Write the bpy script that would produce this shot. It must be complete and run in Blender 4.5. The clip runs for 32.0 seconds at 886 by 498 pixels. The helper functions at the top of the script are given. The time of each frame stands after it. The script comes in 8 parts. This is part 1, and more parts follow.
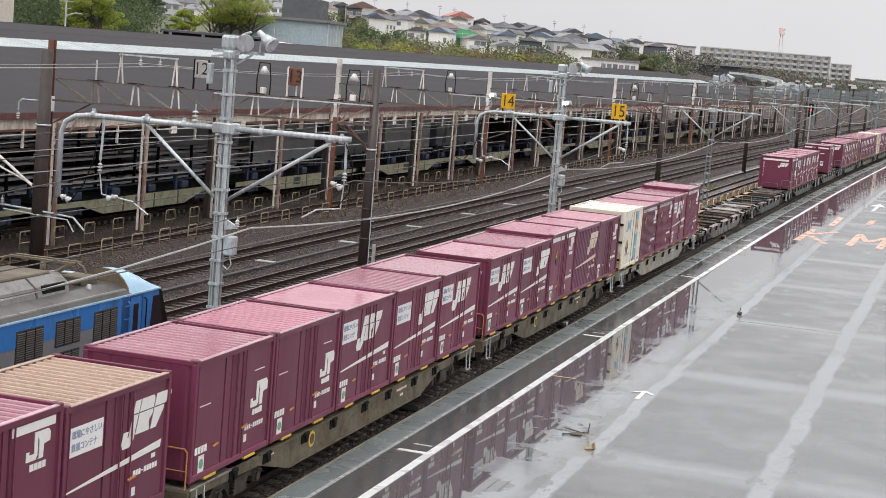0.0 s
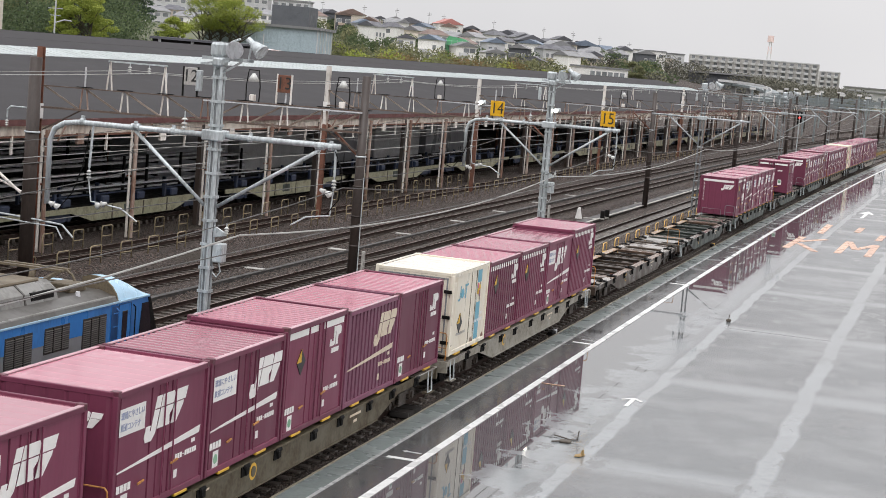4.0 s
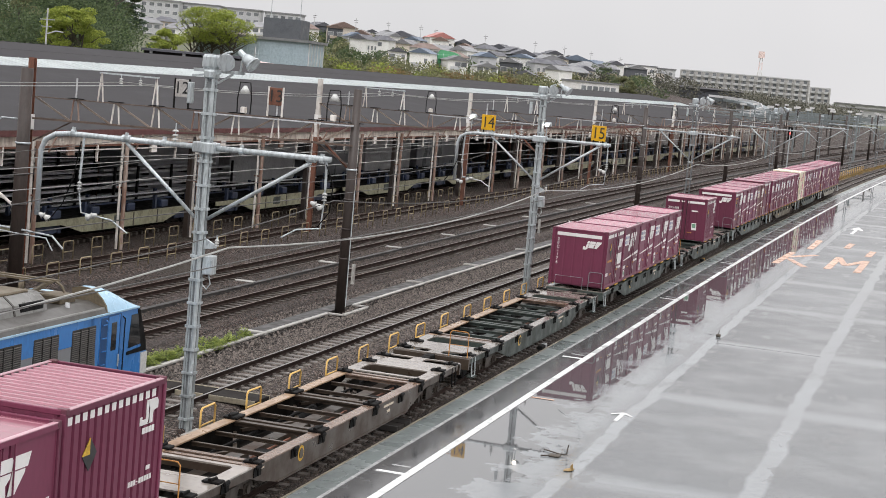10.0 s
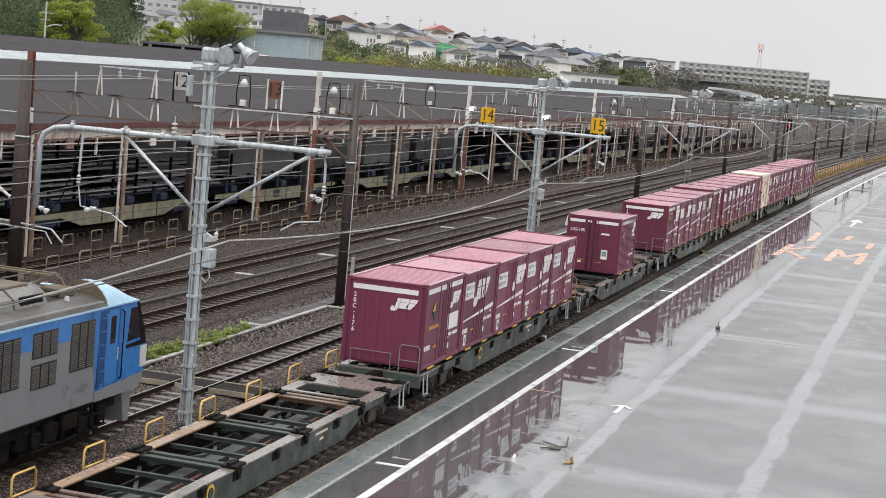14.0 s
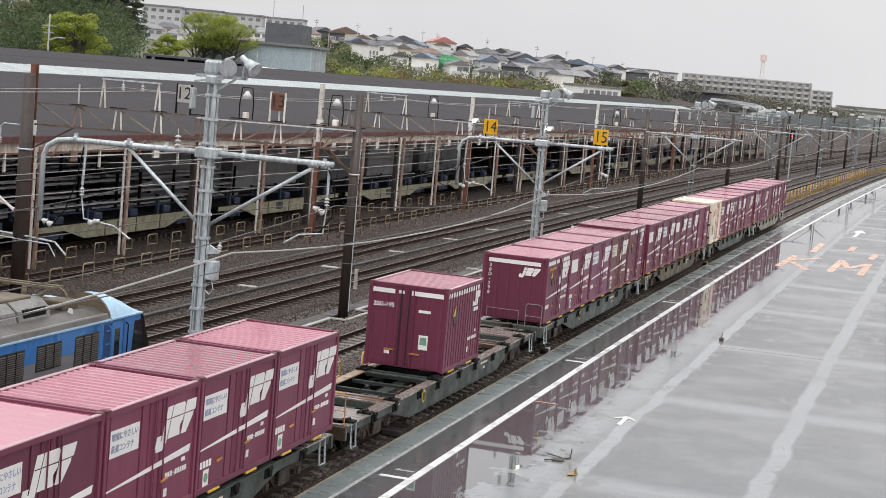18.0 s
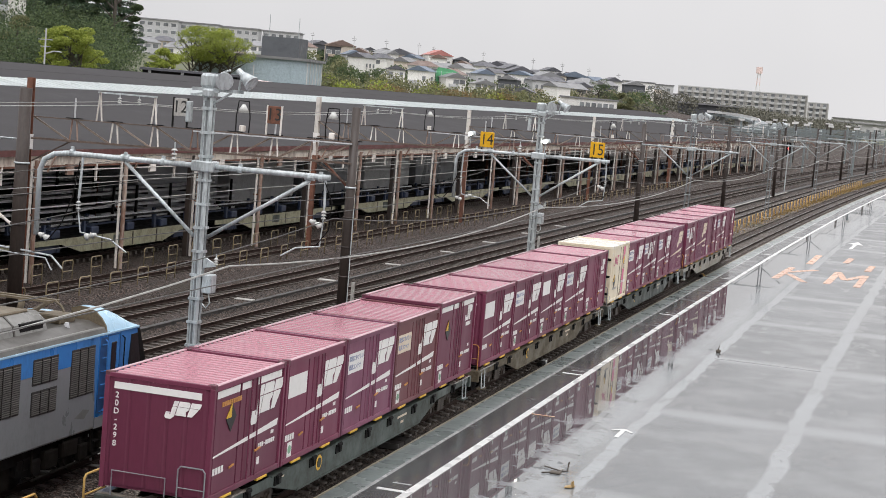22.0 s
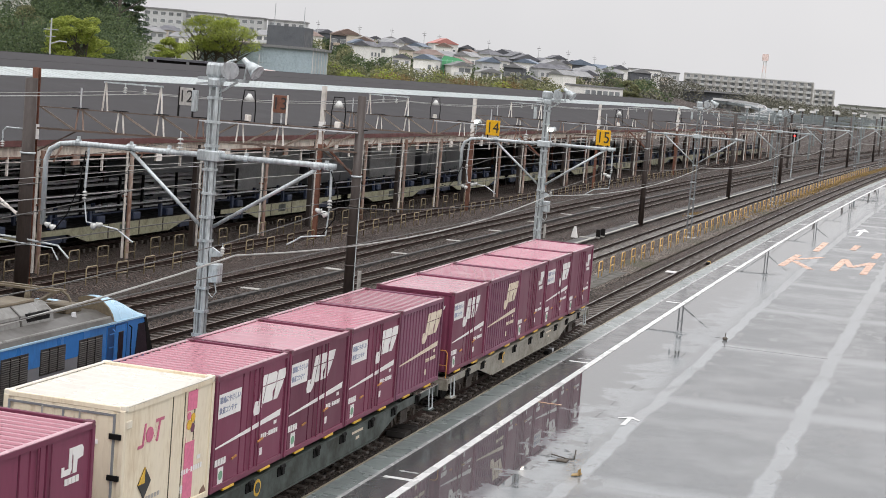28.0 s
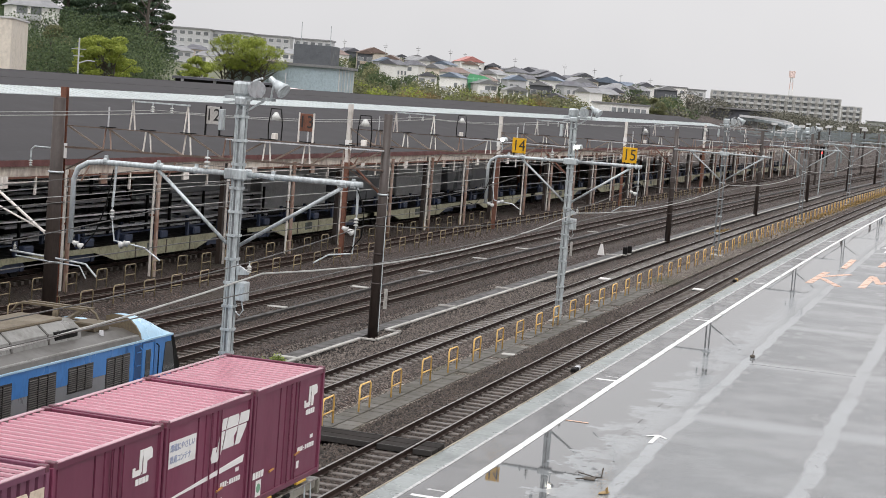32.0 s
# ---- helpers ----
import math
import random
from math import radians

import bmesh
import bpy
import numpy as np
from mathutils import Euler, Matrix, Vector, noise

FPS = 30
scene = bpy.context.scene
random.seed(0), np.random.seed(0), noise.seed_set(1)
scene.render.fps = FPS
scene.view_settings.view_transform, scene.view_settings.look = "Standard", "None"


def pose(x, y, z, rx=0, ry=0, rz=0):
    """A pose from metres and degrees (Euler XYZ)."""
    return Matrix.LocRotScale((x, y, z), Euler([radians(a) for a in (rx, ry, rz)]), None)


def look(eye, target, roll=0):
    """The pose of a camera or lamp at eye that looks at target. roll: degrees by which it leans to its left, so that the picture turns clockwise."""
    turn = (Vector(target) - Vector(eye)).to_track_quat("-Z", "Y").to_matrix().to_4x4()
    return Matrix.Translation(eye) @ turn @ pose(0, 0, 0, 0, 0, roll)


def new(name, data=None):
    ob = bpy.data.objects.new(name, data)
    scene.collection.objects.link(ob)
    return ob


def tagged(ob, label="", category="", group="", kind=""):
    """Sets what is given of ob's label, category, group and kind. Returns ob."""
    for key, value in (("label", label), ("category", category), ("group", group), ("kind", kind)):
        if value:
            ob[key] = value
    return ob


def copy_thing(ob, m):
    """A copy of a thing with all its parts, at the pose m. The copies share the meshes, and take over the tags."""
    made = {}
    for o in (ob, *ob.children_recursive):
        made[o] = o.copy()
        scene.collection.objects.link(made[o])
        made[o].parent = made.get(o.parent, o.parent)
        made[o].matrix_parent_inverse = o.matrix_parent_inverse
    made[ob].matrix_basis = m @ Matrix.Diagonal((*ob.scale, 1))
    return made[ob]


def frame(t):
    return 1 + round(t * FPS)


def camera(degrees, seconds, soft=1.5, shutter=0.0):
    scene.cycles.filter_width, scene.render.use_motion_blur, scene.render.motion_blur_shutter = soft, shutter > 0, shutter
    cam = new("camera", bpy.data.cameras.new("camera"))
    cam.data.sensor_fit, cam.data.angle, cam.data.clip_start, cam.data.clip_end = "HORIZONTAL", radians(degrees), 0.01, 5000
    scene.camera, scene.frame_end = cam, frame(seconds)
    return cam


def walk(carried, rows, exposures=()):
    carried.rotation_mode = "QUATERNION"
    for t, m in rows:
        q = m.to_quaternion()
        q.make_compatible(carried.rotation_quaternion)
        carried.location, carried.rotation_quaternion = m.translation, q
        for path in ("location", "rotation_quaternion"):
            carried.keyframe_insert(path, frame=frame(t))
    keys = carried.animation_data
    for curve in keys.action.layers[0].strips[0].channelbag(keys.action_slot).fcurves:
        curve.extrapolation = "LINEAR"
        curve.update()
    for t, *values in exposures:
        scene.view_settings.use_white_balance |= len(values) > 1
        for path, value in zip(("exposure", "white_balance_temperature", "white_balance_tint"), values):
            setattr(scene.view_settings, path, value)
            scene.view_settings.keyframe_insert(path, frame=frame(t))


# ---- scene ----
EYE = (14.574, 0.0, 9.845)
cam = camera(29.54, 32.0, soft=0.6)
walk(cam, [
    (0, pose(*EYE, 83.099, -4.755, 17.192)),
    (0.5, pose(*EYE, 83.174, -4.825, 17.165)),
    (1, pose(*EYE, 83.225, -4.773, 17.142)),
    (1.5, pose(*EYE, 83.264, -4.797, 17.135)),
    (2, pose(*EYE, 83.265, -4.781, 17.123)),
    (2.5, pose(*EYE, 83.267, -4.743, 17.07)),
    (3, pose(*EYE, 83.291, -4.742, 16.987)),
    (3.5, pose(*EYE, 83.323, -4.761, 16.872)),
    (5.5, pose(*EYE, 83.6, -4.898, 16.797)),
    (6, pose(*EYE, 83.637, -4.97, 16.83)),
    (6.5, pose(*EYE, 83.667, -4.995, 16.811)),
    (7, pose(*EYE, 83.662, -5.002, 16.748)),
    (7.5, pose(*EYE, 83.657, -5.089, 16.715)),
    (8, pose(*EYE, 83.655, -5.077, 16.735)),
    (8.5, pose(*EYE, 83.666, -5.029, 16.749)),
    (9, pose(*EYE, 83.705, -5.09, 16.744)),
    (9.5, pose(*EYE, 83.781, -5.062, 16.66)),
    (10, pose(*EYE, 83.861, -5.178, 16.54)),
    (10.5, pose(*EYE, 83.919, -5.186, 16.396)),
    (11, pose(*EYE, 83.9, -5.217, 16.283)),
    (11.5, pose(*EYE, 83.809, -5.271, 16.2)),
    (12, pose(*EYE, 83.688, -5.282, 16.178)),
    (12.5, pose(*EYE, 83.584, -5.228, 16.243)),
    (13, pose(*EYE, 83.54, -5.185, 16.34)),
    (13.5, pose(*EYE, 83.553, -5.153, 16.44)),
    (14, pose(*EYE, 83.616, -5.084, 16.512)),
    (14.5, pose(*EYE, 83.693, -5.083, 16.581)),
    (16.5, pose(*EYE, 83.886, -5.025, 16.81)),
    (17, pose(*EYE, 83.901, -5.01, 16.766)),
    (17.5, pose(*EYE, 83.944, -4.939, 16.685)),
    (18, pose(*EYE, 84.008, -4.952, 16.607)),
    (18.5, pose(*EYE, 84.104, -4.927, 16.533)),
    (19, pose(*EYE, 84.145, -4.939, 16.415)),
    (19.5, pose(*EYE, 84.163, -4.884, 16.278)),
    (20, pose(*EYE, 84.187, -4.891, 16.17)),
    (20.5, pose(*EYE, 84.229, -4.944, 16.143)),
    (21, pose(*EYE, 84.315, -4.93, 16.201)),
    (21.5, pose(*EYE, 84.395, -4.894, 16.349)),
    (22, pose(*EYE, 84.455, -4.828, 16.481)),
    (22.5, pose(*EYE, 84.473, -4.807, 16.609)),
    (23, pose(*EYE, 84.436, -4.794, 16.718)),
    (23.5, pose(*EYE, 84.368, -4.689, 16.805)),
    (24, pose(*EYE, 84.267, -4.636, 16.87)),
    (24.5, pose(*EYE, 84.147, -4.608, 16.878)),
    (25, pose(*EYE, 84.035, -4.597, 16.817)),
    (25.5, pose(*EYE, 83.958, -4.601, 16.674)),
    (27.5, pose(*EYE, 83.994, -4.624, 16.572)),
    (28, pose(*EYE, 84.048, -4.606, 16.67)),
    (28.5, pose(*EYE, 84.121, -4.542, 16.761)),
    (29, pose(*EYE, 84.177, -4.482, 16.869)),
    (29.5, pose(*EYE, 84.245, -4.398, 17.001)),
    (30, pose(*EYE, 84.324, -4.339, 17.169)),
    (30.5, pose(*EYE, 84.391, -4.301, 17.333)),
    (31, pose(*EYE, 84.455, -4.356, 17.462)),
    (31.5, pose(*EYE, 84.526, -4.416, 17.533)),
    (32, pose(*EYE, 84.587, -4.413, 17.56)),
])

BEND = 8.98e-5  # the tracks bend gently to the right: x = offset + BEND * y * y


def bend(y):
    return BEND * y * y


def at(x, y, z=0.0, turn=0.0):
    """A pose beside the tracks: x metres right of the near track's axis, y along it."""
    return pose(x + bend(y), y, z, 0, 0, turn - math.degrees(math.atan(2 * BEND * y)))


# ---- sky and light: an even rain sky ----
world = bpy.data.worlds.new("rain_sky")
scene.world = world
world.use_nodes = True
wn, wl = world.node_tree.nodes, world.node_tree.links
sky = wn.new("ShaderNodeTexSky")
sky.sky_type, sky.sun_disc = "NISHITA", False
sky.sun_elevation, sky.sun_rotation = radians(48), radians(150)
sky.dust_density, sky.air_density = 6.0, 1.0
grey = wn.new("ShaderNodeHueSaturation")
grey.inputs["Saturation"].default_value, grey.inputs["Value"].default_value = 0.12, 0.10
cloud = wn.new("ShaderNodeTexNoise")
cloud.inputs["Scale"].default_value, cloud.inputs["Detail"].default_value = 1.6, 5.0
ramp = wn.new("ShaderNodeValToRGB")
ramp.color_ramp.elements[0].position, ramp.color_ramp.elements[0].color = 0.36, (0.614, 0.612, 0.628, 1)
ramp.color_ramp.elements[1].position, ramp.color_ramp.elements[1].color = 0.66, (0.78, 0.767, 0.776, 1)
both = wn.new("ShaderNodeMix")
both.data_type = "RGBA"
both.inputs[0].default_value = 0.12
wl.new(sky.outputs[0], grey.inputs["Color"])
wl.new(cloud.outputs["Fac"], ramp.inputs[0])
wl.new(ramp.outputs[0], both.inputs[6])
wl.new(grey.outputs[0], both.inputs[7])
# an overcast sky is about twice as bright overhead as at the horizon
way_up, split, lift, shade = wn.new("ShaderNodeTexCoord"), wn.new("ShaderNodeSeparateXYZ"), wn.new("ShaderNodeMapRange"), wn.new("ShaderNodeVectorMath")
lift.inputs[1].default_value, lift.inputs[2].default_value, lift.inputs[3].default_value, lift.inputs[4].default_value = 0.1, 1.0, 1.0, 2.4
shade.operation = "SCALE"
wl.new(way_up.outputs["Generated"], split.inputs[0])
wl.new(split.outputs[2], lift.inputs[0])
wl.new(both.outputs[2], shade.inputs[0])
wl.new(lift.outputs[0], shade.inputs["Scale"])
wl.new(shade.outputs[0], wn["Background"].inputs["Color"])
wn["Background"].inputs["Strength"].default_value = 0.99
sun = new("sun", bpy.data.lights.new("sun", "SUN"))
sun.data.energy, sun.data.angle, sun.data.color = 0.9, radians(50), (0.97, 0.98, 1.0)
sun.matrix_world = look((0, 0, 60), (-2, 22, 0))
scene.view_settings.exposure = 0.3


# ---- materials ----
def nodes_of(name):
    m = bpy.data.materials.new(name)
    m.use_nodes = True
    return m, m.node_tree.nodes, m.node_tree.links, m.node_tree.nodes["Principled BSDF"]


def place_of(n, l, stretch=(1, 1, 1)):
    """Object coordinates in metres, shifted for each object, so that copies differ."""
    tc, info, mul, add = n.new("ShaderNodeTexCoord"), n.new("ShaderNodeObjectInfo"), n.new("ShaderNodeMath"), n.new("ShaderNodeVectorMath")
    mul.operation, mul.inputs[1].default_value = "MULTIPLY", 57.0
    l.new(info.outputs["Random"], mul.inputs[0])
    l.new(tc.outputs["Object"], add.inputs[0])
    l.new(mul.outputs[0], add.inputs[1])
    s = n.new("ShaderNodeVectorMath")
    s.operation, s.inputs[1].default_value = "MULTIPLY", stretch
    l.new(add.outputs[0], s.inputs[0])
    return s.outputs[0], info.outputs["Random"]


def noisy(n, l, vec, scale, detail=4.0, rough=0.55):
    t = n.new("ShaderNodeTexNoise")
    t.inputs["Scale"].default_value, t.inputs["Detail"].default_value, t.inputs["Roughness"].default_value = scale, detail, rough
    l.new(vec, t.inputs["Vector"])
    return t.outputs["Fac"]


def span(n, l, fac, a, b, lo=0.0, hi=1.0):
    r = n.new("ShaderNodeMapRange")
    for k, v in zip((1, 2, 3, 4), (a, b, lo, hi)):
        r.inputs[k].default_value = v
    l.new(fac, r.inputs[0])
    return r.outputs[0]


def blend(n, l, fac, a, b, mode="MIX"):
    m = n.new("ShaderNodeMix")
    m.data_type, m.blend_type = "RGBA", mode
    for sock, v in ((m.inputs[0], fac), (m.inputs[6], a), (m.inputs[7], b)):
        if isinstance(v, (int, float)):
            sock.default_value = v
        elif isinstance(v, tuple):
            sock.default_value = (*v, 1)
        else:
            l.new(v, sock)
    return m.outputs[2]


def bumped(n, l, bsdf, height, strength, distance):
    b = n.new("ShaderNodeBump")
    b.inputs["Strength"].default_value, b.inputs["Distance"].default_value = strength, distance
    l.new(height, b.inputs["Height"])
    l.new(b.outputs[0], bsdf.inputs["Normal"])


def surface(name, base, stain, amount=0.5, rough=0.5, metal=0.0, coarse=0.8, fine=14.0, streak=1.0, bump=0.3, depth=0.004, vary=0.12, gloss=0.2, specular=0.5, grit=0.22):
    """A worn surface: stains of a second colour at a coarse and a fine scale, run down by streak, with grain."""
    m, n, l, b = nodes_of(name)
    vec, rnd = place_of(n, l, (1, 1, streak))
    big, small = noisy(n, l, vec, coarse, 6.0), noisy(n, l, vec, fine, 5.0)
    both_ = blend(n, l, 0.4, big, small)
    fac = span(n, l, both_, 0.62 - 0.3 * amount, 0.78 - 0.2 * amount, 0, min(1, 0.3 + amount * 0.7))
    col = blend(n, l, fac, base, stain)
    hv = n.new("ShaderNodeHueSaturation")
    l.new(span(n, l, rnd, 0, 1, 1 - vary, 1 + vary), hv.inputs["Value"])
    l.new(col, hv.inputs["Color"])
    tone = blend(n, l, span(n, l, small, 0.3, 0.7, 0.0, grit), hv.outputs[0], (0, 0, 0), "MIX")
    l.new(tone, b.inputs["Base Color"])
    l.new(span(n, l, big, 0.3, 0.7, max(0.03, rough - gloss), min(1, rough + gloss)), b.inputs["Roughness"])
    b.inputs["Metallic"].default_value = metal
    b.inputs["Specular IOR Level"].default_value = specular
    bumped(n, l, b, small, bump, depth)
    return m


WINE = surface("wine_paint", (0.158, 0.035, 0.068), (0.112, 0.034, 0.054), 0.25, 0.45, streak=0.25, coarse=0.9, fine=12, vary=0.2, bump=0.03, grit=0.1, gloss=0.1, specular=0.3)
PURPLE = surface("faded_purple_paint", (0.18, 0.062, 0.105), (0.13, 0.052, 0.075), 0.35, 0.5, streak=0.25, coarse=0.9, vary=0.2, bump=0.04, grit=0.1, gloss=0.1, specular=0.3)
WINE_BROWN = surface("brownish_wine_paint", (0.145, 0.052, 0.06), (0.11, 0.046, 0.048), 0.3, 0.5, streak=0.25, coarse=0.9, fine=12, vary=0.15, bump=0.03, grit=0.1, gloss=0.1, specular=0.3)
# faded wine; part of the pink-white sky sheen is painted into the colour
WINE_ROOF = surface("sky_sheen_wine_roof_paint", (0.395, 0.15, 0.196), (0.58, 0.41, 0.45), 0.22, 0.15, coarse=0.6, fine=3, gloss=0.09, vary=0.2, bump=0.0, specular=0.95, grit=0.05)
# top rails painted paler than the sides, as the wet rim's highlight
RAIL_SHEEN = surface("sheen_pale_rail_paint", (0.46, 0.26, 0.3), (0.26, 0.1, 0.14), 0.4, 0.18, coarse=1.5, fine=7, gloss=0.1, specular=0.8, grit=0.05, vary=0.15)
CASTING = surface("scuffed_wine_casting", (0.12, 0.03, 0.05), (0.1, 0.05, 0.035), 0.4, 0.55, coarse=3, fine=20)
TAN_ROOF = surface("rusty_tan_roof_paint", (0.4, 0.27, 0.2), (0.27, 0.13, 0.08), 0.45, 0.24, coarse=1.6, fine=6, gloss=0.1, bump=0.04, grit=0.12)
DARK_SEAM = surface("dark_seam_rubber", (0.03, 0.008, 0.013), (0.02, 0.015, 0.015), 0.5, 0.6)
WHITE_MARK = surface("white_lettering_paint", (0.76, 0.74, 0.72), (0.5, 0.44, 0.42), 0.2, 0.5, fine=8, coarse=1.5, vary=0.06, grit=0.06)
CREAM_MARK = surface("aged_cream_lettering_paint", (0.66, 0.56, 0.44), (0.42, 0.28, 0.2), 0.35, 0.5, fine=8, coarse=2, vary=0.06, grit=0.08)
WHITE_BOX = surface("white_reefer_paint", (0.72, 0.66, 0.55), (0.52, 0.38, 0.22), 0.35, 0.35, streak=0.25, coarse=1.2, vary=0.04, bump=0.03, grit=0.05)
WHITE_ROOF = surface("wet_white_roof_paint", (0.66, 0.62, 0.55), (0.5, 0.43, 0.34), 0.3, 0.25, vary=0.04, grit=0.05, bump=0.03)
SKY_STRIPE = surface("light_blue_stripe", (0.16, 0.42, 0.55), (0.3, 0.45, 0.5), 0.3, 0.5)
PINK_STRIPE = surface("pink_stripe", (0.65, 0.16, 0.27), (0.5, 0.25, 0.25), 0.3, 0.5)
YELLOW_MARK = surface("yellow_paint", (0.7, 0.42, 0.04), (0.35, 0.18, 0.05), 0.4, 0.5, fine=25, coarse=4)
PRINT_BLUE = surface("pale_blue_print", (0.3, 0.33, 0.46), (0.42, 0.44, 0.52), 0.4, 0.5, fine=30, coarse=8)
GREEN_MARK = surface("green_sticker_print", (0.16, 0.36, 0.22), (0.4, 0.5, 0.4), 0.5, 0.5, fine=18, coarse=6)
BLACK_MARK = surface("black_paint", (0.02, 0.02, 0.02), (0.05, 0.045, 0.04), 0.4, 0.5)
ORANGE_METAL = surface("orange_latch_paint", (0.55, 0.25, 0.06), (0.2, 0.08, 0.03), 0.5, 0.5, fine=25, coarse=5)
OLIVE_STEEL = surface("dirty_olive_wagon_paint", (0.13, 0.11, 0.075), (0.065, 0.042, 0.027), 0.55, 0.55, specular=0.2, coarse=1.6, fine=10, vary=0.15)
BROWN_STEEL = surface("rusty_brown_wagon_paint", (0.056, 0.041, 0.029), (0.05, 0.026, 0.017), 0.6, 0.42, coarse=1.4, fine=10, vary=0.15)
GREEN_STEEL = surface("grey_green_wagon_paint", (0.06, 0.075, 0.068), (0.045, 0.036, 0.027), 0.58, 0.5, specular=0.25, coarse=1.4, fine=10, vary=0.12)
# wet brown decks; the pale base holds some of the sky glare, stains are dirt
WET_DECK = surface("glare_pale_checker_plate", (0.29, 0.255, 0.225), (0.095, 0.058, 0.042), 0.5, 0.2, gloss=0.18, coarse=0.8, fine=6, specular=1.0, bump=0.03, grit=0.1)
DARK_DECK = surface("glare_pale_brown_deck_plate", (0.22, 0.195, 0.17), (0.07, 0.046, 0.036), 0.52, 0.2, gloss=0.17, coarse=0.9, fine=6, specular=1.0, bump=0.03, grit=0.1)
BLACK_STEEL = surface("grimy_black_steel", (0.007, 0.0065, 0.0065), (0.018, 0.012, 0.009), 0.4, 0.7, coarse=3, specular=0.14)
BOGIE_STEEL = surface("brake_dust_brown_bogie", (0.05, 0.038, 0.03), (0.02, 0.015, 0.012), 0.55, 0.6, coarse=3, fine=16, vary=0.15, specular=0.25)
RUST = surface("rusty_steel", (0.19, 0.075, 0.045), (0.085, 0.048, 0.036), 0.55, 0.75, coarse=2.5, fine=18, vary=0.2)
TRUSS = surface("weathered_brown_truss_steel", (0.105, 0.072, 0.056), (0.055, 0.042, 0.037), 0.5, 0.7, coarse=2.5, fine=18, vary=0.25)
TRUSS_PALE = surface("sun_bleached_rusty_brace_paint", (0.24, 0.19, 0.155), (0.12, 0.07, 0.05), 0.5, 0.7, coarse=2, fine=12, vary=0.2)
EAVE_RED = surface("dark_red_eave_paint", (0.15, 0.05, 0.046), (0.075, 0.045, 0.04), 0.5, 0.65, coarse=1.6, fine=14)
HOOP_YELLOW = surface("sun_faded_yellow_hoop_paint", (0.74, 0.46, 0.14), (0.5, 0.36, 0.2), 0.4, 0.45, fine=20, coarse=4, vary=0.15, grit=0.1)
HOOP_TAN = surface("dull_tan_hoop_paint", (0.29, 0.23, 0.135), (0.16, 0.11, 0.06), 0.45, 0.5, fine=16, coarse=3, vary=0.2)
PALE_STEEL = surface("dirty_pale_grey_wagon_paint", (0.27, 0.25, 0.21), (0.11, 0.085, 0.06), 0.45, 0.5, specular=0.3, coarse=1.4, fine=9, vary=0.1)
CREAM_BOX = surface("yellowed_reefer_paint", (0.74, 0.65, 0.5), (0.5, 0.35, 0.19), 0.4, 0.4, streak=0.25, coarse=1.2, vary=0.04, bump=0.03, grit=0.06)
RUST_WET = surface("wet_rusty_flange", (0.2, 0.135, 0.1), (0.1, 0.056, 0.04), 0.5, 0.28, gloss=0.12, coarse=2.0, fine=10)
TAN_FLANGE = surface("tan_rusty_flange", (0.36, 0.24, 0.15), (0.16, 0.085, 0.055), 0.5, 0.35, coarse=1.6, fine=9, vary=0.1)
RAIL_TOP = surface("polished_rail_head", (0.3, 0.28, 0.27), (0.2, 0.13, 0.1), 0.3, 0.28, metal=0.9, coarse=0.6)
# brake dust on running gear; also the near-black of painted shade inside wagons
GRIME_SHADE = surface("shaded_brake_dust", (0.011, 0.009, 0.0075), (0.007, 0.006, 0.005), 0.5, 0.8, coarse=2, specular=0.1)
# darker copy of the cab blue, with the recess's shade in its colour
DEEP_BLUE = surface("shaded_recess_blue_paint", (0.02, 0.08, 0.22), (0.02, 0.05, 0.12), 0.35, 0.4, grit=0.06)
RAIL_OLD = surface("dull_rusty_rail_head", (0.16, 0.11, 0.092), (0.075, 0.044, 0.035), 0.4, 0.36, metal=0.3, coarse=0.8)
RAIL_WEB = surface("rusty_rail_web", (0.03, 0.017, 0.013), (0.018, 0.012, 0.01), 0.5, 0.8, coarse=1.5, specular=0.2)
SLEEPER = surface("wet_concrete_sleeper", (0.165, 0.145, 0.13), (0.06, 0.045, 0.037), 0.55, 0.45, coarse=2.5, fine=16, vary=0.2)
DARK_SLEEPER = surface("darker_concrete_sleeper", (0.125, 0.106, 0.094), (0.05, 0.038, 0.031), 0.55, 0.5, coarse=2.5, fine=16, vary=0.2, specular=0.3)
OLD_SLEEPER = surface("brown_stained_sleeper", (0.075, 0.062, 0.053), (0.035, 0.026, 0.021), 0.55, 0.6, coarse=2.5, fine=14, vary=0.25, specular=0.3)
GALV = surface("galvanised_steel", (0.52, 0.56, 0.575), (0.17, 0.175, 0.175), 0.5, 0.32, metal=0.2, coarse=2.2, fine=12, streak=0.3, vary=0.1)
GALV_DULL = surface("dull_dark_galvanised_steel", (0.22, 0.233, 0.24), (0.1, 0.1, 0.1), 0.5, 0.5, metal=0.2, coarse=2.2, fine=12, streak=0.3)
CONCRETE = surface("pale_concrete", (0.4, 0.385, 0.36), (0.2, 0.18, 0.16), 0.5, 0.6, coarse=1.2, fine=12, vary=0.12)
DARK_LID = surface("dark_damp_concrete_lid", (0.04, 0.036, 0.034), (0.026, 0.023, 0.021), 0.5, 0.6, coarse=2, fine=14, vary=0.2)
DARK_CONCRETE = surface("dark_wet_concrete_pole", (0.045, 0.032, 0.027), (0.03, 0.022, 0.019), 0.55, 0.55, coarse=1.6, fine=15, streak=0.3)
FLAKING = surface("flaking_white_paint_on_rust", (0.8, 0.75, 0.7), (0.24, 0.12, 0.08), 0.36, 0.6, coarse=1.3, fine=7, streak=0.3, vary=0.15)
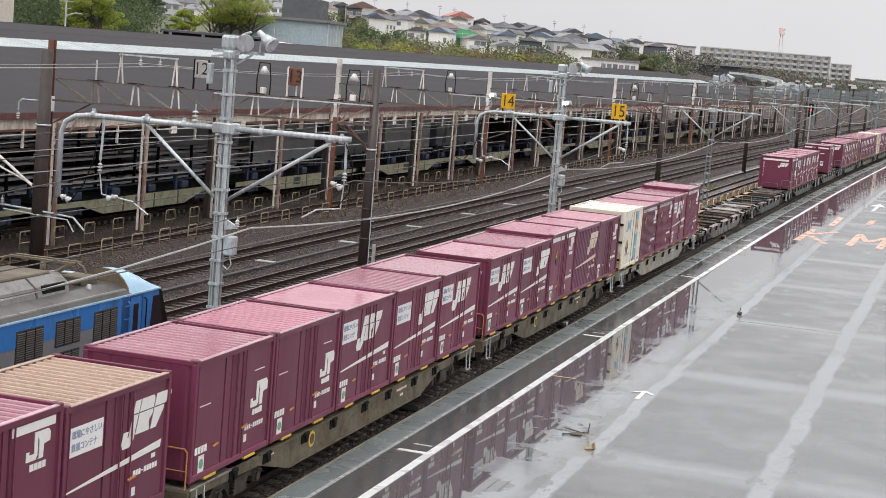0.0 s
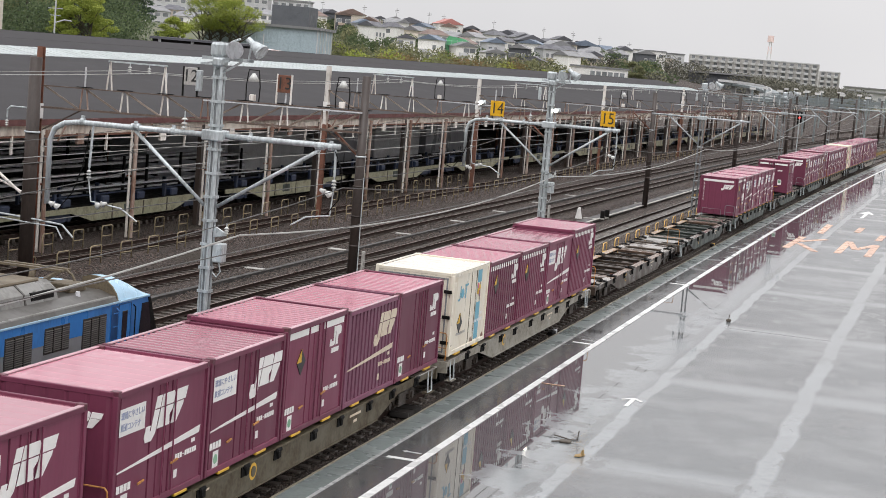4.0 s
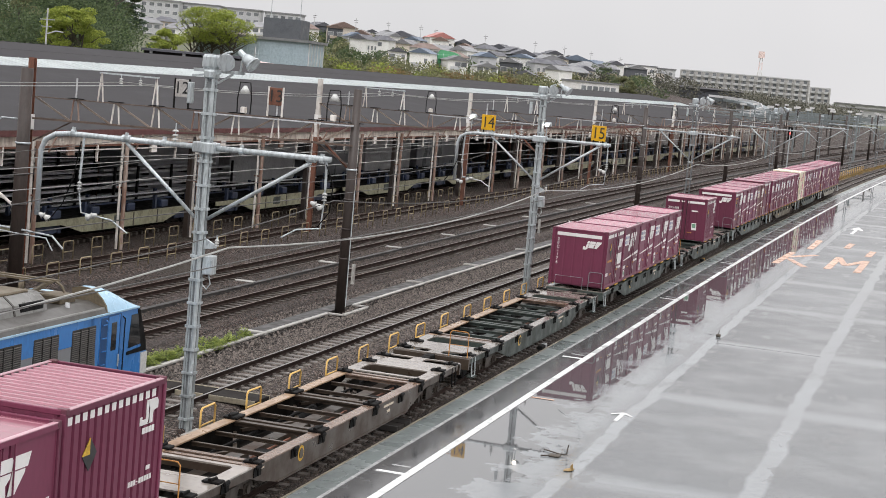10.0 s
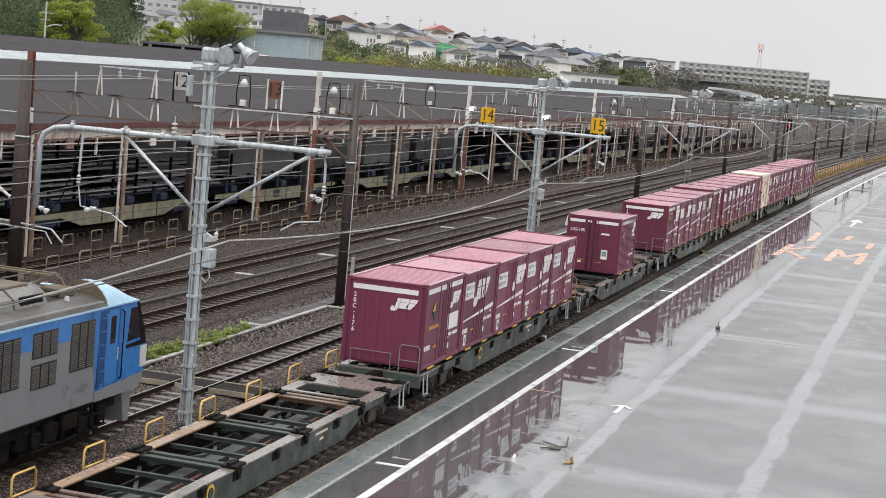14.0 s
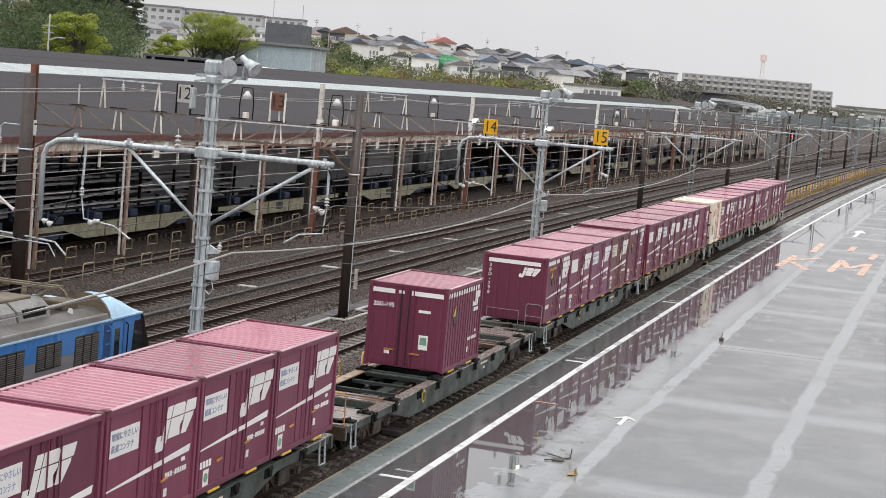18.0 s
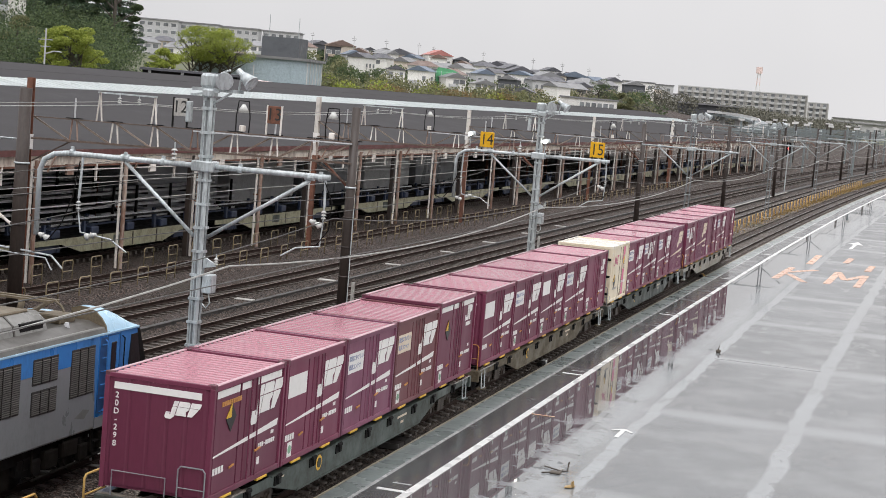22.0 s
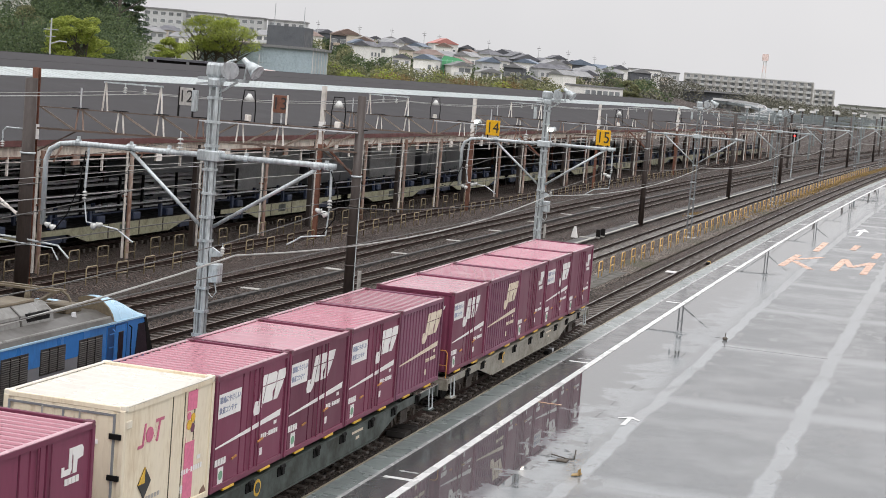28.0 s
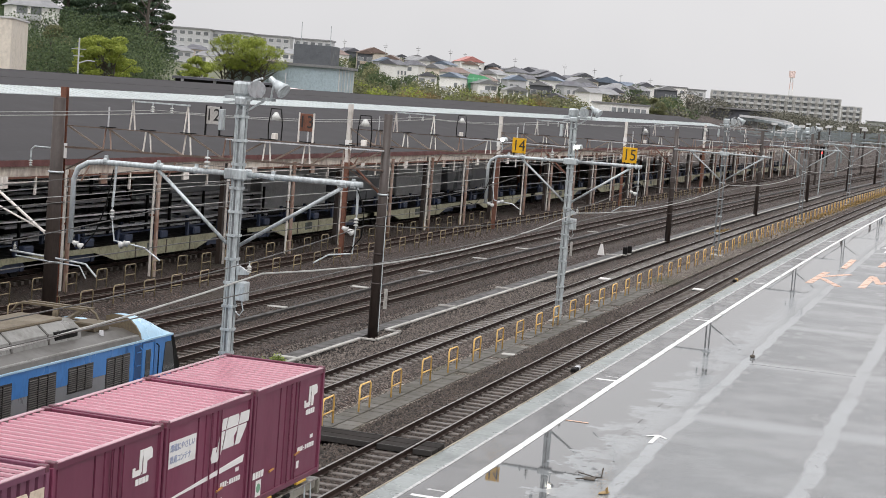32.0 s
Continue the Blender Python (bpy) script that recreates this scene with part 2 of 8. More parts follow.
FASCIA = surface("rust_streaked_white_fascia", (0.8, 0.73, 0.64), (0.22, 0.1, 0.065), 0.55, 0.6, coarse=0.6, fine=4, streak=0.5, vary=0.1)
RUST_PALE = surface("rust_with_white_flakes", (0.22, 0.125, 0.09), (0.68, 0.6, 0.53), 0.56, 0.65, coarse=1.8, fine=8, streak=0.3)
BLADE = surface("grimy_grille_blade", (0.1, 0.092, 0.085), (0.05, 0.044, 0.038), 0.4, 0.5)
HAZE_STEEL = surface("pale_scuffed_steel", (0.62, 0.62, 0.64), (0.28, 0.28, 0.29), 0.5, 0.45, coarse=2, fine=9)
WIRE = surface("weathered_wire", (0.45, 0.45, 0.43), (0.25, 0.24, 0.22), 0.5, 0.5, metal=0.4)
DARK_WIRE = surface("dark_copper_wire", (0.09, 0.085, 0.08), (0.05, 0.05, 0.05), 0.5, 0.5, metal=0.3)
PORCELAIN = surface("white_porcelain", (0.6, 0.6, 0.58), (0.4, 0.37, 0.33), 0.35, 0.2)
SIGN_YELLOW = surface("yellow_sign_plate", (0.78, 0.42, 0.01), (0.6, 0.33, 0.02), 0.25, 0.4, vary=0.02)
SIGN_WHITE = surface("faded_grey_sign_plate", (0.42, 0.4, 0.38), (0.22, 0.19, 0.17), 0.45, 0.5)
LOCO_BLUE = surface("blue_locomotive_paint", (0.04, 0.185, 0.49), (0.032, 0.1, 0.23), 0.35, 0.3, streak=0.4, vary=0.03, bump=0.02, coarse=0.6, grit=0.06)
LOCO_PALE = surface("pale_blue_locomotive_hood", (0.36, 0.55, 0.7), (0.25, 0.36, 0.44), 0.3, 0.22, coarse=0.5, vary=0.03, bump=0.02, grit=0.05)
LOCO_GREY = surface("grey_locomotive_paint", (0.21, 0.217, 0.23), (0.15, 0.145, 0.145), 0.25, 0.36, streak=0.5, coarse=0.5, vary=0.03, bump=0.02, grit=0.07)
LOCO_ROOF = surface("sooty_grey_locomotive_roof", (0.085, 0.08, 0.074), (0.04, 0.034, 0.027), 0.55, 0.45, coarse=0.7, fine=6, vary=0.05, grit=0.08)
LOCO_TAN = surface("brown_dusted_roof_cover", (0.14, 0.11, 0.07), (0.06, 0.046, 0.032), 0.5, 0.6)
DIRTY_GREY = surface("rubbed_dirty_grey_paint", (0.15, 0.148, 0.145), (0.2, 0.2, 0.205), 0.5, 0.5, fine=9, coarse=3)
DUCT_GREY = surface("weathered_grey_duct_paint", (0.2, 0.196, 0.185), (0.1, 0.09, 0.075), 0.45, 0.4, coarse=0.9, fine=8, vary=0.03)
LOUVRE = surface("dark_louvre_metal", (0.022, 0.021, 0.02), (0.016, 0.014, 0.013), 0.5, 0.5)
SLATE_ROOF = surface("dark_slate_shed_roof", (0.05, 0.0475, 0.05), (0.066, 0.062, 0.064), 0.5, 0.85, coarse=0.25, fine=5, vary=0.05, gloss=0.08, specular=0.12)
SKYLIGHT = surface("white_translucent_roof_strip", (0.75, 0.79, 0.79), (0.6, 0.63, 0.63), 0.4, 0.4, coarse=0.6, fine=6)
# grey lightened in place of light missing under the shed roof
FAR_VAN = surface("brightened_grey_van_paint", (0.5, 0.5, 0.5), (0.32, 0.31, 0.3), 0.5, 0.6, coarse=0.8, fine=8)
thin = SKYLIGHT.node_tree.nodes.new("ShaderNodeBsdfTranslucent")
thin.inputs["Color"].default_value = (0.75, 0.8, 0.8, 1)
half = SKYLIGHT.node_tree.nodes.new("ShaderNodeMixShader")
half.inputs[0].default_value = 0.45
SKYLIGHT.node_tree.links.new(SKYLIGHT.node_tree.nodes["Principled BSDF"].outputs[0], half.inputs[1])
SKYLIGHT.node_tree.links.new(thin.outputs[0], half.inputs[2])
SKYLIGHT.node_tree.links.new(half.outputs[0], SKYLIGHT.node_tree.nodes["Material Output"].inputs["Surface"])
SOOT = surface("sooty_shed_wall", (0.12, 0.115, 0.11), (0.2, 0.19, 0.18), 0.5, 0.8)
CREAM_SILL = surface("pale_yellow_green_wagon_sill", (0.34, 0.33, 0.22), (0.12, 0.1, 0.07), 0.5, 0.5, coarse=1.5, fine=8)
NAVY = surface("dark_navy_frame_paint", (0.028, 0.042, 0.085), (0.025, 0.028, 0.035), 0.5, 0.5)
EDGE_STONE = surface("wet_platform_edge_slab", (0.21, 0.235, 0.23), (0.13, 0.14, 0.14), 0.5, 0.3, coarse=0.7, fine=9, gloss=0.14)
ASPHALT = surface("wet_dark_asphalt", (0.1, 0.1, 0.102), (0.06, 0.06, 0.062), 0.5, 0.2, coarse=0.6, fine=20, gloss=0.15, bump=0.2)
LINE_WHITE = surface("white_road_paint", (0.78, 0.78, 0.77), (0.5, 0.5, 0.49), 0.3, 0.35, coarse=0.9, fine=12)
LINE_WORN = surface("worn_white_road_paint", (0.5, 0.5, 0.5), (0.2, 0.2, 0.2), 0.5, 0.3, coarse=1.2, fine=12)
LINE_ORANGE = surface("orange_road_paint", (0.68, 0.39, 0.26), (0.36, 0.31, 0.28), 0.52, 0.3, coarse=1.6, fine=9)
PALE_JOINT = surface("pale_wet_repair_strip", (0.33, 0.33, 0.33), (0.24, 0.24, 0.243), 0.5, 0.22, coarse=0.4, fine=6, gloss=0.14)
PATH_SLAB = surface("mossy_walkway_slab", (0.07, 0.062, 0.05), (0.045, 0.044, 0.029), 0.5, 0.6, coarse=0.6, fine=8, vary=0.2)
LAMP_GLASS = surface("ribbed_lamp_glass", (0.72, 0.74, 0.74), (0.42, 0.43, 0.43), 0.35, 0.12, coarse=6, fine=30, gloss=0.08)
GLASS = nodes_of("dark_window_glass")[0]
GLASS.node_tree.nodes["Principled BSDF"].inputs["Base Color"].default_value = (0.018, 0.02, 0.022, 1)
GLASS.node_tree.nodes["Principled BSDF"].inputs["Specular IOR Level"].default_value = 0.35
GLASS.node_tree.nodes["Principled BSDF"].inputs["Roughness"].default_value = 0.06


def glow(name, colour, strength):
    m, n, l, b = nodes_of(name)
    b.inputs["Emission Color"].default_value, b.inputs["Emission Strength"].default_value = (*colour, 1), strength
    b.inputs["Base Color"].default_value = (*colour, 1)
    return m


LAMP_ON = glow("lit_lamp", (1.0, 0.93, 0.78), 9.0)
RED_ON = glow("lit_red_signal", (1.0, 0.06, 0.05), 2.5)


def ballast(name, tone, stone=18.0, moss=0.0):
    """Crushed stone: each stone its own grey or rust tone, with real relief."""
    m, n, l, b = nodes_of(name)
    tc = n.new("ShaderNodeTexCoord")
    v = n.new("ShaderNodeTexVoronoi")
    v.inputs["Scale"].default_value = stone
    l.new(tc.outputs["Object"], v.inputs["Vector"])
    big = noisy(n, l, tc.outputs["Object"], 0.16, 5.0)
    mid = noisy(n, l, tc.outputs["Object"], 2.2, 4.0)
    grain = n.new("ShaderNodeSeparateColor")
    l.new(v.outputs["Color"], grain.inputs[0])
    light = tuple(min(1, c * 13 + 0.05) for c in tone)
    col = blend(n, l, span(n, l, grain.outputs[0], 0.5, 1.0, 0.0, 0.95), tone, light)
    col = blend(n, l, span(n, l, grain.outputs[1], 0.55, 0.95, 0.0, 0.6), col, (0.1, 0.05, 0.033))
    col = blend(n, l, span(n, l, big, 0.46, 0.68, 0.0, 0.5), col, (0.045, 0.037, 0.033))
    col = blend(n, l, span(n, l, mid, 0.55, 0.75, 0.0, 0.3), col, (0.07, 0.055, 0.045))
    if moss:
        col = blend(n, l, span(n, l, big, 0.5, 0.68, 0.0, moss), col, (0.09, 0.1, 0.04))
    l.new(col, b.inputs["Base Color"])
    b.inputs["Roughness"].default_value = 0.7
    b.inputs["Specular IOR Level"].default_value = 0.2
    bumped(n, l, b, v.outputs["Distance"], 1.0, -0.08)
    return m


BALLAST = ballast("wet_ballast", (0.021, 0.0168, 0.0145))
SIDING_BALLAST = ballast("dark_brown_siding_ballast", (0.0115, 0.0089, 0.0077))
NEAR_BALLAST = ballast("dark_brown_ballast", (0.0125, 0.0095, 0.008))
EARTH = ballast("dark_cinder_earth", (0.012, 0.0095, 0.0084), 22.0, 0.08)
SHOULDER = ballast("mossy_gravel", (0.036, 0.031, 0.026), 18.0, 0.35)


def wet_floor(name):
    """Wet concrete that drains towards the edge: standing water mirrors, the rises stay dull."""
    m, n, l, b = nodes_of(name)
    tc, cut = n.new("ShaderNodeTexCoord"), n.new("ShaderNodeSeparateXYZ")
    l.new(tc.outputs["Object"], cut.inputs[0])
    sq, lat = n.new("ShaderNodeMath"), n.new("ShaderNodeMath")
    sq.operation, lat.operation = "MULTIPLY", "MULTIPLY_ADD"
    l.new(cut.outputs[1], sq.inputs[0])
    l.new(cut.outputs[1], sq.inputs[1])
    l.new(sq.outputs[0], lat.inputs[0])
    lat.inputs[1].default_value = -BEND
    l.new(cut.outputs[0], lat.inputs[2])
    ragged = noisy(n, l, tc.outputs["Object"], 0.55, 6.0, 0.6)
    small = noisy(n, l, tc.outputs["Object"], 2.4, 4.0, 0.5)
    gutter = span(n, l, lat.outputs[0], 3.2, 6.4, 0.26, -0.06)
    level = n.new("ShaderNodeMath")
    level.operation = "ADD"
    l.new(blend(n, l, 0.3, ragged, small), level.inputs[0])
    l.new(gutter, level.inputs[1])
    pool = span(n, l, level.outputs[0], 0.575, 0.605)
    wash = noisy(n, l, tc.outputs["Object"], 0.22, 5.0, 0.55)
    grit = noisy(n, l, tc.outputs["Object"], 30.0, 4.0)
    # slabs drain and dry; a film of water stays in the wide joints and on the gutter side
    warp = span(n, l, noisy(n, l, tc.outputs["Object"], 0.4, 4.0, 0.5), 0.25, 0.75, -0.12, 0.12)

    def math_(op, a, b):
        k = n.new("ShaderNodeMath")
        k.operation = op
        for sock, v in zip(k.inputs, (a, b)):
            if isinstance(v, (int, float)):
                sock.default_value = v
            else:
                l.new(v, sock)
        return k.outputs[0]
    wob = math_("ADD", lat.outputs[0], warp)
    film = None
    for c, w in ((6.35, 0.26), (10.95, 0.34), (15.8, 0.28)):
        s_ = span(n, l, math_("ABSOLUTE", math_("SUBTRACT", wob, c), 0), w, w * 0.62)
        film = s_ if film is None else math_("MAXIMUM", film, s_)
    turn = math_("SUBTRACT", math_("MODULO", math_("ADD", math_("ADD", cut.outputs[1], math_("MULTIPLY", warp, 2.0)), 58.55), 13.3), 6.65)
    film = math_("MAXIMUM", film, span(n, l, math_("ABSOLUTE", turn, 0), 1.25, 0.3, 0.0, 0.7))
    film = math_("MAXIMUM", film, span(n, l, wob, 6.6, 5.6, 0.0, 0.85))
    film = math_("MAXIMUM", film, span(n, l, blend(n, l, 0.4, wash, ragged), 0.46, 0.64, 0.0, 0.42))
    rim = None
    for c, w in ((6.35, 0.26), (10.95, 0.34), (15.8, 0.28)):
        off = math_("ABSOLUTE", math_("SUBTRACT", math_("ABSOLUTE", math_("SUBTRACT", wob, c), 0), w * 1.45), 0)
        s_ = span(n, l, off, w * 0.75, w * 0.1)
        rim = s_ if rim is None else math_("MAXIMUM", rim, s_)
    rim = math_("MULTIPLY", rim, span(n, l, ragged, 0.5, 0.62))
    stretch = n.new("ShaderNodeVectorMath")
    stretch.operation, stretch.inputs[1].default_value = "MULTIPLY", (0.75, 0.3, 1.0)
    l.new(tc.outputs["Object"], stretch.inputs[0])
    puddle = span(n, l, noisy(n, l, stretch.outputs[0], 1.1, 6.0, 0.62), 0.6, 0.635)
    tide = math_("MAXIMUM", rim, puddle)
    # film also gets a lighter, bluish colour: painted sky reflection
    col = blend(n, l, film, (0.088, 0.094, 0.099), (0.215, 0.231, 0.24))
    cell, tone = n.new("ShaderNodeCombineXYZ"), n.new("ShaderNodeTexWhiteNoise")
    l.new(math_("FLOOR", math_("DIVIDE", math_("SUBTRACT", wob, 1.75), 4.6), 0), cell.inputs[0])
    l.new(math_("FLOOR", math_("DIVIDE", math_("SUBTRACT", cut.outputs[1], 54.5), 13.3), 0), cell.inputs[1])
    l.new(cell.outputs[0], tone.inputs["Vector"])
    own = math_("MULTIPLY", span(n, l, tone.outputs["Value"], 0.2, 0.9, 0.0, 0.75), math_("SUBTRACT", 1.0, film))
    col = blend(n, l, own, col, (0.05, 0.054, 0.057))
    col = blend(n, l, span(n, l, wash, 0.36, 0.64, 0.0, 0.4), col, (0.13, 0.13, 0.133))
    col = blend(n, l, span(n, l, small, 0.5, 0.7, 0.0, 0.35), col, (0.115, 0.115, 0.118))
    col = blend(n, l, span(n, l, grit, 0.4, 0.75, 0.0, 0.25), col, (0.33, 0.33, 0.33))
    col = blend(n, l, math_("MULTIPLY", tide, 0.75), col, (0.085, 0.086, 0.088))
    col = blend(n, l, pool, col, (0.085, 0.086, 0.088))
    l.new(col, b.inputs["Base Color"])
    damp = span(n, l, film, 0.0, 1.0, 0.26, 0.05)
    damp = blend(n, l, tide, damp, (0.1, 0.1, 0.1))
    l.new(blend(n, l, pool, damp, (0.02, 0.02, 0.02)), b.inputs["Roughness"])
    l.new(math_("MAXIMUM", span(n, l, film, 0.0, 0.9, 0.5, 1.0), pool), b.inputs["Specular IOR Level"])
    dry = n.new("ShaderNodeMath")
    dry.operation = "SUBTRACT"
    l.new(grit, dry.inputs[0])
    l.new(pool, dry.inputs[1])
    dry.use_clamp = True
    bumped(n, l, b, dry.outputs[0], 0.06, 0.002)
    return m


WET_FLOOR = wet_floor("wet_platform_concrete")


def leaves(name, dark, light, through_light=0.45):
    """Small pieces, each of its own tone; leaves let some light through."""
    m, n, l, b = nodes_of(name)
    geo = n.new("ShaderNodeNewGeometry")
    col = blend(n, l, geo.outputs["Random Per Island"], dark, light)
    l.new(col, b.inputs["Base Color"])
    b.inputs["Roughness"].default_value = 0.6
    b.inputs["Specular IOR Level"].default_value = 0.3
    if through_light:
        t, mix = n.new("ShaderNodeBsdfTranslucent"), n.new("ShaderNodeMixShader")
        l.new(col, t.inputs["Color"])
        mix.inputs[0].default_value = through_light
        l.new(b.outputs[0], mix.inputs[1])
        l.new(t.outputs[0], mix.inputs[2])
        l.new(mix.outputs[0], n["Material Output"].inputs["Surface"])
    return m


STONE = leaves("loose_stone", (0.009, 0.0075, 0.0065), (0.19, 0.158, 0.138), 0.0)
STONE_BROWN = leaves("dark_brown_stone", (0.006, 0.0045, 0.0038), (0.1, 0.078, 0.064), 0.0)
DARK_BOARD = surface("wet_dark_timber", (0.024, 0.02, 0.018), (0.014, 0.012, 0.011), 0.5, 0.85, specular=0.15, gloss=0.1, coarse=1.5, fine=14, vary=0.25)
LEAF_FRESH = leaves("fresh_spring_leaves", (0.15, 0.2, 0.03), (0.42, 0.46, 0.1))
LEAF_DARK = leaves("dark_evergreen_leaves", (0.042, 0.068, 0.036), (0.14, 0.18, 0.08))
LEAF_CONIFER = leaves("blue_green_needles", (0.034, 0.062, 0.042), (0.12, 0.17, 0.095), 0.3)
LEAF_MID = leaves("mixed_shrub_leaves", (0.08, 0.088, 0.046), (0.29, 0.29, 0.15))
LEAF_OCHRE = leaves("brownish_budding_leaves", (0.13, 0.095, 0.045), (0.28, 0.19, 0.085))
LEAF_DRY = leaves("dry_ochre_grass", (0.12, 0.08, 0.035), (0.36, 0.24, 0.09), 0.2)
# far leaves: green drained towards grey-brown to paint the haze
LEAF_HAZED = leaves("haze_greyed_far_leaves", (0.07, 0.072, 0.055), (0.19, 0.18, 0.14), 0.2)
LEAF_WEED = leaves("green_weed_leaves", (0.11, 0.16, 0.035), (0.4, 0.45, 0.12))
LEAF_TAN = surface("tan_dead_leaf", (0.3, 0.2, 0.08), (0.16, 0.09, 0.04), 0.4, 0.6, fine=30, coarse=10)
NOSING = surface("tan_stained_nosing", (0.3, 0.26, 0.19), (0.14, 0.115, 0.085), 0.5, 0.6, coarse=0.8, fine=8)
BARK = surface("grey_brown_bark", (0.09, 0.075, 0.06), (0.05, 0.04, 0.035), 0.5, 0.85, coarse=2, fine=9)
HILL = surface("scrubby_hillside", (0.1, 0.11, 0.06), (0.15, 0.13, 0.09), 0.5, 0.85, coarse=0.03, fine=0.6, bump=0.4, depth=0.3)


# ---- building blocks ----
class Shape:
    """Collects boxes, tubes and plates of one part."""

    def __init__(self):
        self.v, self.f = [], []

    def mesh_of(self, verts, faces):
        o = len(self.v)
        self.v += [tuple(p) for p in verts]
        self.f += [tuple(i + o for i in q) for q in faces]
        return self

    def box(self, x0, x1, y0, y1, z0, z1):
        v = [(x, y, z) for z in (z0, z1) for y in (y0, y1) for x in (x0, x1)]
        return self.mesh_of(v, [(0, 2, 3, 1), (4, 5, 7, 6), (0, 1, 5, 4), (2, 6, 7, 3), (0, 4, 6, 2), (1, 3, 7, 5)])

    def soft_box(self, x0, x1, y0, y1, z0, z1, r=0.02):
        """A box with its upright edges and rims chamfered."""
        def ring(i, z):
            return [(x0 + i, y0 + r, z), (x0 + r, y0 + i, z), (x1 - r, y0 + i, z), (x1 - i, y0 + r, z),
                    (x1 - i, y1 - r, z), (x1 - r, y1 - i, z), (x0 + r, y1 - i, z), (x0 + i, y1 - r, z)]
        rings = [ring(r * 0.7, z0), ring(0, z0 + r), ring(0, z1 - r), ring(r * 0.7, z1)]
        f = [tuple(range(7, -1, -1)), tuple(range(24, 32))]
        for k in range(3):
            f += [(k * 8 + i, k * 8 + (i + 1) % 8, k * 8 + 8 + (i + 1) % 8, k * 8 + 8 + i) for i in range(8)]
        return self.mesh_of([p for g in rings for p in g], f)

    def beam(self, p, q, w, h):
        """A bar of section w by h from p to q."""
        p, q = Vector(p), Vector(q)
        d = (q - p).normalized()
        side = d.cross(Vector((0, 0, 1)))
        side = side.normalized() if side.length > 1e-3 else Vector((1, 0, 0))
        up = side.cross(d)
        v = [e + side * sx * w / 2 + up * sz * h / 2 for e in (p, q) for sx, sz in ((-1, -1), (1, -1), (1, 1), (-1, 1))]
        return self.mesh_of(v, [(0, 1, 2, 3), (7, 6, 5, 4)] + [(i, i + 4, (i + 1) % 4 + 4, (i + 1) % 4) for i in range(4)])

    def tube(self, p, q, r, r2=None, n=8):
        p, q = Vector(p), Vector(q)
        d = (q - p).normalized()
        a = d.orthogonal().normalized()
        c = d.cross(a)
        v = []
        for e, k in ((p, r), (q, r if r2 is None else r2)):
            v += [e + (a * math.cos(2 * math.pi * i / n) + c * math.sin(2 * math.pi * i / n)) * k for i in range(n)]
        return self.mesh_of(v, [tuple(range(n - 1, -1, -1)), tuple(range(n, 2 * n))] + [(i, (i + 1) % n, n + (i + 1) % n, n + i) for i in range(n)])

    def chain(self, pts, r, n=6):
        """One bent tube through the points."""
        pts = [Vector(p) for p in pts]
        dirs = [(q - p).normalized() for p, q in zip(pts, pts[1:])]
        a = dirs[0].orthogonal().normalized()
        v, k = [], len(pts)
        for i, p in enumerate(pts):
            d = (dirs[max(0, i - 1)] + dirs[min(i, k - 2)]).normalized()
            a = (a - d * a.dot(d)).normalized()
            c = d.cross(a)
            v += [p + (a * math.cos(2 * math.pi * j / n) + c * math.sin(2 * math.pi * j / n)) * r for j in range(n)]
        f = [tuple(range(n - 1, -1, -1)), tuple(range((k - 1) * n, k * n))]
        f += [(i * n + j, i * n + (j + 1) % n, (i + 1) * n + (j + 1) % n, (i + 1) * n + j) for i in range(k - 1) for j in range(n)]
        return self.mesh_of(v, f)

    def holed(self, x0, x1, y0, y1, hx0, hx1, hy0, hy1, r, z0, z1):
        """A flat plate with one round-cornered opening."""
        inner, outer = [], []
        for cx, cy, a0 in ((hx1 - r, hy1 - r, 0), (hx0 + r, hy1 - r, 90), (hx0 + r, hy0 + r, 180), (hx1 - r, hy0 + r, 270)):
            for k in range(5):
                a = math.radians(a0 + 22.5 * k)
                inner.append((cx + r * math.cos(a), cy + r * math.sin(a)))
                ox = x1 if math.cos(a) > 0.7 else x0 if math.cos(a) < -0.7 else inner[-1][0]
                oy = y1 if math.sin(a) > 0.7 else y0 if math.sin(a) < -0.7 else inner[-1][1]
                if k == 2:
                    ox, oy = (x1 if cx > (x0 + x1) / 2 else x0), (y1 if cy > (y0 + y1) / 2 else y0)
                outer.append((ox, oy))
        n = len(inner)
        v = [(x, y, z) for z in (z0, z1) for ring in (inner, outer) for x, y in ring]
        f = []
        for i in range(n):
            j = (i + 1) % n
            f += [(i, j, n + j, n + i), (2 * n + i, 3 * n + i, 3 * n + j, 2 * n + j), (i, 2 * n + i, 2 * n + j, j), (n + i, n + j, 3 * n + j, 3 * n + i)]
        return self.mesh_of(v, f)

    def plate(self, outline, axis, a, b):
        """A flat outline pushed from a to b along x, y or z."""
        k = len(outline)
        put = {"x": lambda s, t, w: (w, s, t), "y": lambda s, t, w: (s, w, t), "z": lambda s, t, w: (s, t, w)}[axis]
        v = [put(s, t, a) for s, t in outline] + [put(s, t, b) for s, t in outline]
        return self.mesh_of(v, [tuple(range(k - 1, -1, -1)), tuple(range(k, 2 * k))] + [(i, (i + 1) % k, k + (i + 1) % k, k + i) for i in range(k)])

    def disc(self, c, axis, r, t, n=16):
        d = Vector({"x": (1, 0, 0), "y": (0, 1, 0), "z": (0, 0, 1)}[axis]) * t / 2
        return self.tube(Vector(c) - d, Vector(c) + d, r, n=n)

    def data(self, name, material, smooth=False):
        me = bpy.data.meshes.new(name)
        me.from_pydata(self.v, [], self.f)
        bm = bmesh.new()
        bm.from_mesh(me)
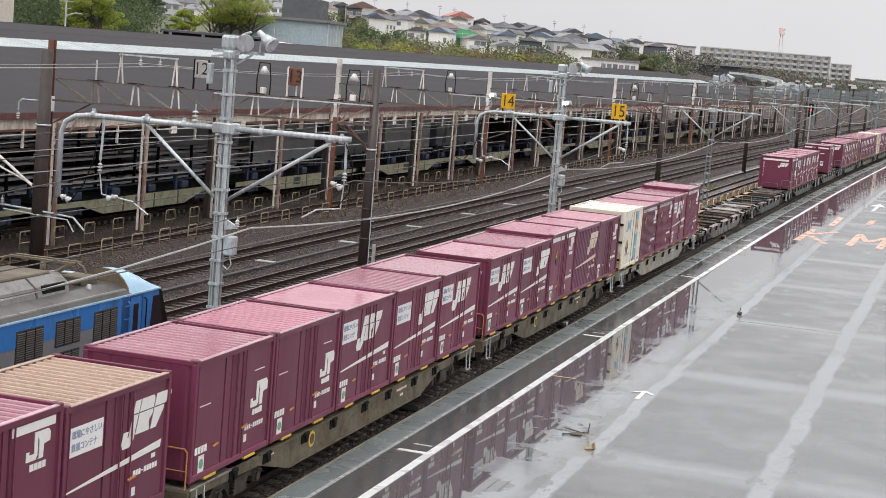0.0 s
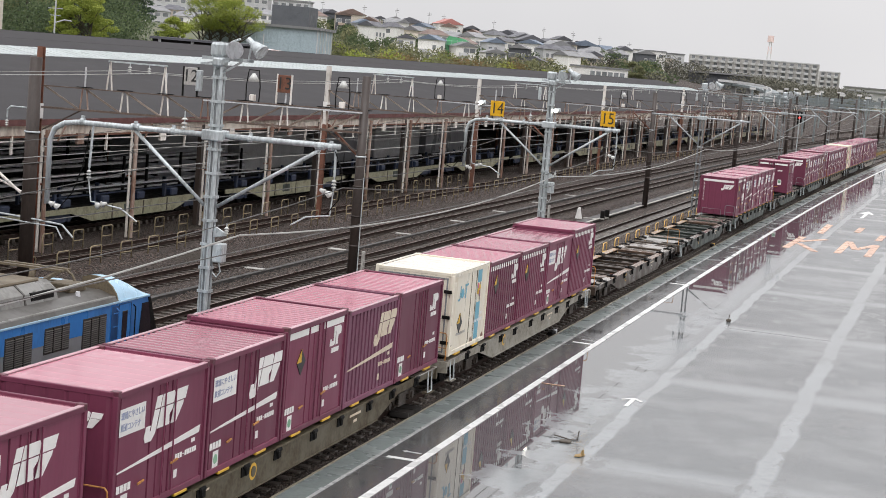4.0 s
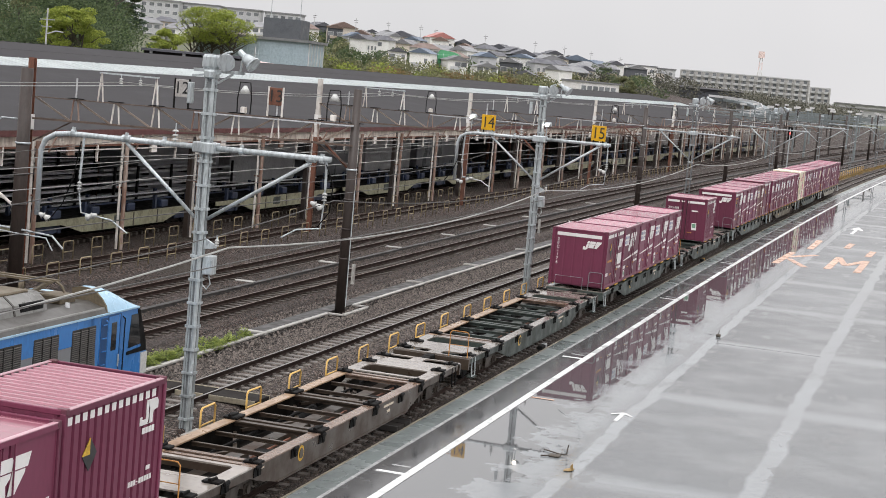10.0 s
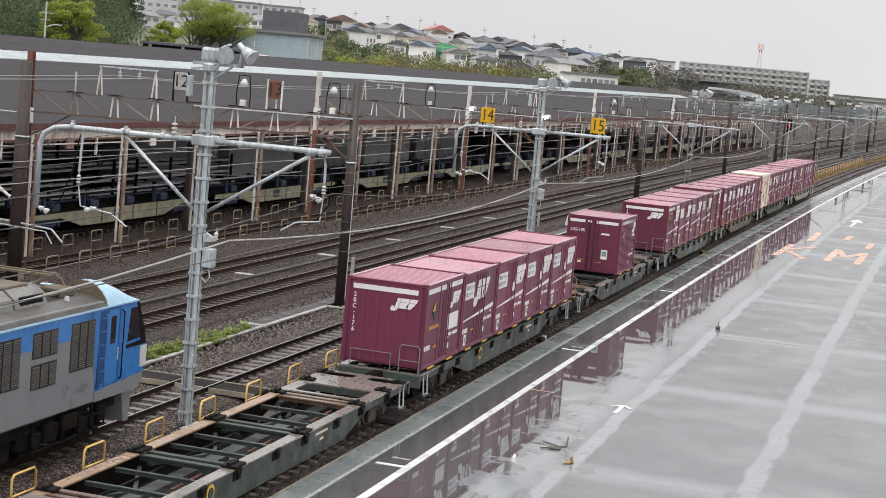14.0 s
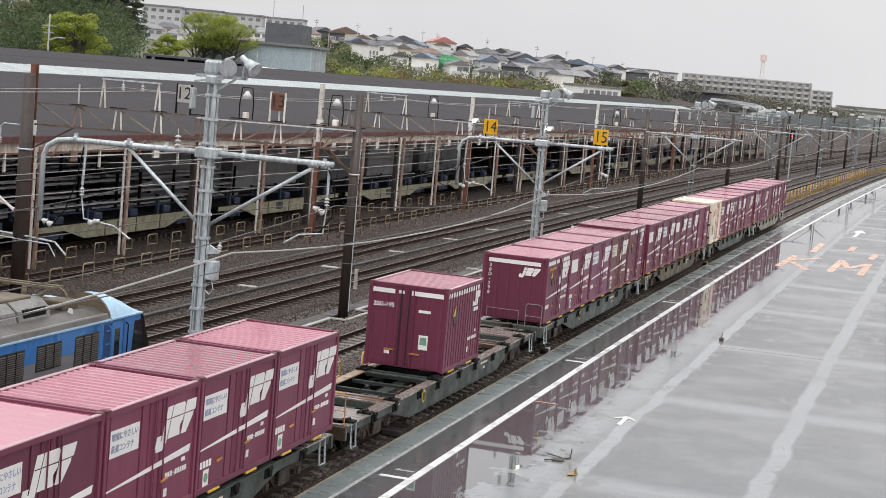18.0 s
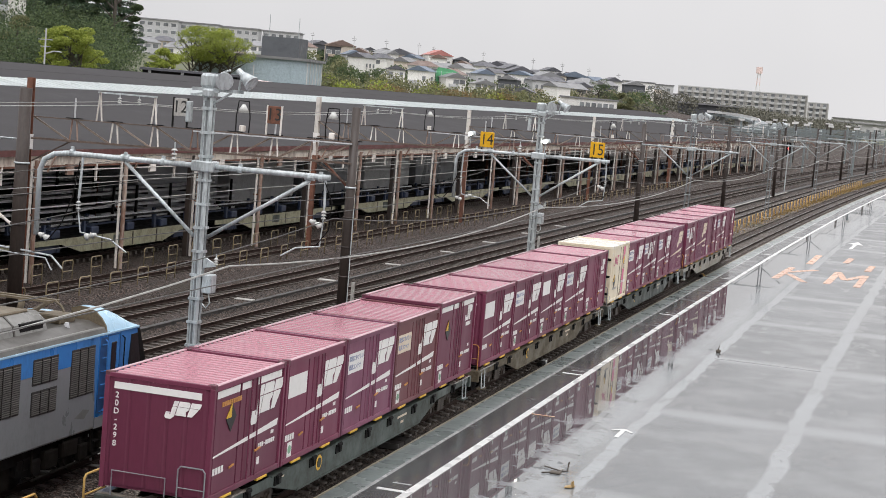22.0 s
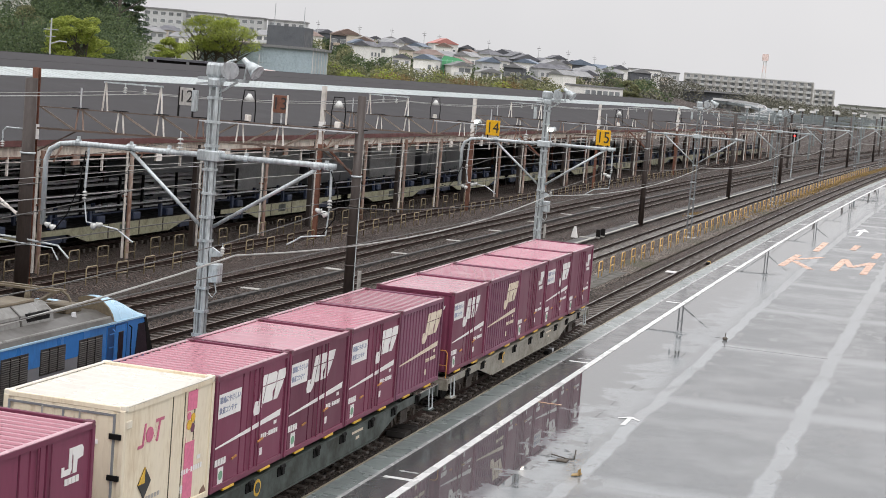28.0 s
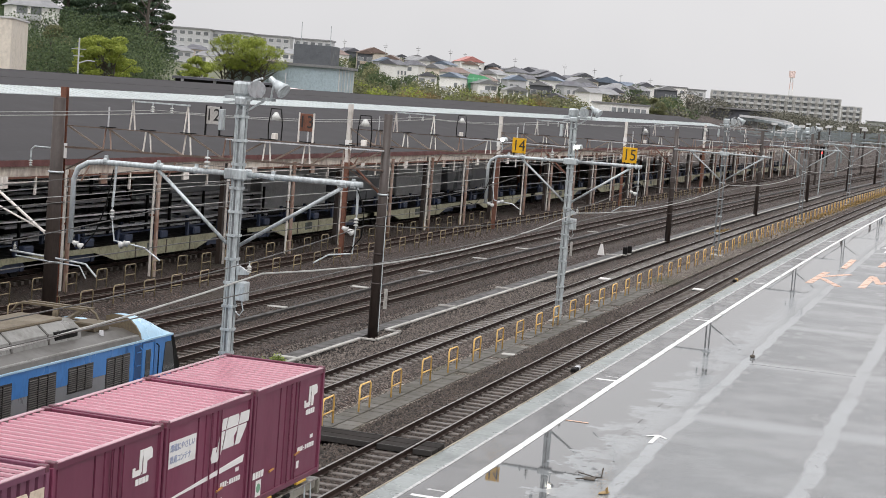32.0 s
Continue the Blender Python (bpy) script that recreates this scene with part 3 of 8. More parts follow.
        bmesh.ops.recalc_face_normals(bm, faces=bm.faces)
        bm.to_mesh(me)
        bm.free()
        me.materials.append(material)
        if smooth:
            for p in me.polygons:
                p.use_smooth = True
        return me


def part(name, shape, material, parent=None, label="", smooth=False, m=None):
    ob = new(name, shape if isinstance(shape, bpy.types.Mesh) else shape.data(name, material, smooth))
    ob.parent = parent
    if m is not None:
        ob.matrix_basis = m
    return tagged(ob, label)


def thing(name, label, category, group="", m=None, kind=""):
    ob = new(name)
    ob.empty_display_size = 0.3
    if m is not None:
        ob.matrix_basis = m
    return tagged(ob, label, category, group, kind)


def setting(name, shape, material, label="", category=""):
    return tagged(part(name, shape, material), label, category or name.split("_")[0], kind="structure")


def words(text, size, material, parent, m, label="", lines=1.0):
    c = bpy.data.curves.new("lettering", "FONT")
    c.body, c.size, c.extrude, c.align_x, c.align_y, c.space_line = text, size, 0.003, "CENTER", "CENTER", lines
    c.offset = 0.0025 if lines < 1 else 0.0
    tmp = bpy.data.objects.new("lettering", c)
    me = bpy.data.meshes.new_from_object(tmp)
    bpy.data.objects.remove(tmp)
    me.materials.clear()
    me.materials.append(material)
    return part("lettering", me, material, parent, label, m=m)


# ---- ground ----
def terrain(x, y):
    """Flat yard; a hillside with houses rises beyond it to the left, a wooded knoll nearer."""
    d, az = math.hypot(x - EYE[0], y), math.degrees(math.atan2(x - EYE[0], y))
    ease = lambda u: max(0.0, min(1.0, u)) ** 2 * (3 - 2 * max(0.0, min(1.0, u)))
    top = float(np.interp(az, (-60, -40, -24, -21, -17, -13, -9.5, -7, -2, 30), (15.5, 15.5, 15.5, 15.5, 14.6, 12.4, 9.4, 5.2, 1.0, 0.0)))
    far = ease((d - 360) / 270)
    knoll = ease((d - 190) / 110) * float(np.interp(az, (-60, -40, -28, -24, -22), (14, 14, 11, 3, 0)))
    return -0.42 + max(top * far, knoll)


def ground():
    xs = [-3000, -1800, -1000, -600, -450] + list(range(-360, -40, 16)) + list(range(-40, 41, 8)) + [80, 160, 400, 900, 1800, 3000]
    ys = [-3000, -1000, -300, -100] + list(range(-40, 760, 16)) + [820, 900, 1000, 1200, 1500, 2000, 3000, 4500]
    s = Shape()
    w = len(xs)
    s.mesh_of([(x, y, terrain(x, y)) for y in ys for x in xs],
              [(j * w + i, j * w + i + 1, (j + 1) * w + i + 1, (j + 1) * w + i) for j in range(len(ys) - 1) for i in range(w - 1)])
    ob = setting("ground", s, EARTH, "dark wet cinder ground of a freight yard", "ground")
    ob.data.materials.append(HILL)
    for p in ob.data.polygons:
        c = p.center
        p.material_index = 1 if c.x < -80 or c.y > 760 or c.x > 60 else 0
        p.use_smooth = True


def strip(name, x0, x1, z0, z1, y0, y1, material, label, category="", step=6.0, kind="structure", slope=0.0):
    """A long bed, slab or line that follows the bend; slope: how much its foot spreads."""
    s = Shape()
    n = max(1, int((y1 - y0) / step))
    ring = []
    for i in range(n + 1):
        y = y0 + (y1 - y0) * i / n
        b = bend(y)
        ring.append([(x0 - slope + b, y, z0), (x1 + slope + b, y, z0), (x1 + b, y, z1), (x0 + b, y, z1)])
    f = [(0, 1, 2, 3), tuple(4 * n + k for k in (3, 2, 1, 0))]
    for i in range(n):
        f += [(4 * i + k, 4 * i + 4 + k, 4 * i + 4 + (k + 1) % 4, 4 * i + (k + 1) % 4) for k in range(4)]
    s.mesh_of([p for g in ring for p in g], f)
    ob = part(name, s, material)
    return tagged(ob, label, category or name.split("_")[0], kind=kind)


def rail_shape(x, y0, y1, top):
    s = Shape()
    n = int((y1 - y0) / 8)
    prof = [(-0.036, 0.0), (-0.036, -0.035), (-0.01, -0.05), (-0.01, -0.125), (-0.06, -0.145), (-0.06, -0.155), (0.06, -0.155), (0.06, -0.145), (0.01, -0.125), (0.01, -0.05), (0.036, -0.035), (0.036, 0.0)]
    if top:
        prof = [(-0.03, 0.004), (-0.03, -0.002), (0.03, -0.002), (0.03, 0.004)]
    k = len(prof)
    v, f = [], []
    for i in range(n + 1):
        y = y0 + (y1 - y0) * i / n
        v += [(x + bend(y) + a, y, z) for a, z in prof]
    for i in range(n):
        f += [(i * k + j, i * k + (j + 1) % k, (i + 1) * k + (j + 1) % k, (i + 1) * k + j) for j in range(k)]
    return s.mesh_of(v, f)


def track(x, y0, y1, z, label, single=(0, 0), wood=None):
    wood = wood or SLEEPER
    t = thing("railway_track", label, "railway track", "tracks of the yard", kind="structure")
    for side in (-0.5335, 0.5335):
        for top in (False, True):
            r = rail_shape(x + side, y0, y1, top)
            r.v = [(a, b, c + z) for a, b, c in r.v]
            part("rail_head" if top else "rail", r, (RAIL_TOP if x > -9 else RAIL_OLD) if top else RAIL_WEB, t)
    one = Shape().soft_box(-0.84, 0.84, -0.11, 0.11, -0.2, -0.02, 0.025)
    one.box(-0.64, -0.43, -0.08, 0.08, -0.03, 0.012).box(0.43, 0.64, -0.08, 0.08, -0.03, 0.012)
    me = one.data("sleeper", wood)
    rest = Shape()
    y, i = y0, 0
    while y < y1:
        dz = z - 0.145
        if single[0] <= y <= single[1]:
            part("sleeper", me, wood, t, m=at(x + random.uniform(-0.02, 0.02), y, dz, random.uniform(-0.6, 0.6)))
        else:
            rest.box(x + bend(y) - 0.84, x + bend(y) + 0.84, y - 0.11, y + 0.11, dz - 0.2, dz - 0.02)
        y += 0.62
    if rest.v:
        tagged(part("sleepers", rest, wood, t), kind="stuff")
    return t


def tracks():
    for x, z, lab in ((0.0, -0.2, "near"), (-5.3, -0.2, "second"), (-11.4, -0.2, "third"), (-15.5, -0.2, "fourth"), (-21.2, -0.25, "shed")):
        strip("ballast_bed", x - 1.55, x + 1.55, -0.5, z - 0.01, -40, 560, NEAR_BALLAST if x in (0.0, -21.2) else SIDING_BALLAST if x < -9 else BALLAST, "bed of dark wet crushed stone", "ballast", slope=0.5)
    track(0.0, -40, 520, 0.0, "running track with pale concrete sleepers in dark ballast", (38, 150), wood=DARK_SLEEPER)
    track(-5.3, -40, 520, 0.0, "track with polished rails beside the yellow fence", (42, 150))
    track(-11.4, -20, 520, 0.0, "rusty siding track in dark ballast", wood=OLD_SLEEPER)
    track(-15.5, -20, 520, 0.0, "rusty siding track in brown ballast", wood=OLD_SLEEPER)
    track(-21.2, 20, 420, -0.05, "rusty track along the old shed", wood=OLD_SLEEPER)
    track(-26.9, 20, 330, -0.05, "rusty track inside the old shed", wood=OLD_SLEEPER)
    strip("walkway", -4.05, -1.95, -0.5, -0.3, -40, 420, SHOULDER, "mossy gravel path between two tracks", "path")
    strip("walkway", -8.95, -8.33, -0.5, -0.235, -20, 420, DARK_LID, "dark trodden cinder path", "path")
    strip("walkway", -14.8, -13.7, -0.5, -0.22, -20, 420, DARK_LID, "dark trodden cinder path", "path")
    flag = Shape().soft_box(-0.42, 0.42, -0.22, 0.22, 0, 0.05, 0.012).data("flagstone", CONCRETE)
    for y in (68.0, 78.0, 88.1, 98.2, 107.5, 117.6, 127.5, 137.8):
        tagged(part("flagstone", flag, CONCRETE, m=at(-14.2, y, -0.215, random.uniform(-6, 6))), "pale concrete flagstone on the cinder path", "flagstone", "flagstones on the cinder path")


def slabs():
    """Paving slabs of the walkway beside the yellow fence."""
    p = thing("slab_path", "worn concrete slab path beside the yellow fence", "path", kind="structure")
    me = Shape().soft_box(-0.29, 0.29, -0.29, 0.29, 0, 0.06, 0.012).data("slab", PATH_SLAB)
    y = 40.0
    while y < 92:
        for x in (-3.05, -2.43):
            if random.random() < 0.93:
                part("slab", me, PATH_SLAB, p, m=at(x, y, -0.335 + random.uniform(-0.008, 0.008), random.uniform(-1.5, 1.5)))
        y += 0.61


def trough():
    """The pale cable trough with its jog round the pole and its side boxes."""
    t = thing("cable_trough", "long pale concrete cable trough with lids beside a track", "cable trough", kind="structure")
    lid = Shape().soft_box(-0.085, 0.085, -0.495, 0.495, 0, 0.07, 0.012).data("lid", CONCRETE)
    y = 30.0
    while y < 225:
        if not 62.6 < y < 65.2:
            part("lid", lid, CONCRETE, t, m=at(-8.2 + random.uniform(-0.01, 0.01), y, -0.27, random.uniform(-0.4, 0.4)))
        y += 1.0
    for a, b, yy in ((-8.2, -7.55, 62.4), (-8.2, -7.55, 65.4)):
        part("lid", Shape().soft_box(a, b, -0.085, 0.085, 0, 0.07, 0.012), CONCRETE, t, m=at(0, yy, -0.27))
    for yy in (63.1, 63.9, 64.7):
        part("lid", lid, CONCRETE, t, m=at(-7.55, yy, -0.27))
    side = Shape().soft_box(-0.5, 0.5, -0.13, 0.13, 0, 0.1, 0.012).data("lid", CONCRETE)
    for yy in (56, 75, 84.5, 95, 110, 127, 146, 170):
        part("lid", side, CONCRETE, t, m=at(-8.55, yy, -0.272))


def platform():
    top = -0.15
    strip("platform", 1.24, 60, -0.6, top - 0.004, -60, 460, WET_FLOOR, "broad wet concrete loading ground with puddles", "platform", step=8)
    edge = thing("platform_edge", "row of wet grey edge slabs beside the near track", "platform edge", kind="structure")
    me = Shape().soft_box(0, 0.66, -0.995, 0.995, -0.2, 0.012, 0.012).data("edge_slab", EDGE_STONE)
    y = 24.0
    while y < 330:
        part("edge_slab", me, EDGE_STONE, edge, m=at(1.2, y, top))
        y += 2.0
    strip("edge_nosing", 1.17, 1.23, top - 0.2, top + 0.02, 20, 330, NOSING, "tan stained nosing along the edge slabs", "nosing")
    strip("asphalt_strip", 1.9, 2.82, top - 0.05, top + 0.004, -40, 300, ASPHALT, "dark wet asphalt strip behind the edge slabs", "asphalt")
    strip("line_edge", 1.84, 1.93, top, top + 0.016, -40, 300, LINE_WORN, "thin worn white line along the edge slabs", "line")
    strip("line_white", 2.82, 3.03, top, top + 0.012, -40, 330, LINE_WHITE, "white painted line along the loading ground", "line")
    s = Shape().box(6.5 + bend(67.8), 10.7 + bend(67.8), 67.74, 67.86, top - 0.02, top + 0.0035)
    setting("joint_line", s, PALE_JOINT, "pale joint across the wet concrete", "joint")
    for k in range(7):
        y = 38.9 + 20.6 * k
        setting("tick_mark", Shape().box(2.1, 2.86, -0.1, 0.1, 0, 0.004), LINE_WHITE, "short white tick mark across the edge strip", "marking").matrix_basis = at(0, y, top + 0.005)
        a = Shape().box(2.35, 2.75, 0.72, 0.82, 0, 0.004).plate([(2.35, 0.68), (2.24, 0.77), (2.35, 0.9)], "z", 0, 0.004)
        setting("small_mark", a, LINE_WORN, "small worn white mark beside a tick", "marking").matrix_basis = at(0, y, top + 0.005)
    t = Shape().box(-0.07, 0.07, -0.8, 0.45, 0, 0.004).plate([(-0.34, 0.2), (-0.3, 0.1), (0, 0.42), (0.3, 0.1), (0.34, 0.2), (0.04, 0.6), (-0.04, 0.6)], "z", 0, 0.005)
    setting("stop_mark", t, LINE_WHITE, "small white painted arrow on wet concrete", "marking").matrix_basis = at(6.1, 50.0, top + 0.003)
    setting("faint_mark", Shape().box(3.06, 3.8, -0.05, 0.05, 0, 0.004), LINE_ORANGE, "faint orange dash beside the white line", "marking").matrix_basis = at(0, 51.0, top + 0.008)
    arrow = Shape().box(-0.13, 0.13, -3.6, 1.8, 0, 0.004).plate([(-0.6, 1.4), (0.6, 1.4), (0, 4.6)], "z", 0, 0.004)
    setting("arrow_mark", arrow, LINE_WHITE, "white painted arrow on wet concrete", "marking").matrix_basis = at(7.3, 138.8, top + 0.004)
    for k, (a, b) in enumerate((((4.92, 104.3), (5.10, 113.1)), ((5.19, 109.5), (6.65, 113.0)), ((5.31, 108.3), (6.72, 103.9)), ((5.82, 117.2), (5.76, 125.5)), ((8.03, 104.5), (8.10, 113.3)), ((8.10, 113.3), (8.84, 108.1)), ((8.84, 108.1), (9.88, 112.7)), ((9.88, 112.7), (9.83, 104.2)), ((7.99, 121.2), (8.05, 125.7)), ((9.77, 116.2), (9.83, 120.8)))):
        d = (Vector(b) - Vector(a)).normalized()
        o = Vector((d.y, -d.x)) * (0.22 if abs(d.y) > 0.9 else 0.36)
        q = [Vector(a) + o, Vector(b) + o, Vector(b) - o, Vector(a) - o]
        s = Shape().plate([(p.x + bend(p.y), p.y) for p in q], "z", top, top + 0.005 + 0.001 * k)
        setting("painted_stroke", s, LINE_ORANGE, "stroke of faded orange floor lettering", "marking")


def stone_bed(name, label, material, r, beds):
    v, f = [], []
    for x0, x1, y0, y1, z, n in beds:
        for _ in range(n):
            x, y, s = r.uniform(x0, x1), r.uniform(y0, y1), r.uniform(0.022, 0.055)
            o, a = len(v), r.uniform(0, 6.28)
            c, d = math.cos(a) * s, math.sin(a) * s
            x += bend(y)
            h = z + s * r.uniform(0.5, 1.1)
            v += [(x + c, y + d, z - 0.01), (x - d, y + c, z - 0.01), (x - c * 1.2, y - d * 1.2, z - 0.01), (x + d, y - c, z - 0.01), (x + c * 0.4, y + d * 0.3, h), (x - c * 0.5, y - d * 0.4, h * 0.3 + (z + s * 0.8) * 0.7)]
            f += [(o, o + 1, o + 4), (o + 1, o + 5, o + 4), (o + 1, o + 2, o + 5), (o + 2, o + 3, o + 5), (o + 3, o + 4, o + 5), (o + 3, o, o + 4)]
    me = bpy.data.meshes.new(name)
    me.from_pydata(v, [], f)
    me.materials.append(material)
    tagged(new(name, me), label, "ballast", kind="stuff")


def stones():
    """Loose crushed stone that stands proud of the beds."""
    r = random.Random(77)
    stone_bed("track_stones", "loose dark brown crushed stone under the near track", STONE_BROWN, r, ((-1.9, 1.2, 34, 80, -0.215, 24000),))
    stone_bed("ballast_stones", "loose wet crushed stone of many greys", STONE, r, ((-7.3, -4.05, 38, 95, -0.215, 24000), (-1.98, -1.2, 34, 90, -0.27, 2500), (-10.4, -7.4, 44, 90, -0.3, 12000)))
    stone_bed("siding_stones", "loose dark brown crushed stone of the sidings", STONE_BROWN, r, ((-13.4, -9.8, 55, 100, -0.215, 6500), (-17.4, -13.9, 62, 105, -0.215, 6500)))


def crossing():
    """The low board crossing over the near track."""
    c = thing("board_crossing", "narrow dark boarded crossing over the near track", "crossing", kind="structure", m=at(0, 43.9, 0))
    for x0, x1 in ((-2.75, -0.62), (-0.44, 0.44), (0.62, 1.18)):
        part("board", Shape().soft_box(x0, x1, -0.5, -0.02, -0.2, -0.015, 0.012), DARK_BOARD, c)
        part("board", Shape().soft_box(x0, x1, 0.02, 0.5, -0.2, -0.015, 0.012), DARK_BOARD, c)
        for y in (-0.56, 0.56):
            part("edge_beam", Shape().soft_box(x0, x1, y - 0.022, y + 0.022, -0.16, 0.0, 0.01), DARK_LID, c)
    d = thing("board_crossing", "narrow dark boarded crossing over the second track", "crossing", kind="structure", m=at(-5.3, 44.3, 0))
    for x0, x1 in ((-2.1, -0.62), (-0.44, 0.44), (0.62, 2.05)):
        part("board", Shape().soft_box(x0, x1, -0.5, 0.5, -0.2, -0.015, 0.012), DARK_BOARD, d)
        for y in (-0.56, 0.56):
            part("edge_beam", Shape().soft_box(x0, x1, y - 0.022, y + 0.022, -0.16, 0.0, 0.01), NOSING, d)


def hoop(material, w, h, label, category, group):
    f = thing("hoop_barrier", label, category, group)
    r = 0.03
    part("frame", Shape().chain([(0, -w / 2, -0.1), (0, -w / 2, h - 0.08), (0, -w / 2 + 0.08, h), (0, w / 2 - 0.08, h), (0, w / 2, h - 0.08), (0, w / 2, -0.1)], r, 7), material, f, smooth=True)
    part("crossbar", Shape().tube((0, -w / 2, h * 0.45), (0, w / 2, h * 0.45), r * 0.85, n=7), material, f, smooth=True)
    return f


def hoops():
    a = hoop(HOOP_YELLOW, 0.95, 0.84, "yellow tubular hoop barrier standing beside the track", "barrier", "yellow hoop barriers between the tracks")
    a.matrix_basis = at(-2.9, 48.9, -0.27)
    for i in list(range(-7, 0)) + list(range(1, 75)):
        y = 48.9 + 3.03 * i
        copy_thing(a, at(-2.92 + random.uniform(-0.02, 0.02), y, -0.27 + random.uniform(-0.02, 0.02), random.uniform(-2, 2)))
    b = hoop(HOOP_TAN, 0.95, 0.88, "dull pale yellow hoop barrier beside a siding", "barrier", "pale hoop barriers along the siding")
    b.matrix_basis = at(-19.82, 64.0, -0.36)
    for i in range(-3, 58):
        if i:
            copy_thing(b, at(float(np.interp(64.0 + 2.68 * i, (70, 95, 125), (-19.82, -19.4, -19.65))) + random.uniform(-0.03, 0.03), 64.0 + 2.68 * i, -0.36 + random.uniform(-0.03, 0.03), random.uniform(-3, 3)))
        if i < 24:
            copy_thing(b, at(-23.2, 68.5 + 2.68 * i, -0.36 + random.uniform(-0.03, 0.03), random.uniform(-3, 3)))



ground()
tracks()
slabs()
trough()
platform()
stones()
crossing()
hoops()


# ---- the freight train ----
DECK = 1.0
LONG, WIDE = 3.80, 1.225


def outline_disc(y, z, r, n=12):
    return [(y + r * math.cos(2 * math.pi * i / n), z + r * math.sin(2 * math.pi * i / n)) for i in range(n)]


def slant(y, z, w, h, lean=0.32):
    return [(y, z), (y + w, z), (y + w + h * lean, z + h), (y + h * lean, z + h)]


def big_emblem(y, z, k, lean=0.34):
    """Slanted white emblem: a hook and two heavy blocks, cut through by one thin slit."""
    s = [[(0.15, 0.565), (0.15, 0.19), (0.1, 0.19), (0.1, 0.3), (-0.08, 0.3), (-0.08, 0.1), (0.0, 0.0), (0.25, 0.0), (0.36, 0.13), (0.36, 0.565)],
         [(0.15, 0.59), (0.36, 0.59), (0.36, 0.82), (0.15, 0.82)],
         [(0.4, 0.19), (0.92, 0.19), (0.84, 0.38), (0.94, 0.48), (0.94, 0.565), (0.4, 0.565)],
         [(0.4, 0.59), (0.94, 0.59), (0.93, 0.76), (0.86, 0.82), (0.4, 0.82)],
         [(0.98, 0.19), (1.2, 0.19), (1.38, 0.5), (1.38, 0.565), (0.98, 0.565)],
         [(0.98, 0.59), (1.44, 0.59), (1.46, 0.82), (0.98, 0.82)]]
    return [[(y + (u + lean * v) * k, z + v * k) for u, v in o] for o in s]


def small_emblem(y, z, k):
    """A small white emblem of a hook and a bent bar."""
    hook = [(0.0, 0.0), (0.38, 0.0), (0.46, 0.09), (0.46, 0.62), (0.33, 0.62), (0.33, 0.14), (0.12, 0.14), (0.12, 0.22), (0.0, 0.22)]
    bar = [(0.53, 0.0), (0.7, 0.0), (0.72, 0.3), (0.98, 0.34), (0.98, 0.54), (0.9, 0.62), (0.47, 0.62), (0.47, 0.5), (0.53, 0.4)]
    return [[(y + a * k, z + b * k) for a, b in o] for o in (hook, bar)]


PRINT = {}


def slogan():
    """Two lines of small print, as one mesh in the plane of a container's side."""
    if not PRINT:
        c = bpy.data.curves.new("slogan", "FONT")
        c.body, c.size, c.extrude, c.align_x, c.align_y, c.space_line, c.resolution_u = "\u74b0\u5883\u306b\u3084\u3055\u3057\u3044\n\u9244\u9053\u30b3\u30f3\u30c6\u30ca", 0.148, 0.002, "LEFT", "CENTER", 1.45, 2
        c.offset = 0.003
        tmp = bpy.data.objects.new("slogan", c)
        me = bpy.data.meshes.new_from_object(tmp)
        bpy.data.objects.remove(tmp)
        me.materials.clear()
        me.materials.append(PRINT_BLUE)
        PRINT["slogan"] = me
    return PRINT["slogan"]


def plates(outlines, x, t=0.004):
    s, last = Shape(), None
    for o in outlines:
        at_, k = len(s.v), len(o)
        s.plate(o, "x", x, x + t)
        if last:
            s.f.append((last[0], last[0] + last[1], at_ + k, at_))  # a thin web holds the pieces together
        last = (at_, k)
    return s


def rects(*boxes):
    return [[(a, b), (c, b), (c, d), (a, d)] for a, b, c, d in boxes]


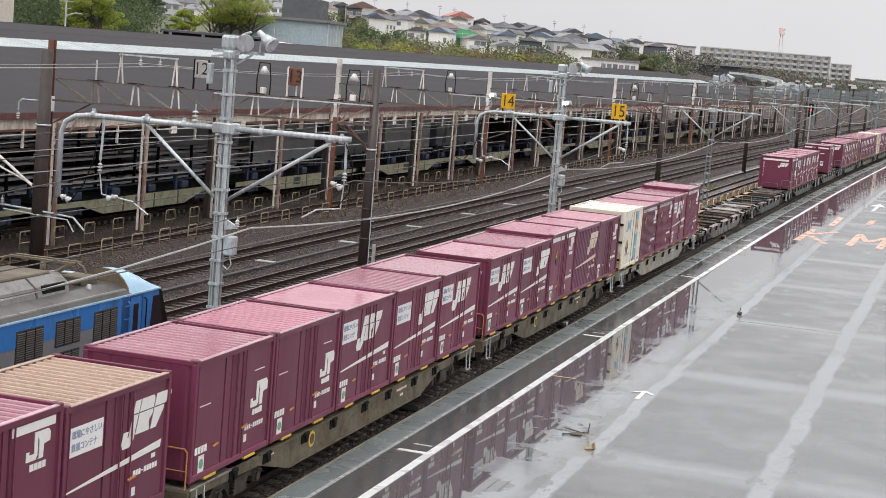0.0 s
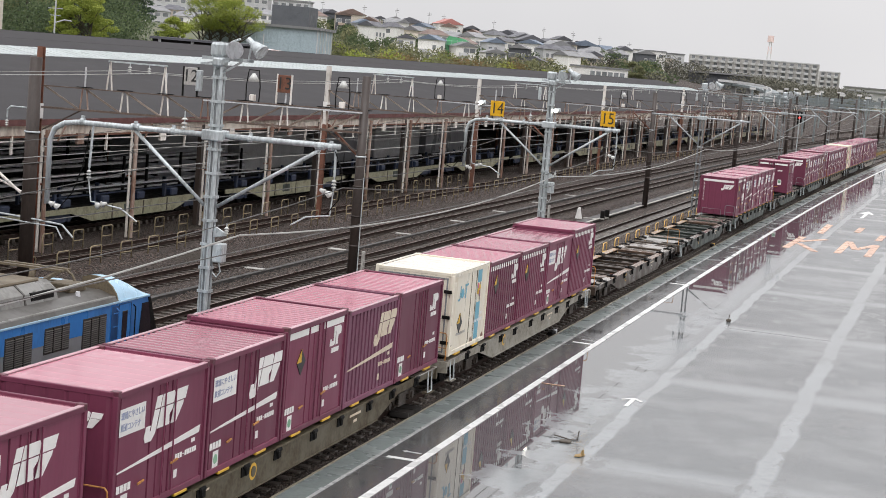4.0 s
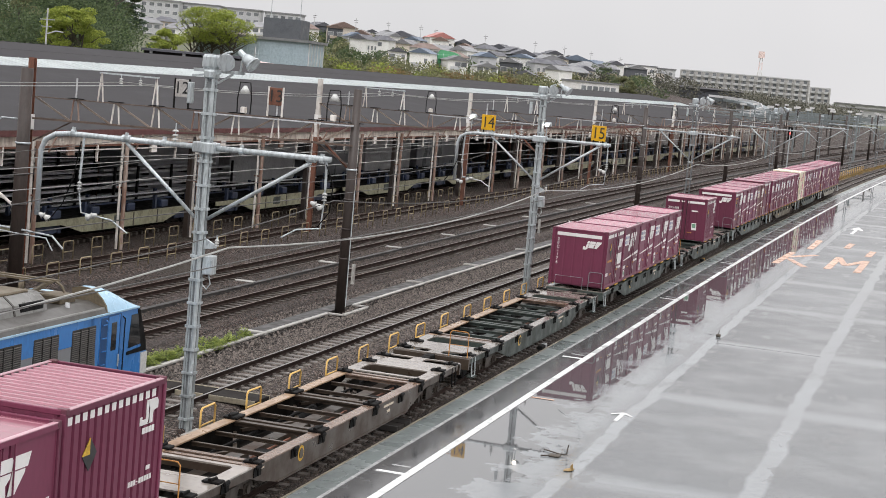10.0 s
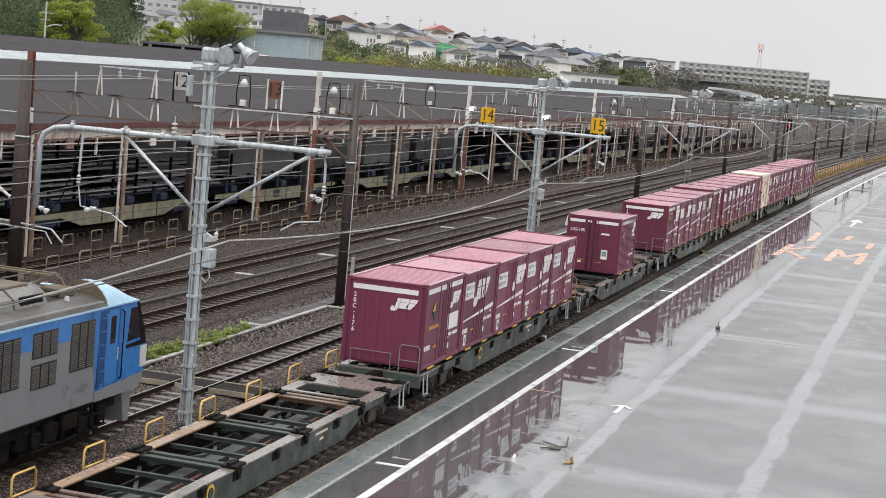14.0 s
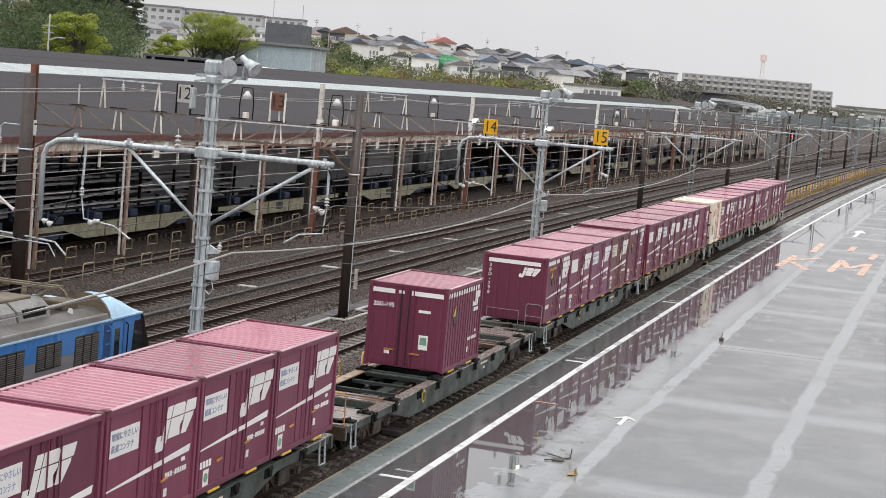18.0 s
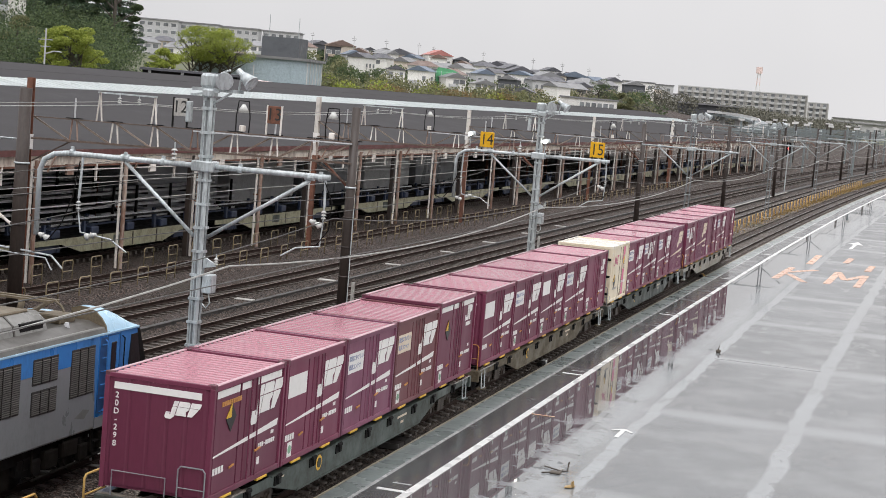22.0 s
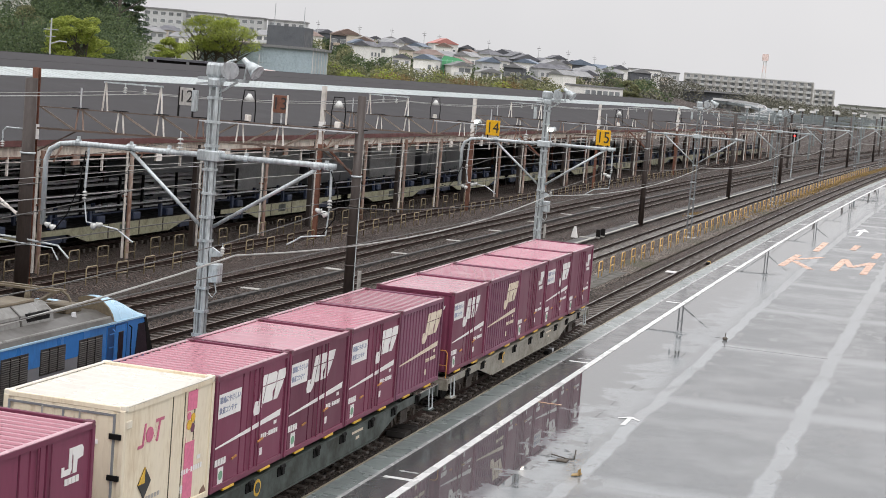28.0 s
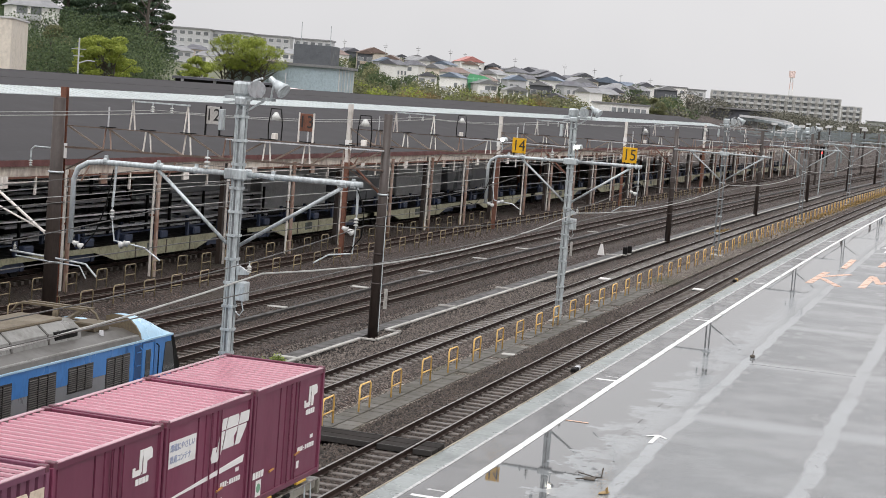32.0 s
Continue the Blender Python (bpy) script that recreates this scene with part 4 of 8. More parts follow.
def container(style, label, tall=2.5, emblem="big", sticker="print", band=False, diamond=False, ribs=True, paint=None, roof=None, ink=None, stamp=True, number="", near_emblem=False, split=False, low=False, caption=False):
    """style: smooth, ribbed or white. Its long side towards the platform carries the marks; split: the emblem lies across the doors; low: the small emblem at half height."""
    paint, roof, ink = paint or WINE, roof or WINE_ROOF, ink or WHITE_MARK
    rim = RAIL_SHEEN if roof is WINE_ROOF else roof
    c = thing("freight_container", label, "freight container", "containers on the train")
    h, L, W = tall, LONG / 2, WIDE
    side = W - 0.035
    line = [(-side, L - 0.03), (-side, -L + 0.03), (side, -L + 0.03)]
    if style == "ribbed":
        line[2] = (side - 0.075, -L + 0.03)
        for k in range(14):
            y = -L + 0.12 + 0.26 * k
            line += [(side - 0.075, y), (side, y + 0.022), (side, y + 0.178), (side - 0.075, y + 0.2)]
        line.append((side - 0.075, L - 0.03))
    elif style == "smooth":
        # flat doors between sunk upright seams
        for y, d in ((-1.72, 0.018), (-0.5, 0.05), (-0.18, 0.025), (0.12, 0.05), (0.34, 0.05), (1.76, 0.018)):
            line += [(side, y - 0.034), (side - d, y - 0.024), (side - d, y + 0.024), (side, y + 0.034)]
        line.append((side, L - 0.03))
    else:
        line.append((side, L - 0.03))
    part("body", Shape().plate(line, "z", 0.14, h - 0.06), paint, c)
    # ends: vertical swages and a frame
    for e in (-1, 1):
        face = [(-1.1, e * (L - 0.05))]
        for k in range(5):
            x = -0.84 + k * 0.42
            face += [(x - 0.19, e * (L - 0.02)), (x - 0.16, e * (L - 0.006)), (x + 0.16, e * (L - 0.006)), (x + 0.19, e * (L - 0.02))]
        part("end_panel", Shape().plate(face + [(1.1, e * (L - 0.05))], "z", 0.2, h - 0.1), paint, c)
    for sx in (-1, 1):
        for sy in (-1, 1):
            part("corner_post", Shape().soft_box(min(sx * W, sx * (W - 0.11)), max(sx * W, sx * (W - 0.11)), min(sy * L, sy * (L - 0.1)), max(sy * L, sy * (L - 0.1)), 0.1, h - 0.07, 0.012), paint, c)
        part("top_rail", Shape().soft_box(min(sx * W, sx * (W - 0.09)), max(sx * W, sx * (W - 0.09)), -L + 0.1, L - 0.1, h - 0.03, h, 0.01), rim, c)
        if sx > 0:
            part("side_header", Shape().box(min(sx * (W - 0.004), sx * (W - 0.085)), max(sx * (W - 0.004), sx * (W - 0.085)), -L + 0.1, L - 0.1, h - 0.12, h - 0.03), paint, c)
        part("bottom_rail", Shape().soft_box(min(sx * W, sx * (W - 0.08)), max(sx * W, sx * (W - 0.08)), -L + 0.1, L - 0.1, 0.11, 0.23, 0.012), paint, c)
    for sy in (-1, 1):
        part("end_rail", Shape().soft_box(-W + 0.1, W - 0.1, min(sy * L, sy * (L - 0.08)), max(sy * L, sy * (L - 0.08)), h - 0.1, h - 0.002, 0.012), paint, c)
    y, flat = -L + 0.12, h - 0.06
    wave = [(L - 0.05, flat - 0.03), (-L + 0.05, flat - 0.03), (-L + 0.05, flat)]
    for k in range(14 if ribs else 9):
        if ribs:
            wave += [(y, flat), (y + 0.02, flat + 0.036), (y + 0.1, flat + 0.036), (y + 0.12, flat)]
        else:
            wave += [(y, flat + 0.026), (y + 0.02, flat + 0.032), (y + 0.05, flat + 0.032), (y + 0.07, flat + 0.026)]
        y += 0.258 if ribs else 0.42
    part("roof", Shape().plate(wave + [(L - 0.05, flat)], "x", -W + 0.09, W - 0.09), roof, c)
    cast = Shape().soft_box(-0.088, 0.088, -0.07, 0.07, 0, 0.13, 0.015).data("corner_casting", CASTING if style != "white" else WHITE_BOX)
    for sx in (-1, 1):
        for sy in (-1, 1):
            for z in (h - 0.115,):
                part("corner_casting", cast, RUST, c, m=pose(sx * (W - 0.088), sy * (L - 0.08), z))
    x = W - 0.033 if style != "white" else W - 0.03
    if style == "smooth":
        for y in (-0.5, 0.12, 0.34):
            part("door_seam", Shape().box(x - 0.045, x - 0.03, y - 0.022, y + 0.022, 0.2, h - 0.12), DARK_SEAM, c)
        part("lock_rod", Shape().tube((x + 0.03, 0.02, 0.22), (x + 0.03, 0.02, h - 0.12), 0.016, n=6), paint, c)
        part("lock_rod", Shape().tube((x + 0.03, 0.45, 0.22), (x + 0.03, 0.45, h - 0.12), 0.016, n=6), paint, c)
        part("lock_handle", Shape().beam((x + 0.04, 0.38, 0.77), (x + 0.04, 0.66, 0.8), 0.03, 0.035), ORANGE_METAL, c)
        part("lock_handle", Shape().beam((x + 0.04, -0.95, 0.66), (x + 0.04, -0.72, 0.69), 0.03, 0.035), ORANGE_METAL, c)
    if style == "white":
        for y in (0.1, 0.62, 1.08):
            part("door_seam", Shape().box(x - 0.01, x + 0.006, y - 0.012, y + 0.012, 0.2, h - 0.1), OLIVE_STEEL, c)
        for z in (0.3, h - 0.35):
            part("hinge", Shape().soft_box(x - 0.01, x + 0.035, -L + 0.02, -L + 0.3, z - 0.07, z + 0.07, 0.01), WHITE_BOX, c)
    # marks
    def mark(name, outlines, material, note="", up=0.004):
        part(name, plates(outlines, x + 0.0015, up), material, c, note)
    if emblem == "big":
        mark("emblem", big_emblem(-0.7 if split else 0.16, 1.36 + (tall - 2.5), 0.98), ink, "slanted white emblem of plain blocks", 0.008)
        mark("stripe", [[(-1.72, 0.99), (-1.72, 1.02), (1.66, 1.27), (1.62, 1.13)]], ink, "white tapering stripe", 0.008)
    elif emblem == "small":
        ez, k = (1.1, 0.84) if low else (h - 0.78, 0.72)
        ye = 0.84 if style == "smooth" else 0.92
        mark("emblem", small_emblem(ye, ez, k), ink, "small white emblem of a hook and a bent bar", 0.012)
        mark("caption_bar", rects(*[(ye + 0.12 + q * 0.125, ez - 0.17, ye + 0.22 + q * 0.125, ez - 0.06) for q in range(4)]), ink, "", 0.012)
        if low:
            for a, b, z in ((-1.6, -1.12, 1.55), (0.95, 1.45, 1.86)):
                mark("guide_line", rects((a, z, b, z + 0.022)), ink, "", 0.006)
    if sticker:
        sy, sz, sw = (-1.72, 1.66, 0.98) if split else (-1.68, 1.6, 1.1)
        mark("sticker", rects((sy, sz, sy + sw, sz + 0.5)), CREAM_MARK if sticker == "aged" else WHITE_MARK, "white sticker with two lines of small print" if sticker == "print" else "aged cream sticker" if sticker == "aged" else "blank white sticker")
        if sticker != "blank":
            part("sticker_print", slogan(), PRINT_BLUE, c, "two lines of pale blue print", m=pose(x + 0.009, sy + 0.04, sz + 0.25, 90, 0, 90) @ Matrix.Diagonal((sw / 1.12, 1, 1, 1)))
    if caption:
        mark("caption_bar", rects(*[(-1.42 + q * 0.11, 1.2 if emblem == "none" else 2.0, -1.33 + q * 0.11, 1.3 if emblem == "none" else 2.1) for q in range(9)]), ORANGE_METAL, "orange caption bars", 0.006)
    if band:
        if style == "ribbed":
            strip = []
            for k in range(13):
                yy = -L + 0.12 + 0.26 * k
                strip += [(side - 0.071, yy + 0.003), (side + 0.004, yy + 0.024), (side + 0.004, yy + 0.176), (side - 0.071, yy + 0.197)]
            part("band", Shape().plate(strip + [(side - 0.085, L - 0.3), (side - 0.085, -L + 0.13)], "z", h - 0.3, h - 0.16), ink, c, "white band over the ribs")
        else:
            for a, b in ((-1.68, -0.56), (-0.44, 0.06), (0.4, 1.7)):
                mark("band", rects((a, h - 0.3, b, h - 0.15)), ink, "white band along the top")
    if diamond:
        z = 1.72 if style != "white" else 0.98
        mark("hazard_diamond", [[(-1.2, z), (-0.94, z - 0.3), (-0.68, z), (-0.94, z + 0.3)]], BLACK_MARK, "black and yellow hazard diamond", 0.014)
        mark("hazard_diamond", [[(-1.2, z), (-0.94, z), (-0.94, z + 0.3)]], YELLOW_MARK, "yellow quarter of a hazard diamond", 0.018)
    if stamp:
        nz = 0.78 if not low else 0.66
        mark("number_bar", rects(*[(0.62 + q * 0.105, nz, 0.7 + q * 0.105, nz + 0.1) for q in range(9) if q != 3], (0.94, nz + 0.04, 1.0, nz + 0.06)), ink, "", 0.006)
        for q in ((1.3, 0.98, 1.46, 1.06), (0.6, 0.42, 0.74, 0.58)):
            mark("notice", rects(q), ink)
        if style == "smooth":
            mark("caption_bar", rects(*[(-1.7 + q * 0.14, 0.62, -1.59 + q * 0.14, 0.76) for q in range(4)]), ink, "", 0.006)
        if style == "smooth" and random.random() < 0.8:
            mark("notice", rects((-1.52, 0.17, -1.26, 0.57)), WHITE_MARK)
            mark("notice_print", [outline_disc(-1.39, 0.4, 0.1)], GREEN_MARK, "green printed notice", 0.006)
    for y in (-1.0, 0.9):
        part("fork_pocket", Shape().soft_box(W - 0.06, W + 0.012, y - 0.27, y + 0.27, 0.055, 0.112, 0.01), YELLOW_MARK, c, "yellow fork pocket")
    # end that faces the coming camera
    def end_mark(name, outlines, material, note="", up=0.006):
        s, last = Shape(), None
        for o in outlines:
            at_, k = len(s.v), len(o)
            s.plate([(-a, b) for a, b in reversed(o)], "y", -L - up, -L + 0.01)
            if last:
                s.f.append((last[0], last[0] + last[1], at_ + k, at_))
            last = (at_, k)
        s.v = [(-a, b, z) for a, b, z in s.v]
        part(name, s, material, c, note)
    if near_emblem:
        end_mark("emblem", big_emblem(0.18, 1.72, 0.46, 0.3), ink, "slanted white emblem of plain blocks", 0.014)
        if band:
            end_mark("band", rects((-1.0, h - 0.32, 0.95, h - 0.18)), ink)
    else:
        end_mark("caption_bar", rects((0.35, 1.82, 0.72, 1.9)), ink)
    if number:
        words("\n".join(number), 0.17, ink, c, pose(-0.92, -L - 0.012, 1.55, 90, 0, 0), "stacked white number", 0.98)
    return c


def single_container():
    c = container("ribbed", "deep wine freight container with barred end doors and one number", 2.6, "small", "", True, True, number="")
    L, h = LONG / 2, 2.6
    for x in (-0.2, 0.05):
        part("door_seam", Shape().box(x - 0.02, x + 0.02, -L - 0.012, -L + 0.01, 0.2, h - 0.12), DARK_SEAM, c)
    for x in (-0.32, -0.08, 0.18):
        part("lock_rod", Shape().tube((x, -L - 0.03, 0.2), (x, -L - 0.03, h - 0.15), 0.018, n=6), WINE, c)
    def bar(name, x0, x1, z0, z1, m, up=0.008):
        part(name, Shape().box(x0, x1, -L - up, -L + 0.01, z0, z1), m, c)
    bar("band", -1.1, -0.42, h - 0.3, h - 0.17, WHITE_MARK)
    bar("band", -0.3, -0.12, h - 0.28, h - 0.19, WHITE_MARK)
    bar("band", 0.1, 1.08, h - 0.3, h - 0.17, WHITE_MARK)
    bar("notice", 0.42, 0.7, 0.74, 1.16, WHITE_MARK)
    bar("notice_print", 0.46, 0.66, 0.88, 1.1, GREEN_MARK, 0.011)
    bar("lock_handle", -0.62, -0.3, 0.62, 0.66, ORANGE_METAL, 0.03)
    bar("lock_handle", 0.14, 0.46, 0.56, 0.6, ORANGE_METAL, 0.03)
    bar("notice", -0.62, -0.46, 0.5, 0.6, WHITE_MARK)
    words("20G-195", 0.185, WHITE_MARK, c, pose(-0.73, -L - 0.012, 1.95, 90, 0, 0), "", 0.99)
    return c


WHEELSET = []


def axle_mesh():
    """Two flanged wheels with round lightening holes, on one axle."""
    if not WHEELSET:
        s = Shape().tube((-0.7, 0, 0), (0.7, 0, 0), 0.085, n=10)
        for sx in (-1, 1):
            s.disc((sx * 0.56, 0, 0), "x", 0.43, 0.1, 24).disc((sx * 0.5, 0, 0), "x", 0.46, 0.03, 24).disc((sx * 0.63, 0, 0), "x", 0.13, 0.06, 12)
            for k in range(4):
                a = k * math.pi / 2
                s.disc((sx * 0.612, 0.27 * math.cos(a), 0.27 * math.sin(a)), "x", 0.06, 0.02, 8)
        WHEELSET.append(s.data("wheelset", BLACK_STEEL))
    return WHEELSET[0]


def wagon(steel, label, loaded=True):
    plate = WET_DECK if steel is BROWN_STEEL else DARK_DECK
    w = thing("container_wagon", label, "container wagon", "wagons of the train")
    for sx in (-1, 1):
        lo = [(-9.55, 0.98), (-9.55, 0.78), (-6.3, 0.74), (-4.7, 0.34), (4.7, 0.34), (6.3, 0.74), (9.55, 0.78), (9.55, 0.98)]
        s = Shape().plate(lo, "x", sx * 1.2 - 0.012, sx * 1.2 + 0.012)
        s.box(sx * 1.2 - 0.07, sx * 1.2 + 0.04, -4.7, 4.7, 0.33, 0.36)
        part("side_sill", s, steel, w)
        if not loaded:
            # added black panel: paints the shade on the sill's inner face
            part("sill_lining", Shape().plate([(y_, z_ + 0.02 if z_ < 0.9 else z_ - 0.04) for y_, z_ in lo[2:6]] + [(6.3, 0.94), (-6.3, 0.94)], "x", sx * 1.183 - 0.004, sx * 1.183 + 0.004), GRIME_SHADE, w, "added black panel for the shade inside the sill")
        a, b = sorted((sx * 0.96, sx * 1.24))
        part("top_flange", Shape().box(a, b, -6.3, 6.3, 0.95, 0.985), steel if loaded else TAN_FLANGE if sx < 0 else RUST_WET if steel is BROWN_STEEL else plate, w, "" if loaded else "wet rusty top flange")
    for y0, y1, z0, z1 in ((2.5, 3.5, 0.77, 0.86), (2.8, 3.25, 0.6, 0.7), (-6.0, -5.4, 0.82, 0.89)):
        b_ = Shape().box(1.211, 1.216, y0 + 0.1, y1 - 0.1, z0 + 0.01, z1 - 0.02)
        part("stencil", b_, CREAM_MARK, w, "pale painted stencil bar")
    part("centre_sill", Shape().box(-0.17, 0.17, -9.6, 9.6, 0.42, 0.7), steel, w)
    if not loaded:
        # open skeleton: paired beams under the container locks, single ones between, bracing and pipes below
        for y in (-5.98, -5.62, -2.12, -1.76, 1.76, 2.12, 5.62, 5.98):
            part("cross_beam", Shape().box(-1.0, 1.0, y - 0.09, y + 0.09, 0.93, 0.968).box(-1.0, 1.0, y - 0.025, y + 0.025, 0.84, 0.93), RUST_WET if round(y * 100) % 4 else steel, w)
        for y in (-4.5, -3.2, -0.6, 0.6, 3.2, 4.5):
            part("cross_beam", Shape().box(-1.0, 1.0, y - 0.045, y + 0.045, 0.87, 0.9).box(-1.0, 1.0, y - 0.02, y + 0.02, 0.8, 0.87), steel, w)
        for y0, y1 in ((-5.62, -2.12), (-1.76, 1.76), (2.12, 5.62)):
            ym = (y0 + y1) / 2
            for sx in (-1, 1):
                for ye in (y0, y1):
                    part("diagonal_brace", Shape().beam((sx * 0.98, ye, 0.66), (sx * 0.2, ym, 0.66), 0.09, 0.07), steel, w)
                part("pipe", Shape().tube((sx * 0.5, y0, 0.74), (sx * 0.46, y1, 0.74), 0.03, n=6), RUST if sx > 0 else BLACK_STEEL, w)
            part("valve", Shape().soft_box(0.3, 0.72, ym - 0.2, ym + 0.22, 0.56, 0.78, 0.04), BLACK_STEEL, w)
        part("hand_rod", Shape().tube((0.78, -5.6, 0.78), (0.72, 5.6, 0.78), 0.018, n=6), GALV, w)
        # added black sheet that keeps the open bays in painted shade
        part("tray", Shape().box(-0.98, -0.3, -5.5, 5.5, 0.4, 0.43), GRIME_SHADE, w)
        for sx in (-0.75, 0.75):
            part("stringer", Shape().box(sx - 0.03, sx + 0.03, -6.3, 6.3, 0.5, 0.6), BLACK_STEEL, w)
        for y in (-6.2, 6.2):
            # added black sheet: shade painted below the end openings
            part("floor_pan", Shape().box(-0.95, 0.95, y * 1.02 - 0.7, y * 1.02 + 0.7, 0.66, 0.69), GRIME_SHADE, w)
    for sy in (-1, 1):
        def edge(ya, yb):
            return sorted((sy * ya, sy * yb))
        for x0, x1 in ((-1.24, 0.0), (0.0, 1.24)):
            xm = (x0 + x1) / 2
            part("end_plate", Shape().holed(x0, x1, *edge(8.85, 9.66), xm - 0.42, xm + 0.42, *edge(8.97, 9.53), 0.12, 0.952, 0.99), plate, w, "wet steel end plate with an opening")
        part("end_deck", Shape().box(-1.24, 1.24, *edge(7.72, 8.85), 0.952, 0.99), plate, w, "wet steel end deck")
        if not loaded:
            part("end_plate", Shape().holed(-1.24, 1.24, *edge(6.25, 7.72), -0.9, 0.9, *edge(6.42, 7.58), 0.16, 0.952, 0.99), plate, w, "wet steel end plate with an opening")
            part("opening_rim", Shape().holed(-0.93, 0.93, *edge(6.39, 7.61), -0.9, 0.9, *edge(6.42, 7.58), 0.16, 0.78, 0.952), steel, w)
            for sx in (-1, 1):
                for y_ in (9.2, 7.9, 5.8):
                    part("container_lock", Shape().soft_box(sx * 1.08 - 0.2, sx * 1.08 + 0.2, sy * y_ - 0.16, sy * y_ + 0.16, 0.985, 1.04, 0.02).tube((sx * 1.08, sy * y_ - 0.2, 1.07), (sx * 1.08, sy * y_ + 0.14, 1.05), 0.04, n=7), BLACK_STEEL, w)
        part("headstock", Shape().box(-1.24, 1.24, sy * 9.72 - 0.06, sy * 9.72 + 0.06, 0.62, 0.95), steel if loaded else BROWN_STEEL, w)
        part("coupler", Shape().soft_box(-0.14, 0.14, min(sy * 9.75, sy * 10.2), max(sy * 9.75, sy * 10.2), 0.72, 0.98, 0.03), BLACK_STEEL, w)
        part("brake_hose", Shape().chain([(0.4, sy * 9.8, 0.75), (0.36, sy * 9.98, 0.5), (0.2, sy * 10.15, 0.48)], 0.03, 6), BLACK_STEEL, w)
        hr = Shape().chain([(1.16, sy * 9.72, 0.98), (1.16, sy * 9.72, 1.72), (1.1, sy * 9.72, 1.79), (0.62, sy * 9.72, 1.79), (0.56, sy * 9.72, 1.72), (0.56, sy * 9.72, 0.98)], 0.017, 6)
        hr.tube((1.16, sy * 9.72, 1.35), (0.56, sy * 9.72, 1.35), 0.012, n=6)
        if sy < 0:
            part("handrail", hr, ORANGE_METAL if steel in (OLIVE_STEEL, PALE_STEEL) or not loaded else LOCO_GREY, w)
        if sy < 0 and loaded:
            part("grab_rail", Shape().chain([(0.3, sy * 9.74, 0.98), (0.3, sy * 9.74, 1.5), (-0.9, sy * 9.74, 1.5), (-0.9, sy * 9.74, 0.98)], 0.014, 6), LOCO_GREY, w)
        part("step", Shape().chain([(1.2, sy * 9.3, 0.95), (1.24, sy * 9.3, 0.35), (1.24, sy * 8.95, 0.35), (1.2, sy * 8.95, 0.95)], 0.024, 6), GALV if steel is not BROWN_STEEL else BLACK_STEEL, w)
        part("step_tread", Shape().box(1.08, 1.3, sy * 9.12 - 0.24, sy * 9.12 + 0.24, 0.31, 0.345), steel, w)
        bogie = part("bogie", Shape().box(-0.85, 0.85, sy * 7.0 - 0.2, sy * 7.0 + 0.2, 0.42, 0.66), BLACK_STEEL, w)
        for sx in (-1, 1):
            o = [(sy * 7 - 1.35, 0.5), (sy * 7 - 1.2, 0.38), (sy * 7 - 0.6, 0.52), (sy * 7 - 0.35, 0.28), (sy * 7 + 0.35, 0.28), (sy * 7 + 0.6, 0.52), (sy * 7 + 1.2, 0.38), (sy * 7 + 1.35, 0.5), (sy * 7 + 1.1, 0.68), (sy * 7 - 1.1, 0.68)]
            part("side_frame", Shape().plate(o, "x", sx * 0.98 - 0.06, sx * 0.98 + 0.06), BOGIE_STEEL, bogie)
            if sx > 0:
                zig = [(0.36 if z_ % 2 else 0.27, 0.31 + z_ * 0.036) for z_ in range(11)]
                k_ = Shape().plate([(sy * 7 + a_, z_) for a_, z_ in zig] + [(sy * 7 - a_, z_) for a_, z_ in reversed(zig)], "x", 1.03, 1.13)
                part("spring_pack", k_, BOGIE_STEEL, bogie)
            for sw in (-0.95, 0.95):
                part("axle_box", Shape().soft_box(sx * 1.0 - 0.08, sx * 1.0 + 0.08, sy * 7 + sw - 0.14, sy * 7 + sw + 0.14, 0.33, 0.56, 0.03).disc((sx * 1.1, sy * 7 + sw, 0.44), "x", 0.1, 0.04, 12), BOGIE_STEEL, bogie)
    for bogie in [c for c in w.children if c.name.startswith("bogie")]:
        mid = 7.0 if max(v.co.y for v in bogie.data.vertices) > 0 else -7.0
        for sw in (-0.95, 0.95):
            part("wheelset", axle_mesh(), BLACK_STEEL, bogie, m=pose(0, mid + sw, 0.43))
    for y in (-7.6, -5.9, -3.75, -2.0, 0.15, 1.9, 4.0, 5.8, 7.85):
        part("container_lock", Shape().soft_box(1.1, 1.29, y - 0.14, y + 0.14, 0.88, 0.975, 0.03).box(1.2, 1.235, y - 0.2, y + 0.2, 0.72, 0.95).tube((1.27, y - 0.1, 0.95), (1.27, y - 0.05, 0.75), 0.025, n=6), BLACK_STEEL, w)
    if not loaded:
        for sx in (-1, 1):
            for y in (-1.94, 1.94):
                part("container_lock", Shape().soft_box(sx * 1.1 - 0.18, sx * 1.1 + 0.18, y - 0.28, y + 0.28, 0.985, 1.05, 0.02).tube((sx * 1.1, y - 0.3, 1.08), (sx * 1.1, y + 0.2, 1.06), 0.04, n=7), BLACK_STEEL, w)
    part("brake_wheel", Shape().disc((1.2, -3.3, 0.72), "x", 0.19, 0.03, 18), YELLOW_MARK, w, "yellow hand brake wheel")
    part("brake_hub", Shape().disc((1.22, -3.3, 0.72), "x", 0.12, 0.02, 14), steel, w)
    part("lettering_bar", plates(rects((-4.3, 0.5, -3.75, 0.6), (2.6, 0.66, 3.6, 0.74), (2.7, 0.46, 3.3, 0.58)), 1.176, 0.003), CREAM_MARK, w)
    part("brake_cylinder", Shape().tube((0.5, -1.2, 0.55), (0.5, -0.2, 0.55), 0.16, n=12), BLACK_STEEL, w)
